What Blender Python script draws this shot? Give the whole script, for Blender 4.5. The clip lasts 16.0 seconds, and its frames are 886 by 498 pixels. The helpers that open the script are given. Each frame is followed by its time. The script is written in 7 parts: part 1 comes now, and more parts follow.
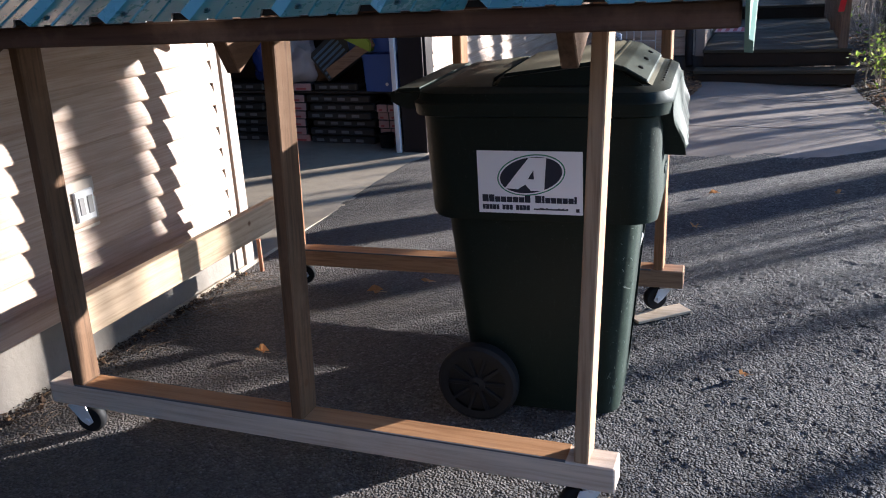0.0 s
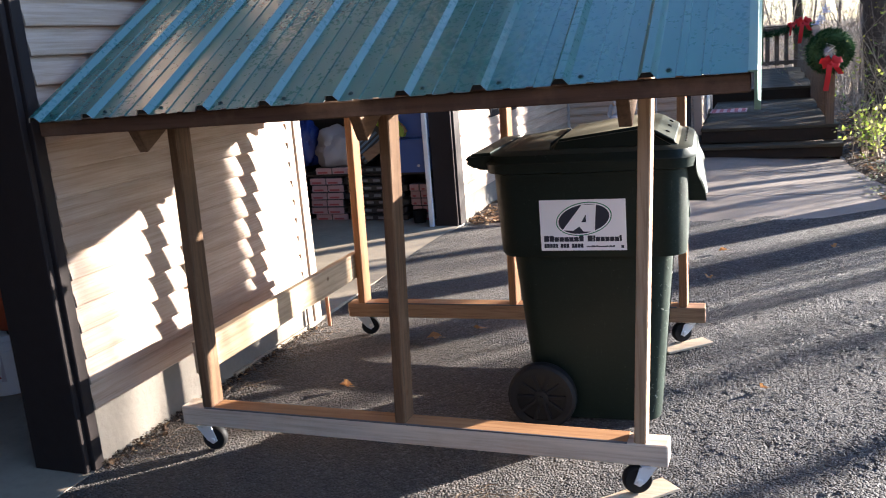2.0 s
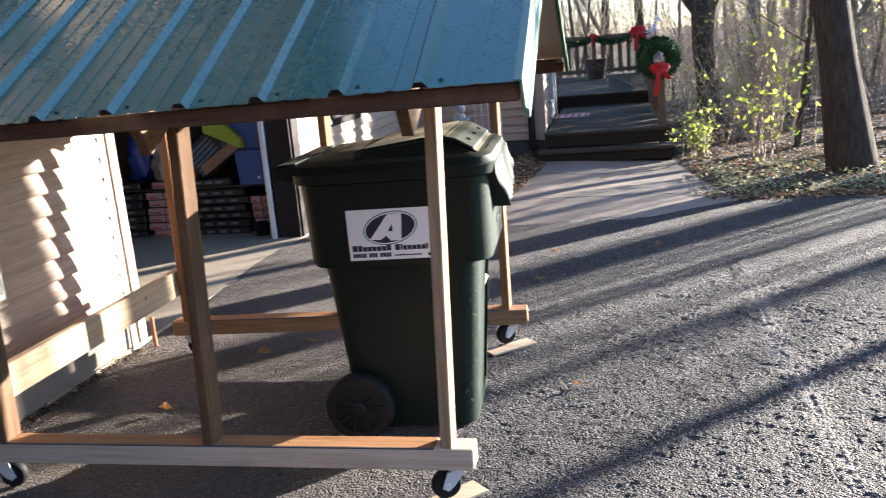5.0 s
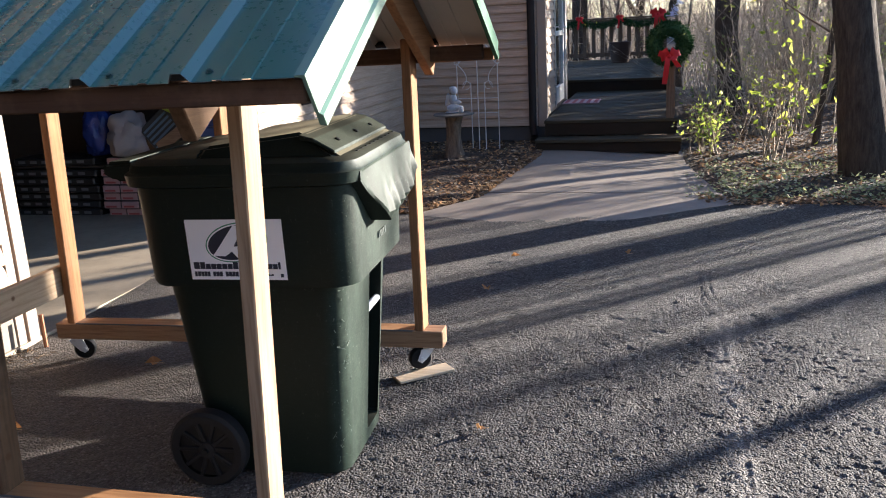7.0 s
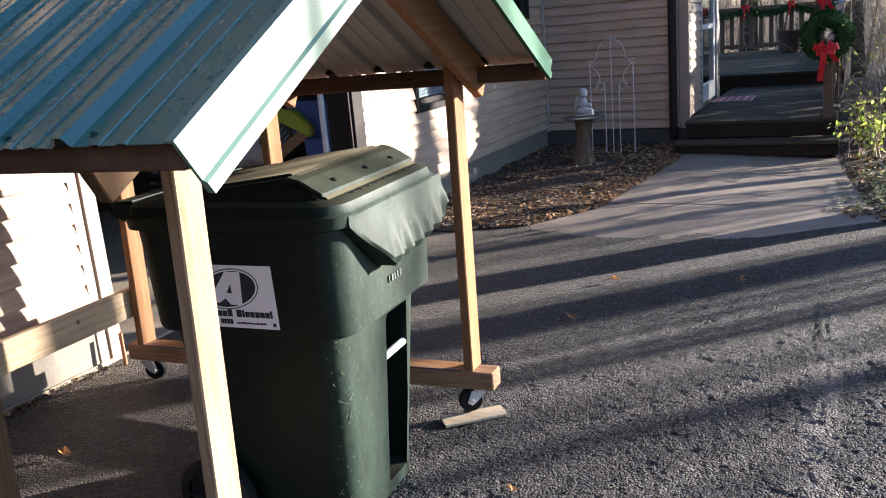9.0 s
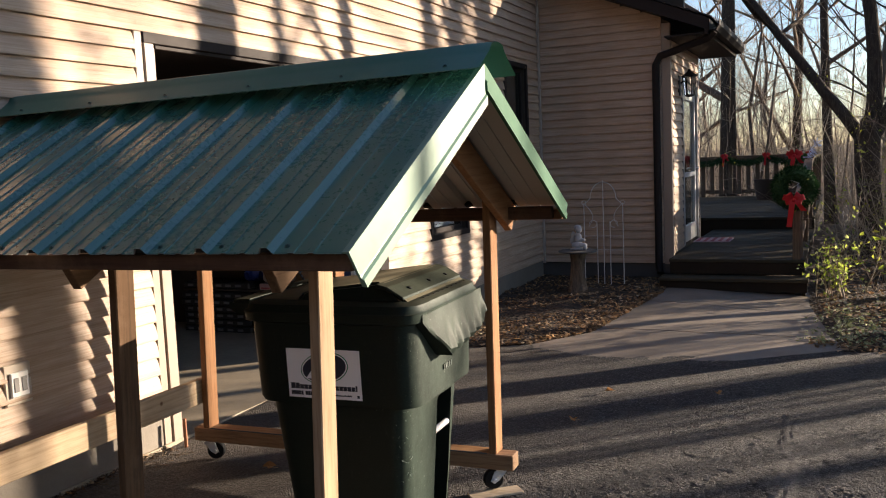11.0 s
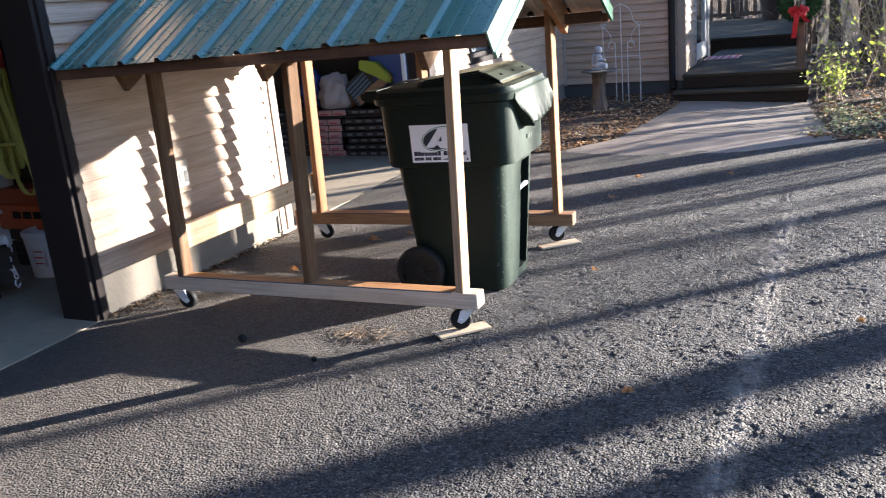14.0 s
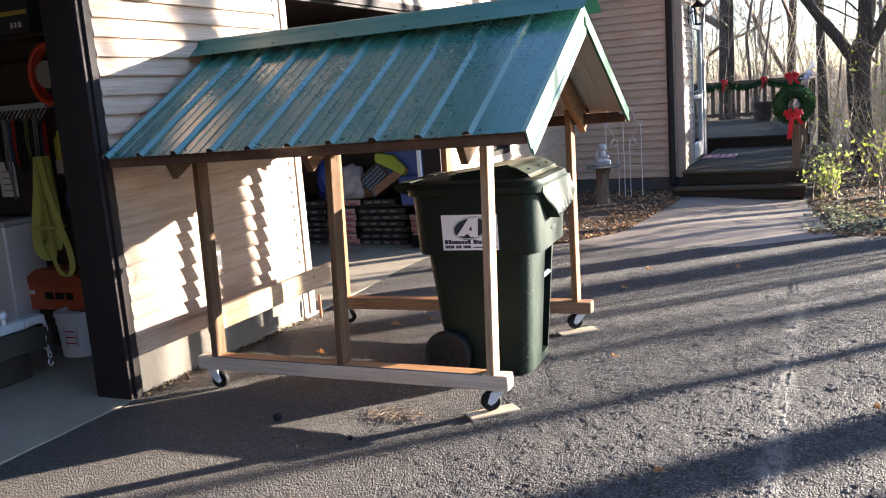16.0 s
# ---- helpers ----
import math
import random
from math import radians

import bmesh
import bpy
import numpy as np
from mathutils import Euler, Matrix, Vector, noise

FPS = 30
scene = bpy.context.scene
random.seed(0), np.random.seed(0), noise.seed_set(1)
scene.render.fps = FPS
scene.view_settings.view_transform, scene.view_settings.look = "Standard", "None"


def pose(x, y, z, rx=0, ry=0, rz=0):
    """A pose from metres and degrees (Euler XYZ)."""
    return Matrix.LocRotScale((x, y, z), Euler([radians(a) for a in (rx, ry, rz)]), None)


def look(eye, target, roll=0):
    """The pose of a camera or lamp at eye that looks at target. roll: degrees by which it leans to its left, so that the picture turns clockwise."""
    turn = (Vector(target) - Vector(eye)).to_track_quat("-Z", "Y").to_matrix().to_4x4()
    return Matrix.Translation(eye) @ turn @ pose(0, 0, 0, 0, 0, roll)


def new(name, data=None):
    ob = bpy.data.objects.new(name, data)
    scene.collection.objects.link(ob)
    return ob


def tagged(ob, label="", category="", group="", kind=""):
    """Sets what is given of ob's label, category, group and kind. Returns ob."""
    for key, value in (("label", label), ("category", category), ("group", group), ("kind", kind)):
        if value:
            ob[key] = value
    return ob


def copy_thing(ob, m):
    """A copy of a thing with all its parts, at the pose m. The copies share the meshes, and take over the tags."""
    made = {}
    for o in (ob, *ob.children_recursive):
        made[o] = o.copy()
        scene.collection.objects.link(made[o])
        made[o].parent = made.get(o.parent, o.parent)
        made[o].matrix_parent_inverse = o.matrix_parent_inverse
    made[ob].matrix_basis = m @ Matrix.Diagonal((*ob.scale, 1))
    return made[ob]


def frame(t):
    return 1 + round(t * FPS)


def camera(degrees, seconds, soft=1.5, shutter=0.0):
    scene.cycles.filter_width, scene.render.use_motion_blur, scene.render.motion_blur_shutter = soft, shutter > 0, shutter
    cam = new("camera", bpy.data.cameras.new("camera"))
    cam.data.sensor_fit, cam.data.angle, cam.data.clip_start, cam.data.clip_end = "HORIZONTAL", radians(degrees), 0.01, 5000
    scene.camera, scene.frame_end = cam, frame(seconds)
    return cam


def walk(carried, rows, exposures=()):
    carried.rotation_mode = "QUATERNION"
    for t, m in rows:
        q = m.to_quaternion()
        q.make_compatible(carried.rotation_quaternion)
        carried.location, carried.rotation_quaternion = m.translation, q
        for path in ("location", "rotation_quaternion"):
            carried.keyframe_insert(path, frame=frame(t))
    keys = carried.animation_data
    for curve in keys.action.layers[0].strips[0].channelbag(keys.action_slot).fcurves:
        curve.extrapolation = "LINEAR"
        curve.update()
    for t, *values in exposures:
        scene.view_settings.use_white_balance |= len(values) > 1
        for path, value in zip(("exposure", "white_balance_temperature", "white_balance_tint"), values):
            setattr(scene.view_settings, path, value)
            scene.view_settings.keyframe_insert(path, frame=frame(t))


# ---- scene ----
cam = camera(54.7, 16.0, 1.0, 0.2)
PATH = [
    (0, (1.296, -2.018, 1.482), (0.602, -0.259, 0.832), -3.1),
    (0.5, (1.378, -2.215, 1.478), (0.714, -0.431, 0.865), -4.1),
    (1, (1.446, -2.385, 1.493), (0.726, -0.603, 0.94), -6.2),
    (1.5, (1.375, -2.55, 1.49), (0.591, -0.773, 1.01), -5.7),
    (2, (1.269, -2.695, 1.495), (0.566, -0.878, 1.044), -4.6),
    (2.5, (1.233, -2.682, 1.506), (0.659, -0.825, 1.036), -2.5),
    (3, (1.22, -2.692, 1.5), (0.682, -0.835, 0.987), -2.0),
    (3.5, (1.224, -2.736, 1.495), (0.655, -0.891, 0.976), -1.8),
    (4, (1.263, -2.733, 1.489), (0.664, -0.886, 1.009), -2.8),
    (4.5, (1.38, -2.691, 1.492), (0.823, -0.823, 1.041), -3.9),
    (5, (1.495, -2.612, 1.483), (1.076, -0.711, 1.025), -4.9),
    (5.2, (1.51, -2.559, 1.486), (1.161, -0.647, 1.014), -5.2),
    (7.3, (1.97, -1.798, 1.465), (1.452, 0.065, 0.954), -2.4),
    (7.5, (1.994, -1.698, 1.468), (1.47, 0.162, 0.952), -1.8),
    (8, (2.041, -1.471, 1.489), (1.314, 0.323, 0.986), -2.0),
    (8.2, (2.101, -1.42, 1.491), (1.279, 0.327, 0.968), -2.8),
    (10.3, (2.433, -1.932, 1.612), (1.57, -0.161, 1.272), -5.3),
    (10.5, (2.448, -2.035, 1.614), (1.58, -0.257, 1.32), -4.8),
    (11, (2.425, -2.327, 1.615), (1.583, -0.524, 1.411), -2.5),
    (11.5, (2.482, -2.57, 1.613), (1.592, -0.787, 1.443), -2.3),
    (12, (2.553, -2.773, 1.6), (1.564, -1.048, 1.389), -3.3),
    (12.5, (2.474, -3.013, 1.562), (1.509, -1.291, 1.237), -3.3),
    (13, (2.375, -3.199, 1.539), (1.577, -1.428, 1.064), -1.4),
    (13.5, (2.438, -3.369, 1.531), (1.737, -1.574, 0.996), -2.1),
    (14, (2.5, -3.535, 1.509), (1.66, -1.805, 0.959), -5.4),
    (14.5, (2.48, -3.679, 1.513), (1.568, -1.976, 0.998), -5.5),
    (15, (2.383, -3.77, 1.52), (1.517, -2.034, 1.035), -4.7),
    (15.5, (2.39, -3.793, 1.527), (1.563, -2.023, 1.1), -4.4),
    (16, (2.408, -3.802, 1.543), (1.58, -2.014, 1.198), -4.3),
]
EXPOSURE = [(0.0, 2.32, 5250, 13), (1.0, 2.46, 5350, 12), (1.5, 2.9, 5500, 13), (2.5, 3.08, 5800, 13), (3.5, 2.95, 5800, 13), (5.2, 3.0, 5750, 12), (7.3, 2.5, 5800, 13), (8.2, 2.55, 5800, 13), (10.3, 2.15, 5600, 12), (10.6, 2.0, 5700, 12), (11.5, 1.47, 8000, 20), (12.4, 1.75, 8100, 22), (12.8, 2.5, 6300, 14), (13.0, 2.67, 5700, 12), (13.5, 2.92, 5550, 11), (14.0, 3.03, 5650, 12), (14.5, 3.28, 6000, 13), (15.5, 3.28, 6000, 13), (16.0, 3.16, 6000, 13)]
walk(cam, [(t, look(eye, target, roll)) for t, eye, target, roll in PATH], EXPOSURE)

# ---- world and sun ----
SUN_AZ, SUN_EL = 43.7, 10.3          # degrees from +x towards +y, and above the horizon
world = bpy.data.worlds.new("sky")
scene.world = world
world.use_nodes = True
_n = world.node_tree.nodes
_sky = _n.new("ShaderNodeTexSky")
_sky.sky_type, _sky.sun_disc = "NISHITA", False
_sky.sun_elevation, _sky.sun_rotation = radians(SUN_EL), radians(90 - SUN_AZ)
_sky.air_density, _sky.dust_density, _sky.ozone_density = 1.0, 0.25, 1.6
_hs = _n.new("ShaderNodeHueSaturation")       # thin high haze takes some colour out of the sky
_hs.inputs["Saturation"].default_value = 0.92
world.node_tree.links.new(_sky.outputs[0], _hs.inputs["Color"])
_tint = _n.new("ShaderNodeMix")
_tint.data_type, _tint.blend_type = "RGBA", "MULTIPLY"
_tint.inputs[0].default_value = 1.0
_tint.inputs[7].default_value = (0.88, 0.97, 1.16, 1)
world.node_tree.links.new(_hs.outputs[0], _tint.inputs[6])
world.node_tree.links.new(_tint.outputs[2], _n["Background"].inputs[0])
_n["Background"].inputs[1].default_value = 0.069
_sd = Vector((math.cos(radians(SUN_EL)) * math.cos(radians(SUN_AZ)), math.cos(radians(SUN_EL)) * math.sin(radians(SUN_AZ)), math.sin(radians(SUN_EL))))
_sl = bpy.data.lights.new("sun", "SUN")
_sl.energy, _sl.angle, _sl.color = 5.0, radians(0.53), (1.0, 0.86, 0.67)
sun = new("sun", _sl)
sun.matrix_world = look(_sd * 40, (0, 0, 0))


# ---- materials ----
class Nodes:
    """Short-hand for building one material's node tree."""

    def __init__(self, name):
        self.mat = bpy.data.materials.new(name)
        self.mat.use_nodes = True
        self.t = self.mat.node_tree
        self.b = self.t.nodes["Principled BSDF"]

    def add(self, kind, **inputs):
        node = self.t.nodes.new(kind)
        for k, v in inputs.items():
            key = k.replace("_", " ")
            if isinstance(v, bpy.types.NodeSocket):
                self.t.links.new(v, node.inputs[key])
            else:
                node.inputs[key].default_value = v
        return node

    def coords(self, scale=(1, 1, 1), which="Object"):
        c = self.t.nodes.new("ShaderNodeTexCoord")
        m = self.add("ShaderNodeMapping", Vector=c.outputs[which])
        m.inputs["Scale"].default_value = scale
        return m.outputs[0]

    def noise(self, vec, scale, detail=5.0, rough=0.6):
        return self.add("ShaderNodeTexNoise", Vector=vec, Scale=scale, Detail=detail, Roughness=rough).outputs["Fac"]

    def ramp(self, fac, stops):
        r = self.add("ShaderNodeValToRGB", Fac=fac)
        e = r.color_ramp.elements
        while len(e) < len(stops):
            e.new(0.5)
        for el, (p, c) in zip(e, stops):
            el.position = p
            el.color = (*c, 1) if len(c) == 3 else c
        return r.outputs[0]

    def mix(self, fac, a, b, mode="MIX"):
        m = self.t.nodes.new("ShaderNodeMix")
        m.data_type, m.blend_type = "RGBA", mode
        for k, v in (("Factor", fac), ("A", a), ("B", b)):
            s = m.inputs[0] if k == "Factor" else m.inputs[6 if k == "A" else 7]
            if isinstance(v, bpy.types.NodeSocket):
                self.t.links.new(v, s)
            else:
                s.default_value = v if k == "Factor" else (*v, 1)
        return m.outputs[2]

    def math(self, op, a, b=0.0):
        m = self.t.nodes.new("ShaderNodeMath")
        m.operation = op
        for i, v in enumerate((a, b)):
            if isinstance(v, bpy.types.NodeSocket):
                self.t.links.new(v, m.inputs[i])
            else:
                m.inputs[i].default_value = v
        return m.outputs[0]

    def bump(self, height, strength=0.4, dist=0.01, chain=None):
        b = self.add("ShaderNodeBump", Height=height, Strength=strength, Distance=dist)
        if chain:
            self.t.links.new(chain, b.inputs["Normal"])
        return b.outputs[0]

    def done(self, color, rough=0.6, metal=0.0, normal=None, spec=0.5, coat=0.0):
        for key, v in (("Base Color", color), ("Roughness", rough), ("Metallic", metal), ("Specular IOR Level", spec), ("Coat Weight", coat)):
            if isinstance(v, bpy.types.NodeSocket):
                self.t.links.new(v, self.b.inputs[key])
            else:
                self.b.inputs[key].default_value = (*v, 1) if key == "Base Color" else v
        if normal:
            self.t.links.new(normal, self.b.inputs["Normal"])
        return self.mat

    def random(self):
        return self.t.nodes.new("ShaderNodeObjectInfo").outputs["Random"]

    def island(self):
        return self.t.nodes.new("ShaderNodeNewGeometry").outputs["Random Per Island"]


def plain(name, color, rough=0.6, metal=0.0, vary=0.15, scale=12.0, bump=0.15, spec=0.5, coat=0.0):
    n = Nodes(name)
    v = n.coords()
    big, fine = n.noise(v, scale * 0.3, 4), n.noise(v, scale * 4, 6)
    dark = tuple(c * (1 - vary) for c in color)
    light = tuple(min(1, c * (1 + vary)) for c in color)
    col = n.mix(big, dark, light)
    col = n.mix(n.math("MULTIPLY", fine, 0.35), col, dark)
    rg = n.math("ADD", n.math("MULTIPLY", fine, 0.2), rough - 0.1)
    return n.done(col, rg, metal, n.bump(fine, bump, 0.004), spec, coat)


def asphalt_mat():
    n = Nodes("asphalt")
    v = n.coords()
    vor = n.add("ShaderNodeTexVoronoi", Vector=v, Scale=105.0)
    vor2 = n.add("ShaderNodeTexVoronoi", Vector=v, Scale=230.0)
    sep = n.add("ShaderNodeSeparateColor", Color=vor.outputs["Color"])
    fine = n.noise(v, 320, 4)
    big, mid = n.noise(v, 0.55, 6, 0.65), n.noise(v, 3.5, 6, 0.7)
    xyz = n.add("ShaderNodeSeparateXYZ", Vector=v)
    col = n.ramp(sep.outputs[0], [(0.0, (0.05, 0.048, 0.052)), (0.5, (0.103, 0.0985, 0.1005)), (0.88, (0.17, 0.162, 0.161)), (1.0, (0.3, 0.282, 0.272))])
    col = n.mix(n.math("MULTIPLY", n.ramp(big, [(0.38, (0, 0, 0)), (0.68, (1, 1, 1))]), 0.4), col, (0.125, 0.107, 0.09))
    col = n.mix(n.math("MULTIPLY", n.ramp(mid, [(0.5, (0, 0, 0)), (0.75, (1, 1, 1))]), 0.35), col, (0.04, 0.038, 0.038))
    # brown dirt trodden in beside the garage, out to about the shelter's middle, lightened to stand in for warm bounce
    reach = n.math("ADD", n.math("MULTIPLY", xyz.outputs[0], 0.5), n.math("MULTIPLY", mid, 0.7))
    soil = n.math("MULTIPLY", n.ramp(reach, [(0.2, (1, 1, 1)), (0.85, (0, 0, 0))]), n.ramp(n.noise(v, 22, 6, 0.75), [(0.25, (0.25, 0.25, 0.25)), (0.65, (1, 1, 1))]))
    col = n.mix(n.math("MULTIPLY", soil, 0.7), col, (0.21, 0.175, 0.142))
    # crevices between the stones: dark bitumen and shadow put into the colour, gathering into broken lines
    gap = n.math("MULTIPLY", n.ramp(vor.outputs["Distance"], [(0.42, (0, 0, 0)), (0.66, (1, 1, 1))]), n.ramp(n.noise(v, 26, 4, 0.7), [(0.36, (0.15, 0.15, 0.15)), (0.6, (1, 1, 1))]))
    col = n.mix(n.math("MULTIPLY", gap, 0.42), col, (0.018, 0.017, 0.017))
    # short crazed cracks where the surface has ravelled
    bent = n.t.nodes.new("ShaderNodeVectorMath")
    bent.operation = "MULTIPLY_ADD"
    bent.inputs[1].default_value = (0.035, 0.035, 0.035)
    n.t.links.new(n.add("ShaderNodeTexNoise", Vector=v, Scale=24.0, Detail=3.0).outputs["Color"], bent.inputs[0])
    n.t.links.new(v, bent.inputs[2])
    net = n.add("ShaderNodeTexVoronoi", Vector=bent.outputs[0], Scale=30.0)
    net.feature = "DISTANCE_TO_EDGE"
    craze = n.math("MULTIPLY", n.ramp(net.outputs["Distance"], [(0.03, (1, 1, 1)), (0.13, (0, 0, 0))]), n.ramp(n.noise(v, 11, 5, 0.75), [(0.43, (0, 0, 0)), (0.58, (1, 1, 1))]))
    craze = n.math("MULTIPLY", craze, n.ramp(n.math("ADD", n.math("MULTIPLY", xyz.outputs[0], 0.5), n.math("MULTIPLY", mid, 0.5)), [(0.45, (0.12, 0.12, 0.12)), (1.0, (1, 1, 1))]))
    col = n.mix(n.math("MULTIPLY", craze, 0.85), col, (0.02, 0.019, 0.02))
    h = n.math("ADD", n.math("MULTIPLY", vor.outputs["Distance"], -2.0), n.math("MULTIPLY", fine, 0.15))
    h = n.math("ADD", h, n.math("MULTIPLY", vor2.outputs["Distance"], -0.8))
    h = n.math("ADD", h, n.math("ADD", n.math("MULTIPLY", gap, -1.2), n.math("MULTIPLY", craze, -3.0)))
    h = n.math("ADD", h, n.math("MULTIPLY", n.noise(v, 42, 5, 0.65), 2.2))
    h = n.math("ADD", h, n.math("MULTIPLY", n.noise(v, 9, 4, 0.6), 2.0))
    off = n.math("ABSOLUTE", n.math("ADD", n.math("ADD", xyz.outputs[0], -2.185), n.math("MULTIPLY", n.math("ADD", n.noise(v, 2.2, 5, 0.7), -0.5), 0.12)))
    worn = n.math("MULTIPLY", n.ramp(off, [(0.03, (1, 1, 1)), (0.075, (0, 0, 0))]), n.ramp(n.noise(v, 10, 6, 0.85), [(0.38, (0, 0, 0)), (0.56, (1, 1, 1))]))
    worn = n.math("MULTIPLY", worn, n.ramp(n.math("ABSOLUTE", n.math("MULTIPLY", n.math("ADD", xyz.outputs[1], -0.3), 0.4)), [(0.7, (1, 1, 1)), (1.0, (0, 0, 0))]))
    col = n.mix(n.math("MULTIPLY", worn, 0.62), col, (0.42, 0.385, 0.345))
    nor = n.bump(h, 1.0, 0.0115)
    return n.done(col, n.math("ADD", n.math("MULTIPLY", fine, 0.25), 0.6), 0, nor, 0.28)


def pavement_mat():
    n = Nodes("smooth_paving")
    v = n.coords()
    fine, mid, big = n.noise(v, 180, 5), n.noise(v, 9, 7, 0.8), n.noise(v, 1.6, 7, 0.7)
    col = n.ramp(big, [(0.3, (0.165, 0.134, 0.108)), (0.7, (0.285, 0.232, 0.186))])
    col = n.mix(n.math("MULTIPLY", mid, 0.4), col, (0.12, 0.104, 0.088))
    return n.done(col, 0.75, 0, n.bump(n.math("ADD", fine, mid), 0.35, 0.006))


def slab_mat():
    n = Nodes("slab_concrete")
    v = n.coords()
    fine, mid, big = n.noise(v, 220, 5), n.noise(v, 14, 7, 0.7), n.noise(v, 1.3, 6, 0.7)
    col = n.ramp(big, [(0.25, (0.24, 0.195, 0.14)), (0.75, (0.4, 0.33, 0.24))])
    col = n.mix(n.math("MULTIPLY", n.ramp(mid, [(0.5, (0, 0, 0)), (0.8, (1, 1, 1))]), 0.5), col, (0.13, 0.12, 0.11))
    return n.done(col, 0.7, 0, n.bump(n.math("ADD", fine, mid), 0.25, 0.004))


def soil_mat():
    n = Nodes("leaf_litter_soil")
    v = n.coords()
    a, b = n.noise(v, 30, 8, 0.75), n.noise(v, 2.2, 6, 0.7)
    vor = n.add("ShaderNodeTexVoronoi", Vector=v, Scale=26.0)
    sep = n.add("ShaderNodeSeparateColor", Color=vor.outputs["Color"])
    col = n.ramp(sep.outputs[0], [(0.0, (0.02, 0.013, 0.009)), (0.5, (0.06, 0.038, 0.022)), (0.85, (0.13, 0.075, 0.04)), (1.0, (0.24, 0.14, 0.07))])
    col = n.mix(n.ramp(b, [(0.35, (0, 0, 0)), (0.7, (1, 1, 1))]), col, (0.04, 0.027, 0.018))
    return n.done(col, 0.9, 0, n.bump(n.math("ADD", a, n.math("MULTIPLY", vor.outputs["Distance"], 1.5)), 0.9, 0.03))


def siding_mat():
    n = Nodes("tan_vinyl_siding")
    shift = n.add("ShaderNodeCombineXYZ", X=n.math("MULTIPLY", n.random(), 43.0), Y=n.math("MULTIPLY", n.random(), 9.0))

    def along(scale):
        a = n.t.nodes.new("ShaderNodeVectorMath")
        n.t.links.new(n.coords(scale), a.inputs[0])
        n.t.links.new(shift.outputs[0], a.inputs[1])
        return a.outputs[0]

    grain = n.noise(along((0.7, 30, 30)), 4.0, 6, 0.65)
    broad = n.noise(along((0.9, 11, 11)), 2.6, 5, 0.6)
    dirt = n.noise(n.coords(), 1.7, 6, 0.7)
    col = n.ramp(grain, [(0.3, (0.33, 0.22, 0.145)), (0.47, (0.475, 0.345, 0.255)), (0.72, (0.58, 0.445, 0.345))])
    col = n.mix(n.math("MULTIPLY", n.ramp(broad, [(0.44, (0, 0, 0)), (0.72, (1, 1, 1))]), 0.55), col, (0.3, 0.19, 0.115))
    col = n.mix(n.math("MULTIPLY", n.ramp(dirt, [(0.42, (0, 0, 0)), (0.8, (1, 1, 1))]), 0.3), col, (0.31, 0.22, 0.155))
    col = n.mix(n.math("MULTIPLY", n.random(), 0.2), col, (0.38, 0.27, 0.19))
    return n.done(col, n.math("ADD", n.math("MULTIPLY", grain, 0.2), 0.42), 0, n.bump(grain, 0.45, 0.003), 0.35)


def lumber_mat(name, axis, light=(0.52, 0.32, 0.165), dark=(0.33, 0.17, 0.075)):
    n = Nodes(name)
    s = [26, 26, 26]
    s[axis] = 1.1
    v = n.coords(tuple(s))
    warp = n.noise(v, 1.0, 4)
    wave = n.noise(v, 2.6, 7, 0.65)
    w = n.coords()
    knot = n.add("ShaderNodeTexVoronoi", Vector=w, Scale=3.6)
    mott = n.noise(w, 5, 6, 0.7)
    col = n.ramp(wave, [(0.3, dark), (0.52, light), (0.75, tuple(c * 1.18 for c in light))])
    col = n.mix(n.math("MULTIPLY", warp, 0.45), col, dark)
    col = n.mix(n.ramp(knot.outputs["Distance"], [(0.035, (0.85, 0.85, 0.85)), (0.06, (0, 0, 0))]), col, (0.12, 0.055, 0.025))
    col = n.mix(n.math("MULTIPLY", n.ramp(mott, [(0.5, (0, 0, 0)), (0.8, (1, 1, 1))]), 0.4), col, (0.3, 0.2, 0.13))
    return n.done(col, 0.72, 0, n.bump(wave, 0.4, 0.003), 0.15)


def green_metal(name="green_painted_steel", rough=0.2, spec=0.75, coat=0.5):
    n = Nodes(name)
    v = n.coords()
    big, fine = n.noise(v, 2.5, 5, 0.6), n.noise(v, 60, 5)
    sm = n.coords((14, 1.2, 1.2))
    streak = n.noise(sm, 3, 5, 0.7)
    col = n.mix(big, (0.021, 0.115, 0.09), (0.028, 0.142, 0.11))
    col = n.mix(n.math("MULTIPLY", n.ramp(streak, [(0.5, (0, 0, 0)), (0.85, (1, 1, 1))]), 0.15), col, (0.05, 0.11, 0.1))
    film = n.math("MULTIPLY", n.ramp(n.noise(n.coords((3, 1, 1)), 2.2, 6, 0.7), [(0.38, (0, 0, 0)), (0.72, (1, 1, 1))]), 0.1)
    col = n.mix(film, col, (0.24, 0.26, 0.22))
    n.b.inputs["Coat Roughness"].default_value = 0.13
    return n.done(col, n.math("ADD", n.math("MULTIPLY", n.math("ADD", big, fine), 0.08), rough), 0, n.bump(n.math("ADD", n.math("MULTIPLY", fine, 0.3), big), 0.03, 0.003), spec, coat)


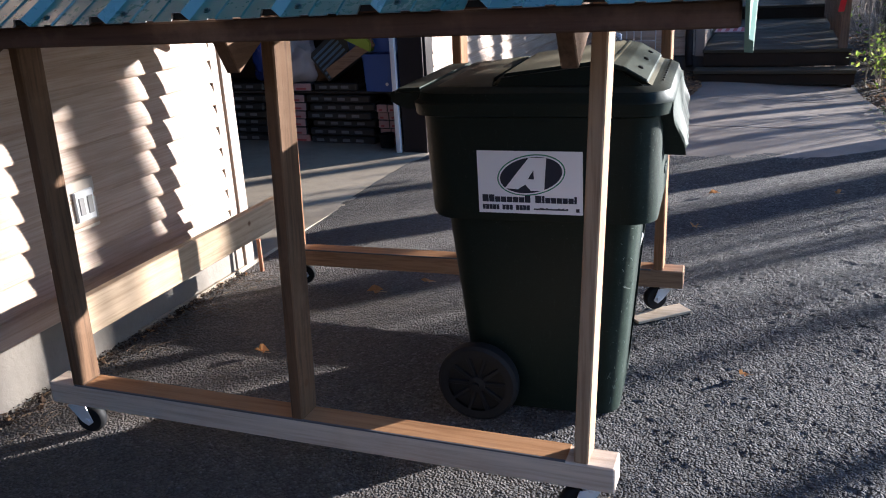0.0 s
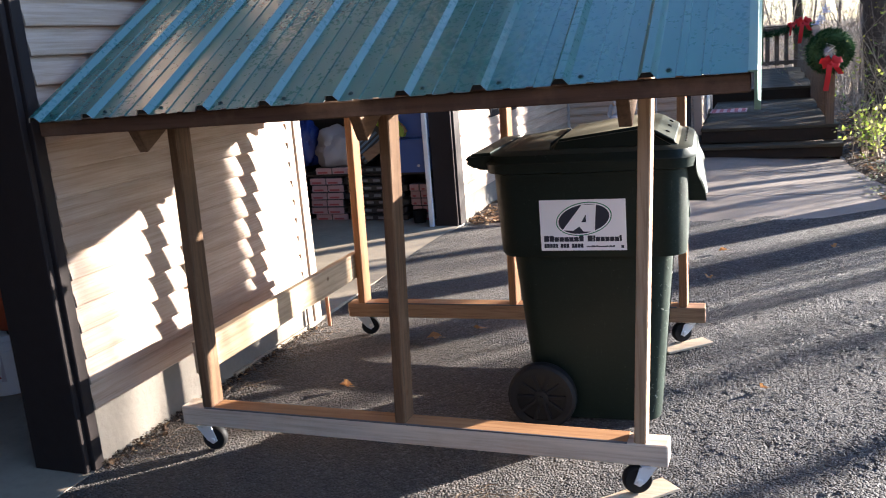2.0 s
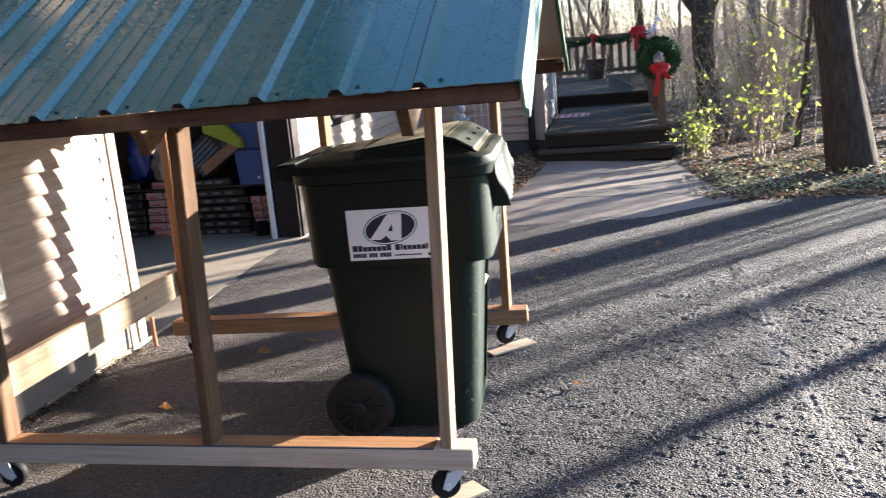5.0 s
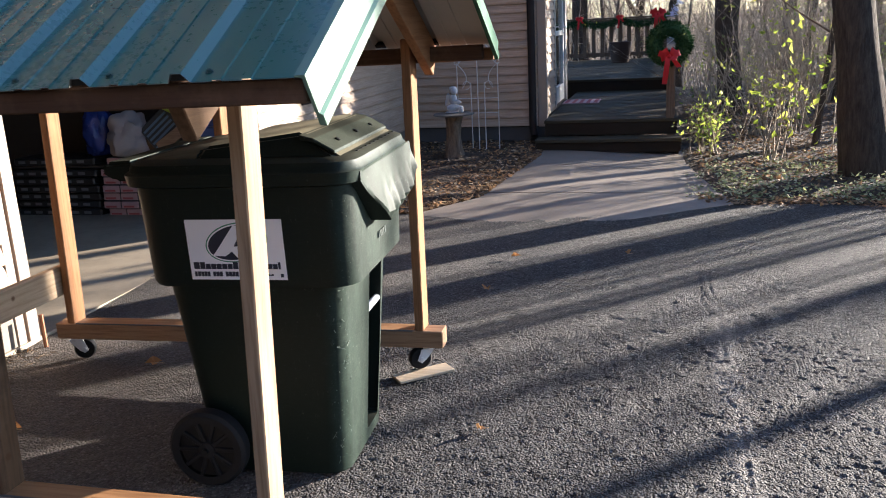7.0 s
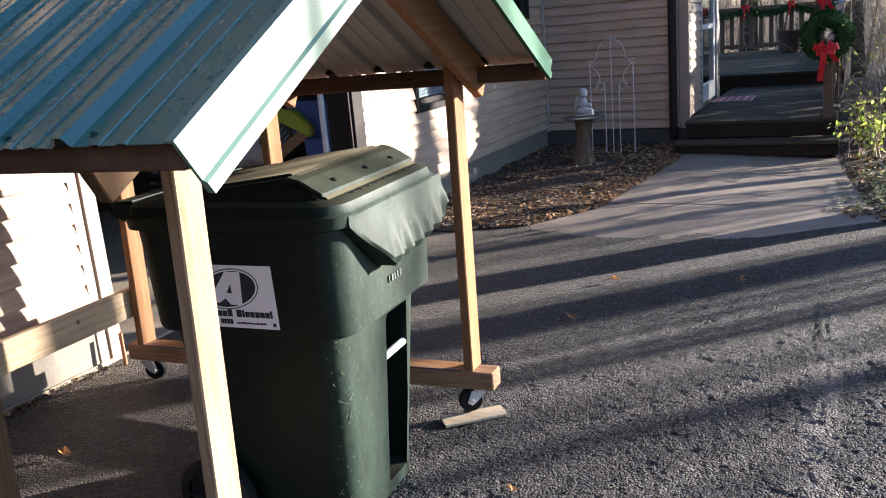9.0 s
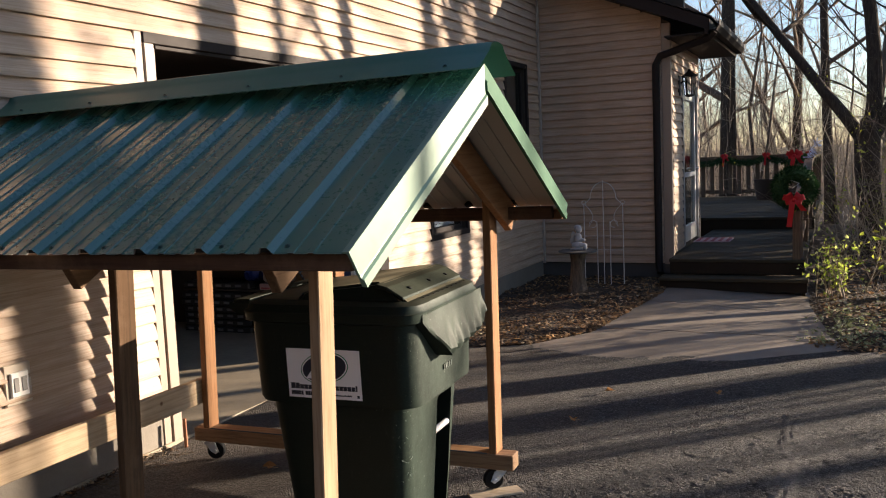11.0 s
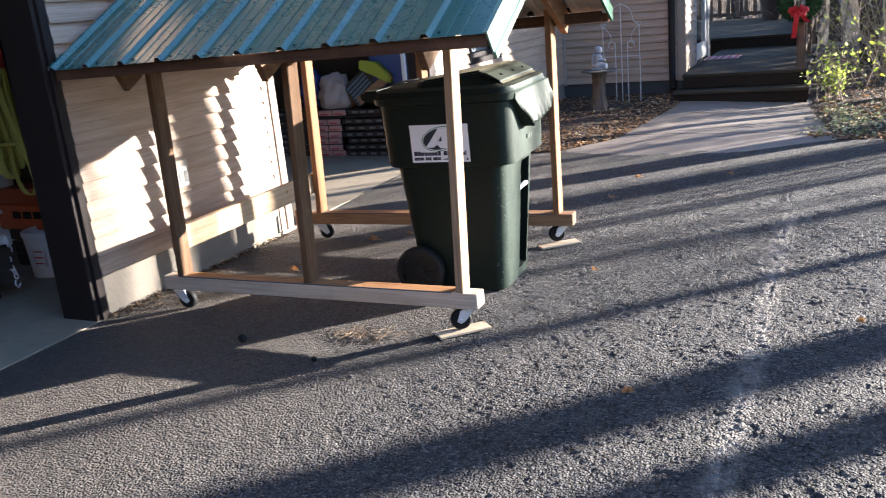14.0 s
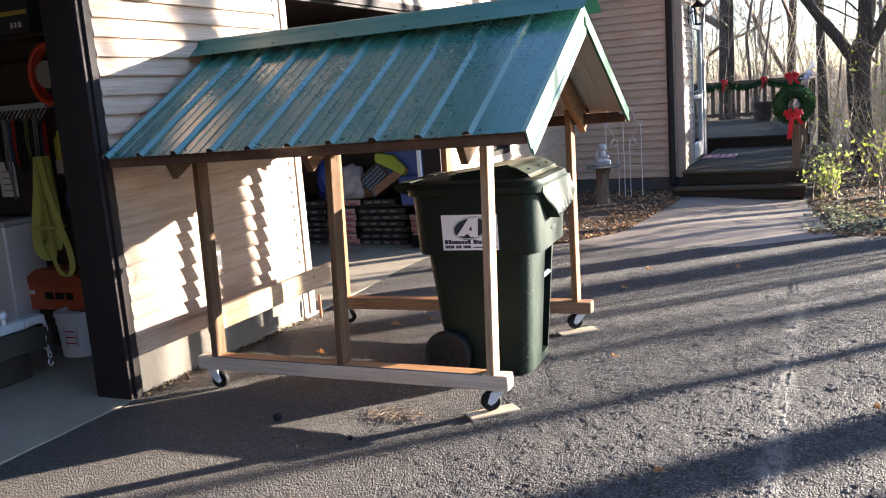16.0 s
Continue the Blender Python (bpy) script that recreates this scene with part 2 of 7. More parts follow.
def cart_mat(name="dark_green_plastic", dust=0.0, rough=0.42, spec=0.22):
    """Weathered plastic: scuffed front, chalked paler to stand in for sun; level parts carry dust, strengthened to look
    lit.
    """
    n = Nodes(name)
    v = n.coords()
    fine, mid = n.noise(v, 240, 4), n.noise(v, 6, 6, 0.7)
    scr = n.noise(n.coords((9, 9, 42)), 4.5, 7, 0.8)
    scr2 = n.noise(n.coords((60, 60, 8)), 2.2, 6, 0.8)
    spk = n.noise(n.coords((1, 1, 0.6)), 95, 3, 0.7)
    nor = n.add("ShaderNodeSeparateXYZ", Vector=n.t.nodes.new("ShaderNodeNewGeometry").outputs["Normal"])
    # +x faces turn to the sun; their brightness is put into the colour
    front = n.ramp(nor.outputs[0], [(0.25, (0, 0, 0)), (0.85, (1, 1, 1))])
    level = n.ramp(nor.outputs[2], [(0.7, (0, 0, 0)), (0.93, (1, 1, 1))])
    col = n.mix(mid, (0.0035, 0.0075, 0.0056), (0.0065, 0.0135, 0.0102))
    sun_chalk = n.math("MULTIPLY", front, n.ramp(n.noise(n.coords((5, 5, 2)), 3.0, 7, 0.75), [(0.3, (0.2, 0.2, 0.2)), (0.62, (1, 1, 1))]))
    col = n.mix(n.math("MULTIPLY", sun_chalk, 0.8), col, (0.034, 0.054, 0.041))
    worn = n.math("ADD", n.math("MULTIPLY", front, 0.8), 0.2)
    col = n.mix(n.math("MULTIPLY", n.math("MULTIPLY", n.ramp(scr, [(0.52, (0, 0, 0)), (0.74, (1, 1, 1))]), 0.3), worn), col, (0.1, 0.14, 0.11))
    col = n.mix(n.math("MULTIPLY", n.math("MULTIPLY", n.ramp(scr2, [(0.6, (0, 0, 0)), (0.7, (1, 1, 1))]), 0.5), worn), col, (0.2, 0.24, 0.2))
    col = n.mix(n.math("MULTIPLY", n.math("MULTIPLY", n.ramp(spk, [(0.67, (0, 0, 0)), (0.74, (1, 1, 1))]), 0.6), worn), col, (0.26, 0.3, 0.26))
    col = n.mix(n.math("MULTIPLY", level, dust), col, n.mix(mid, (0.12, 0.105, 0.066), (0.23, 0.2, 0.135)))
    return n.done(col, n.math("ADD", n.math("MULTIPLY", mid, 0.25), rough), 0, n.bump(n.math("ADD", fine, n.math("MULTIPLY", mid, 2.0)), 0.14, 0.003), spec)


def bark_mat(name, a=(0.1, 0.078, 0.06), b=(0.035, 0.026, 0.02)):
    n = Nodes(name)
    v = n.coords((9, 9, 1.6))
    r = n.noise(v, 3.5, 8, 0.75)
    col = n.ramp(r, [(0.35, b), (0.65, a)])
    return n.done(col, 0.9, 0, n.bump(r, 0.9, 0.03), 0.2)


def leaf_mat(name, stops, trans=0.35):
    n = Nodes(name)
    col = n.ramp(n.island(), stops)
    mat = n.done(col, 0.7, 0, None, 0.14)
    tr = n.t.nodes.new("ShaderNodeBsdfTranslucent")
    mixn = n.t.nodes.new("ShaderNodeMixShader")
    n.t.links.new(col, tr.inputs[0])
    mixn.inputs[0].default_value = trans
    n.t.links.new(n.b.outputs[0], mixn.inputs[1])
    n.t.links.new(tr.outputs[0], mixn.inputs[2])
    n.t.links.new(mixn.outputs[0], n.t.nodes["Material Output"].inputs[0])
    return mat


def deck_mat():
    n = Nodes("weathered_deck_wood")
    v = n.coords((1.2, 26, 26))
    g = n.noise(v, 3, 7, 0.7)
    d = n.noise(n.coords(), 2.4, 5, 0.7)
    col = n.ramp(g, [(0.3, (0.02, 0.016, 0.01)), (0.7, (0.064, 0.052, 0.034))])
    col = n.mix(n.math("MULTIPLY", d, 0.5), col, (0.035, 0.036, 0.028))
    col = n.mix(n.math("MULTIPLY", n.random(), 0.4), col, (0.1, 0.084, 0.058))
    return n.done(col, 0.8, 0, n.bump(g, 0.4, 0.004), 0.14)


def glass_mat():
    n = Nodes("window_glass")
    n.b.inputs["Transmission Weight"].default_value = 1.0
    return n.done((0.85, 0.9, 0.9), 0.03)


ASPHALT, PAVING, SLAB, SOIL = asphalt_mat(), pavement_mat(), slab_mat(), soil_mat()
SIDING = siding_mat()
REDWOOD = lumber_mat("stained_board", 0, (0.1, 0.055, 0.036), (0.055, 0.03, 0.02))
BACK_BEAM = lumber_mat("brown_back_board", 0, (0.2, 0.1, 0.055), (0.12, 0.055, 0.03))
SIDE_PLANK = lumber_mat("mottled_plank", 1, (0.58, 0.44, 0.3), (0.38, 0.27, 0.17))
PALE_PINE = lumber_mat("fresh_pale_pine", 0, (0.62, 0.5, 0.36), (0.46, 0.34, 0.22))
# Front post wood in two tones: right lightened for sun, others darkened for shade.
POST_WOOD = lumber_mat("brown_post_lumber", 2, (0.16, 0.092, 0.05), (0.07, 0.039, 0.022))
POST_SUNLIT = lumber_mat("sunlit_post_lumber", 2, (0.4, 0.28, 0.18), (0.22, 0.14, 0.08))
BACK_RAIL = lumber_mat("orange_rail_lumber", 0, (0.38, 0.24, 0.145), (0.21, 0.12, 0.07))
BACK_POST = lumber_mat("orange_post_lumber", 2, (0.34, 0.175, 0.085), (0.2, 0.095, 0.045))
PALE_RAIL = lumber_mat("pale_rail_lumber", 0, (0.64, 0.53, 0.42), (0.44, 0.345, 0.26))
RAIL_TOP = lumber_mat("rail_top_lumber", 0, (0.4, 0.215, 0.1), (0.25, 0.12, 0.05))
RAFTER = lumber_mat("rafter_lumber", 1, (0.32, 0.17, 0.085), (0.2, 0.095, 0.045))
# Front rafters darkened: the shade on their tails is put into the wood.
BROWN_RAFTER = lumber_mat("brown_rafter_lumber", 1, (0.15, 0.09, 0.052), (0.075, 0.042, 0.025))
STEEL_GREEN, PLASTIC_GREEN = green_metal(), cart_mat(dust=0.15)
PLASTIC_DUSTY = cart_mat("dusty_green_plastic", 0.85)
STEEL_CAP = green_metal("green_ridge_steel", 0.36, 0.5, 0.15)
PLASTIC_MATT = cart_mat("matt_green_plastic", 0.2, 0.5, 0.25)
# One trim paint, two tones: front lightened for sun, back darkened for shade.
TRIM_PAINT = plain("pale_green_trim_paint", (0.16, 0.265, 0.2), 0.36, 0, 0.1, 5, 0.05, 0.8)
TRIM_SHADED = plain("shaded_green_trim_paint", (0.045, 0.13, 0.08), 0.6, 0, 0.2, 5, 0.05, 0.12)
SHEET_BACK = plain("grey_sheet_back", (0.42, 0.41, 0.39), 0.5, 0.0, 0.08, 6, 0.05)
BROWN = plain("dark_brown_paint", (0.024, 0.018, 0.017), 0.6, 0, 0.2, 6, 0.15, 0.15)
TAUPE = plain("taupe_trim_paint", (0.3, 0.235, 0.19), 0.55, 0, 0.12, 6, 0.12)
PARGE = plain("grey_foundation", (0.2, 0.175, 0.145), 0.85, 0, 0.4, 9, 0.7)
ZINC = plain("zinc_plated_steel", (0.78, 0.78, 0.8), 0.38, 0.3, 0.1, 20, 0.05)
RUBBER = plain("black_rubber", (0.014, 0.014, 0.015), 0.6, 0, 0.2, 14, 0.2, 0.15)
BLACK = plain("black_metal", (0.012, 0.012, 0.012), 0.45, 0.0, 0.2, 14, 0.1, 0.2)
WHITE = plain("white_vinyl", (0.76, 0.75, 0.74), 0.4, 0, 0.05, 8, 0.03)
LABEL = plain("white_label_film", (0.84, 0.84, 0.88), 0.35, 0, 0.05, 9, 0.04)
NAVY = plain("navy_ink", (0.012, 0.016, 0.035), 0.4, 0, 0.05, 9, 0.02)
LABEL_GREEN = plain("green_ink", (0.03, 0.2, 0.11), 0.4, 0, 0.05, 9, 0.02)
BARK, BARK_GREY = bark_mat("rough_bark"), bark_mat("grey_bark", (0.24, 0.195, 0.16), (0.1, 0.078, 0.064))
TWIG = bark_mat("twig_bark", (0.25, 0.18, 0.135), (0.12, 0.084, 0.062))
STALK = bark_mat("dry_stalk_bark", (0.44, 0.37, 0.29), (0.25, 0.2, 0.155))
LEAF_YELLOW = leaf_mat("yellow_leaves", [(0.0, (0.3, 0.3, 0.03)), (0.4, (0.55, 0.5, 0.05)), (0.8, (0.42, 0.45, 0.06)), (1.0, (0.2, 0.26, 0.04))], 0.5)
LEAF_GREEN = leaf_mat("green_leaves", [(0.0, (0.08, 0.12, 0.035)), (0.5, (0.2, 0.27, 0.07)), (1.0, (0.4, 0.42, 0.1))], 0.5)
LEAF_DRY = leaf_mat("fallen_leaves", [(0.0, (0.09, 0.057, 0.036)), (0.3, (0.2, 0.125, 0.07)), (0.65, (0.34, 0.225, 0.13)), (0.88, (0.45, 0.24, 0.1)), (1.0, (0.6, 0.5, 0.36))], 0.2)
LEAF_LIME = leaf_mat("lime_leaves", [(0.0, (0.2, 0.3, 0.04)), (0.5, (0.42, 0.5, 0.08)), (1.0, (0.66, 0.66, 0.12))], 0.6)
LEAF_IVY = leaf_mat("ground_ivy_leaves", [(0.0, (0.12, 0.14, 0.06)), (0.4, (0.3, 0.32, 0.15)), (0.75, (0.48, 0.5, 0.28)), (1.0, (0.66, 0.6, 0.42))], 0.3)
LEAF_PALE = leaf_mat("pale_green_leaves", [(0.0, (0.12, 0.2, 0.03)), (0.4, (0.36, 0.46, 0.08)), (0.75, (0.58, 0.64, 0.13)), (1.0, (0.62, 0.63, 0.34))], 0.62)
STRAW = plain("needle_straw", (0.17, 0.11, 0.06), 0.8, 0, 0.3, 40, 0.1)
LEAF_GOLD = leaf_mat("golden_dry_leaves", [(0.0, (0.08, 0.055, 0.03)), (0.5, (0.15, 0.105, 0.06)), (1.0, (0.23, 0.18, 0.1))], 0.3)
NEEDLE = leaf_mat("evergreen_needles", [(0.0, (0.012, 0.04, 0.015)), (0.7, (0.03, 0.08, 0.03)), (1.0, (0.07, 0.13, 0.05))], 0.1)
TINSEL = plain("pale_blue_wire", (0.5, 0.56, 0.78), 0.4, 0, 0.1, 12, 0.05)
RED = plain("red_ribbon", (0.5, 0.006, 0.01), 0.6, 0, 0.15, 12, 0.1)
DECK = deck_mat()
RAIL_WOOD = lumber_mat("weathered_rail_wood", 2, (0.15, 0.108, 0.078), (0.075, 0.054, 0.04))
# Deck wood darkened to carry the shade on risers, brackets and side boards.
DECK_SHADED = plain("shaded_deck_wood", (0.03, 0.022, 0.016), 0.8, 0, 0.35, 9, 0.3, 0.15)
GLASS = glass_mat()
DARK_PANE = plain("dark_screen", (0.02, 0.022, 0.026), 0.18, 0, 0.1, 6, 0.02)
BLIND = plain("pale_blind", (0.45, 0.5, 0.58), 0.5, 0, 0.05, 9, 0.05)
STONE = plain("cast_stone", (0.4, 0.42, 0.46), 0.85, 0, 0.2, 16, 0.5)
# Near-black board colour carries the dimness of the unlit garage bays.
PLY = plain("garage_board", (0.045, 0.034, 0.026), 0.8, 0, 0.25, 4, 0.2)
SHINGLE = plain("roof_shingles", (0.045, 0.038, 0.034), 0.9, 0, 0.3, 30, 0.8)


# ---- mesh helpers ----
def bm_new():
    return bmesh.new()


def link(name, bm, mat, smooth=False):
    me = bpy.data.meshes.new(name)
    bm.normal_update()
    bm.to_mesh(me)
    bm.free()
    me.materials.append(mat)
    if smooth:
        me.polygons.foreach_set("use_smooth", [True] * len(me.polygons))
        me.set_sharp_from_angle(angle=radians(38))
    return new(name, me)


def part(name, bm, material, parent, label="", smooth=False):
    ob = link(name, bm, material, smooth)
    ob.parent = parent
    if label:
        ob["label"] = label
    return ob


def thing(name, label, category, at=(0, 0, 0), group="", kind=""):
    ob = new(name)
    ob.empty_display_size = 0.1
    ob.location = at
    bpy.context.view_layer.update()
    return tagged(ob, label, category, group, kind)


def local(parent, bm):
    """Shift a mesh made in world places into its parent's own space."""
    bmesh.ops.translate(bm, vec=-Vector(parent.location), verts=bm.verts)
    return bm


def whole(name, bm, mat, label, category, kind="", group="", smooth=False):
    return tagged(link(name, bm, mat, smooth), label, category, group, kind)


def cbox(bm, x0, x1, y0, y1, z0, z1, c=0.003, m=None):
    """A box with chamfered edges."""
    lo, hi = (x0, y0, z0), (x1, y1, z1)
    c = min(c, (x1 - x0) * 0.45, (y1 - y0) * 0.45, (z1 - z0) * 0.45)
    vs = {}
    for sx in (0, 1):
        for sy in (0, 1):
            for sz in (0, 1):
                s = (sx, sy, sz)
                for ax in range(3):
                    p = []
                    for k in range(3):
                        e = hi[k] if s[k] else lo[k]
                        p.append(e if k == ax else e + (-c if s[k] else c))
                    p = Vector(p)
                    vs[s, ax] = bm.verts.new(m @ p if m else p)
    fs = []
    for ax in range(3):
        a, b = [k for k in range(3) if k != ax]
        for side in (0, 1):
            q = []
            for u, w in ((0, 0), (1, 0), (1, 1), (0, 1)):
                s = [0, 0, 0]
                s[ax], s[a], s[b] = side, u, w
                q.append(vs[tuple(s), ax])
            fs.append(q)
    for ax in range(3):
        a, b = [k for k in range(3) if k != ax]
        for u in (0, 1):
            for w in (0, 1):
                s0, s1 = [0, 0, 0], [0, 0, 0]
                s0[a] = s1[a] = u
                s0[b] = s1[b] = w
                s1[ax] = 1
                fs.append([vs[tuple(s0), a], vs[tuple(s1), a], vs[tuple(s1), b], vs[tuple(s0), b]])
    for s in [(i, j, k) for i in (0, 1) for j in (0, 1) for k in (0, 1)]:
        fs.append([vs[s, 0], vs[s, 1], vs[s, 2]])
    cen = (Vector(lo) + Vector(hi)) / 2
    if m:
        cen = m @ cen
    for q in fs:
        f = bm.faces.new(q)
        f.normal_update()
        if f.normal.dot(f.calc_center_median() - cen) < 0:
            f.normal_flip()
    return bm


def bar(bm, a, b, w, h, c=0.003, up=(0, 0, 1)):
    """A chamfered bar from a to b, w wide and h deep (towards up)."""
    a, b = Vector(a), Vector(b)
    d = (b - a).normalized()
    u = Vector(up)
    u = (u - d * u.dot(d)).normalized()
    s = d.cross(u)
    m = Matrix((( d.x, s.x, u.x, a.x), (d.y, s.y, u.y, a.y), (d.z, s.z, u.z, a.z), (0, 0, 0, 1)))
    return cbox(bm, 0, (b - a).length, -w / 2, w / 2, -h / 2, h / 2, c, m)


def tube(bm, pts, radii, n=8, caps=True):
    pts = [Vector(p) for p in pts]
    rings, ref = [], Vector((0.31, 0.17, 0.93))
    for i, p in enumerate(pts):
        d = (pts[min(i + 1, len(pts) - 1)] - pts[max(i - 1, 0)]).normalized()
        u = (ref - d * ref.dot(d))
        u = u.normalized() if u.length > 1e-3 else d.orthogonal().normalized()
        w = d.cross(u)
        r = radii[i] if hasattr(radii, "__len__") else radii
        rings.append([bm.verts.new(p + (u * math.cos(2 * math.pi * k / n) + w * math.sin(2 * math.pi * k / n)) * r) for k in range(n)])
        ref = u
    for r0, r1 in zip(rings, rings[1:]):
        for k in range(n):
            bm.faces.new((r0[k], r0[(k + 1) % n], r1[(k + 1) % n], r1[k]))
    if caps and n > 2:
        bm.faces.new(rings[0][::-1])
        bm.faces.new(rings[-1])
    return bm


def lathe(bm, prof, n=24, m=None, caps=True):
    rings = []
    for r, z in prof:
        ring = []
        for k in range(n):
            a = 2 * math.pi * k / n
            p = Vector((r * math.cos(a), r * math.sin(a), z))
            ring.append(bm.verts.new(m @ p if m else p))
        rings.append(ring)
    for r0, r1 in zip(rings, rings[1:]):
        for k in range(n):
            bm.faces.new((r0[k], r0[(k + 1) % n], r1[(k + 1) % n], r1[k]))
    if caps:
        bm.faces.new(rings[0][::-1])
        bm.faces.new(rings[-1])
    return bm


def prism(bm, poly, place, w0, w1):
    """Extrude the closed outline poly of (u, v) from w0 to w1; place(u, v, w) gives the point."""
    a = [bm.verts.new(place(u, v, w0)) for u, v in poly]
    b = [bm.verts.new(place(u, v, w1)) for u, v in poly]
    n = len(poly)
    for k in range(n):
        bm.faces.new((a[k], a[(k + 1) % n], b[(k + 1) % n], b[k]))
    bm.faces.new(a[::-1])
    bm.faces.new(b)
    bmesh.ops.recalc_face_normals(bm, faces=bm.faces[:])
    return bm


def loft(bm, rings, cap0=True, cap1=True):
    vs = [[bm.verts.new(p) for p in r] for r in rings]
    for r0, r1 in zip(vs, vs[1:]):
        n = len(r0)
        for k in range(n):
            bm.faces.new((r0[k], r0[(k + 1) % n], r1[(k + 1) % n], r1[k]))
    if cap0:
        bm.faces.new(vs[0][::-1])
    if cap1:
        bm.faces.new(vs[-1])
    return bm


def rrect(x0, x1, y0, y1, z, r, n=5):
    out = []
    for cx, cy, a0 in ((x1 - r, y0 + r, -90), (x1 - r, y1 - r, 0), (x0 + r, y1 - r, 90), (x0 + r, y0 + r, 180)):
        for k in range(n):
            a = radians(a0 + 90 * k / (n - 1))
            out.append(Vector((cx + r * math.cos(a), cy + r * math.sin(a), z)))
    return out


def stamp(name, me, parent, m, label=""):
    """One more small part on a shared mesh."""
    ob = new(name, me)
    ob.parent = parent
    ob.matrix_basis = m
    if label:
        ob["label"] = label
    return ob


def shape(name, bm, mat):
    me = bpy.data.meshes.new(name)
    bm.normal_update()
    bm.to_mesh(me)
    bm.free()
    me.materials.append(mat)
    return me


def sm(a, b, v):
    t = min(1.0, max(0.0, (v - a) / (b - a)))
    return t * t * (3 - 2 * t)



# ---- ground ----
def gz(x, y):
    """Height of the drive, which falls off a little towards the deck's outer corner."""
    return -0.07 * sm(0.6, 2.2, x) * sm(4.5, 7.5, y)


def drive_top(x):
    """Far edge of the drive at x."""
    for (x0, y0), (x1, y1) in zip(EDGE, EDGE[1:]):
        if x <= x1:
            return y0 + (y1 - y0) * (x - x0) / (x1 - x0)
    return EDGE[-1][1]


EDGE = [(-1.21, 4.36), (-0.5, 4.4), (-0.05, 4.62), (0.4, 5.1), (2.3, 5.12), (2.46, 4.98), (3.0, 5.06), (3.7, 4.93), (5, 5.1), (10, 5.5), (60, 8)]


def axis(parts):
    out = []
    for a, b, step in parts:
        k = max(1, round((b - a) / step))
        out += [a + (b - a) * i / k for i in range(k)]
    return out + [parts[-1][1]]


def grid(bm, xs, ys, f):
    vs = [[bm.verts.new(f(x, y)) for x in xs] for y in ys]
    for j in range(len(ys) - 1):
        for i in range(len(xs) - 1):
            bm.faces.new((vs[j][i], vs[j][i + 1], vs[j + 1][i + 1], vs[j + 1][i]))
    return bm


def land(x, y):
    d = math.hypot(x, y)
    z = gz(x, y)
    inside = x > -1.3 and y < drive_top(x) - 0.05 or (0.1 < x < 2.5 - 0.11 * (y - 4.5) and 4.5 < y < 8.8)
    if inside:
        z -= 0.05 + 0.05 * sm(20, 60, d)
    elif x < -1.0 and y < 19:
        z -= 0.12
    else:
        z += 0.035 * sm(0, 0.5, y - drive_top(x)) + 0.05 * (noise.noise((x * 0.7, y * 0.7, 3)) + 0.5 * noise.noise((x * 2.1, y * 2.1, 5)))
        z -= 2.2 * sm(13, 45, y)
    return Vector((x, y, z + 3 * sm(90, 330, d)))


gx = axis([(-900, -60, 140), (-60, -8, 6), (-8, -2, 1.5), (-2, 9, 0.22), (9, 30, 2), (30, 90, 10), (90, 900, 135)])
gy = axis([(-900, -60, 140), (-60, -8, 6), (-8, 4, 2), (4, 13, 0.22), (13, 30, 1.5), (30, 90, 8), (90, 900, 135)])
ground = whole("ground", grid(bm_new(), gx, gy, land), SOIL, "woodland ground covered with brown fallen leaves", "ground", "structure", smooth=True)



def soft_noise(x, y, cell, seed):
    """Smooth value noise from 0 to 1 on arrays of x and y."""
    tab = np.random.RandomState(seed).rand(256, 256)
    u, v = x / cell, y / cell
    i, j = np.floor(u).astype(int), np.floor(v).astype(int)
    f, g = u - i, v - j
    f, g = f * f * (3 - 2 * f), g * g * (3 - 2 * g)
    t = lambda a, c: tab[a % 256, c % 256]
    return (t(i, j) * (1 - f) + t(i + 1, j) * f) * (1 - g) + (t(i, j + 1) * (1 - f) + t(i + 1, j + 1) * f) * g


def pebbles(x, y, cell, seed):
    """Height of packed rounded stones, about 0 to 1."""
    r = np.random.RandomState(seed)
    jx, jy, hh = r.rand(256, 256), r.rand(256, 256), 0.6 + 0.4 * r.rand(256, 256)
    i, j = np.floor(x / cell).astype(int), np.floor(y / cell).astype(int)
    best = np.full(x.shape, -9.0)
    for a in (-1, 0, 1):
        for c in (-1, 0, 1):
            p, q = (i + a) % 256, (j + c) % 256
            d2 = (x / cell - (i + a + jx[p, q])) ** 2 + (y / cell - (j + c + jy[p, q])) ** 2
            best = np.maximum(best, hh[p, q] - 1.5 * d2)
    return np.maximum(best, 0.22)


def step_smooth(a, b, v):
    t = np.clip((v - a) / (b - a), 0, 1)
    return t * t * (3 - 2 * t)


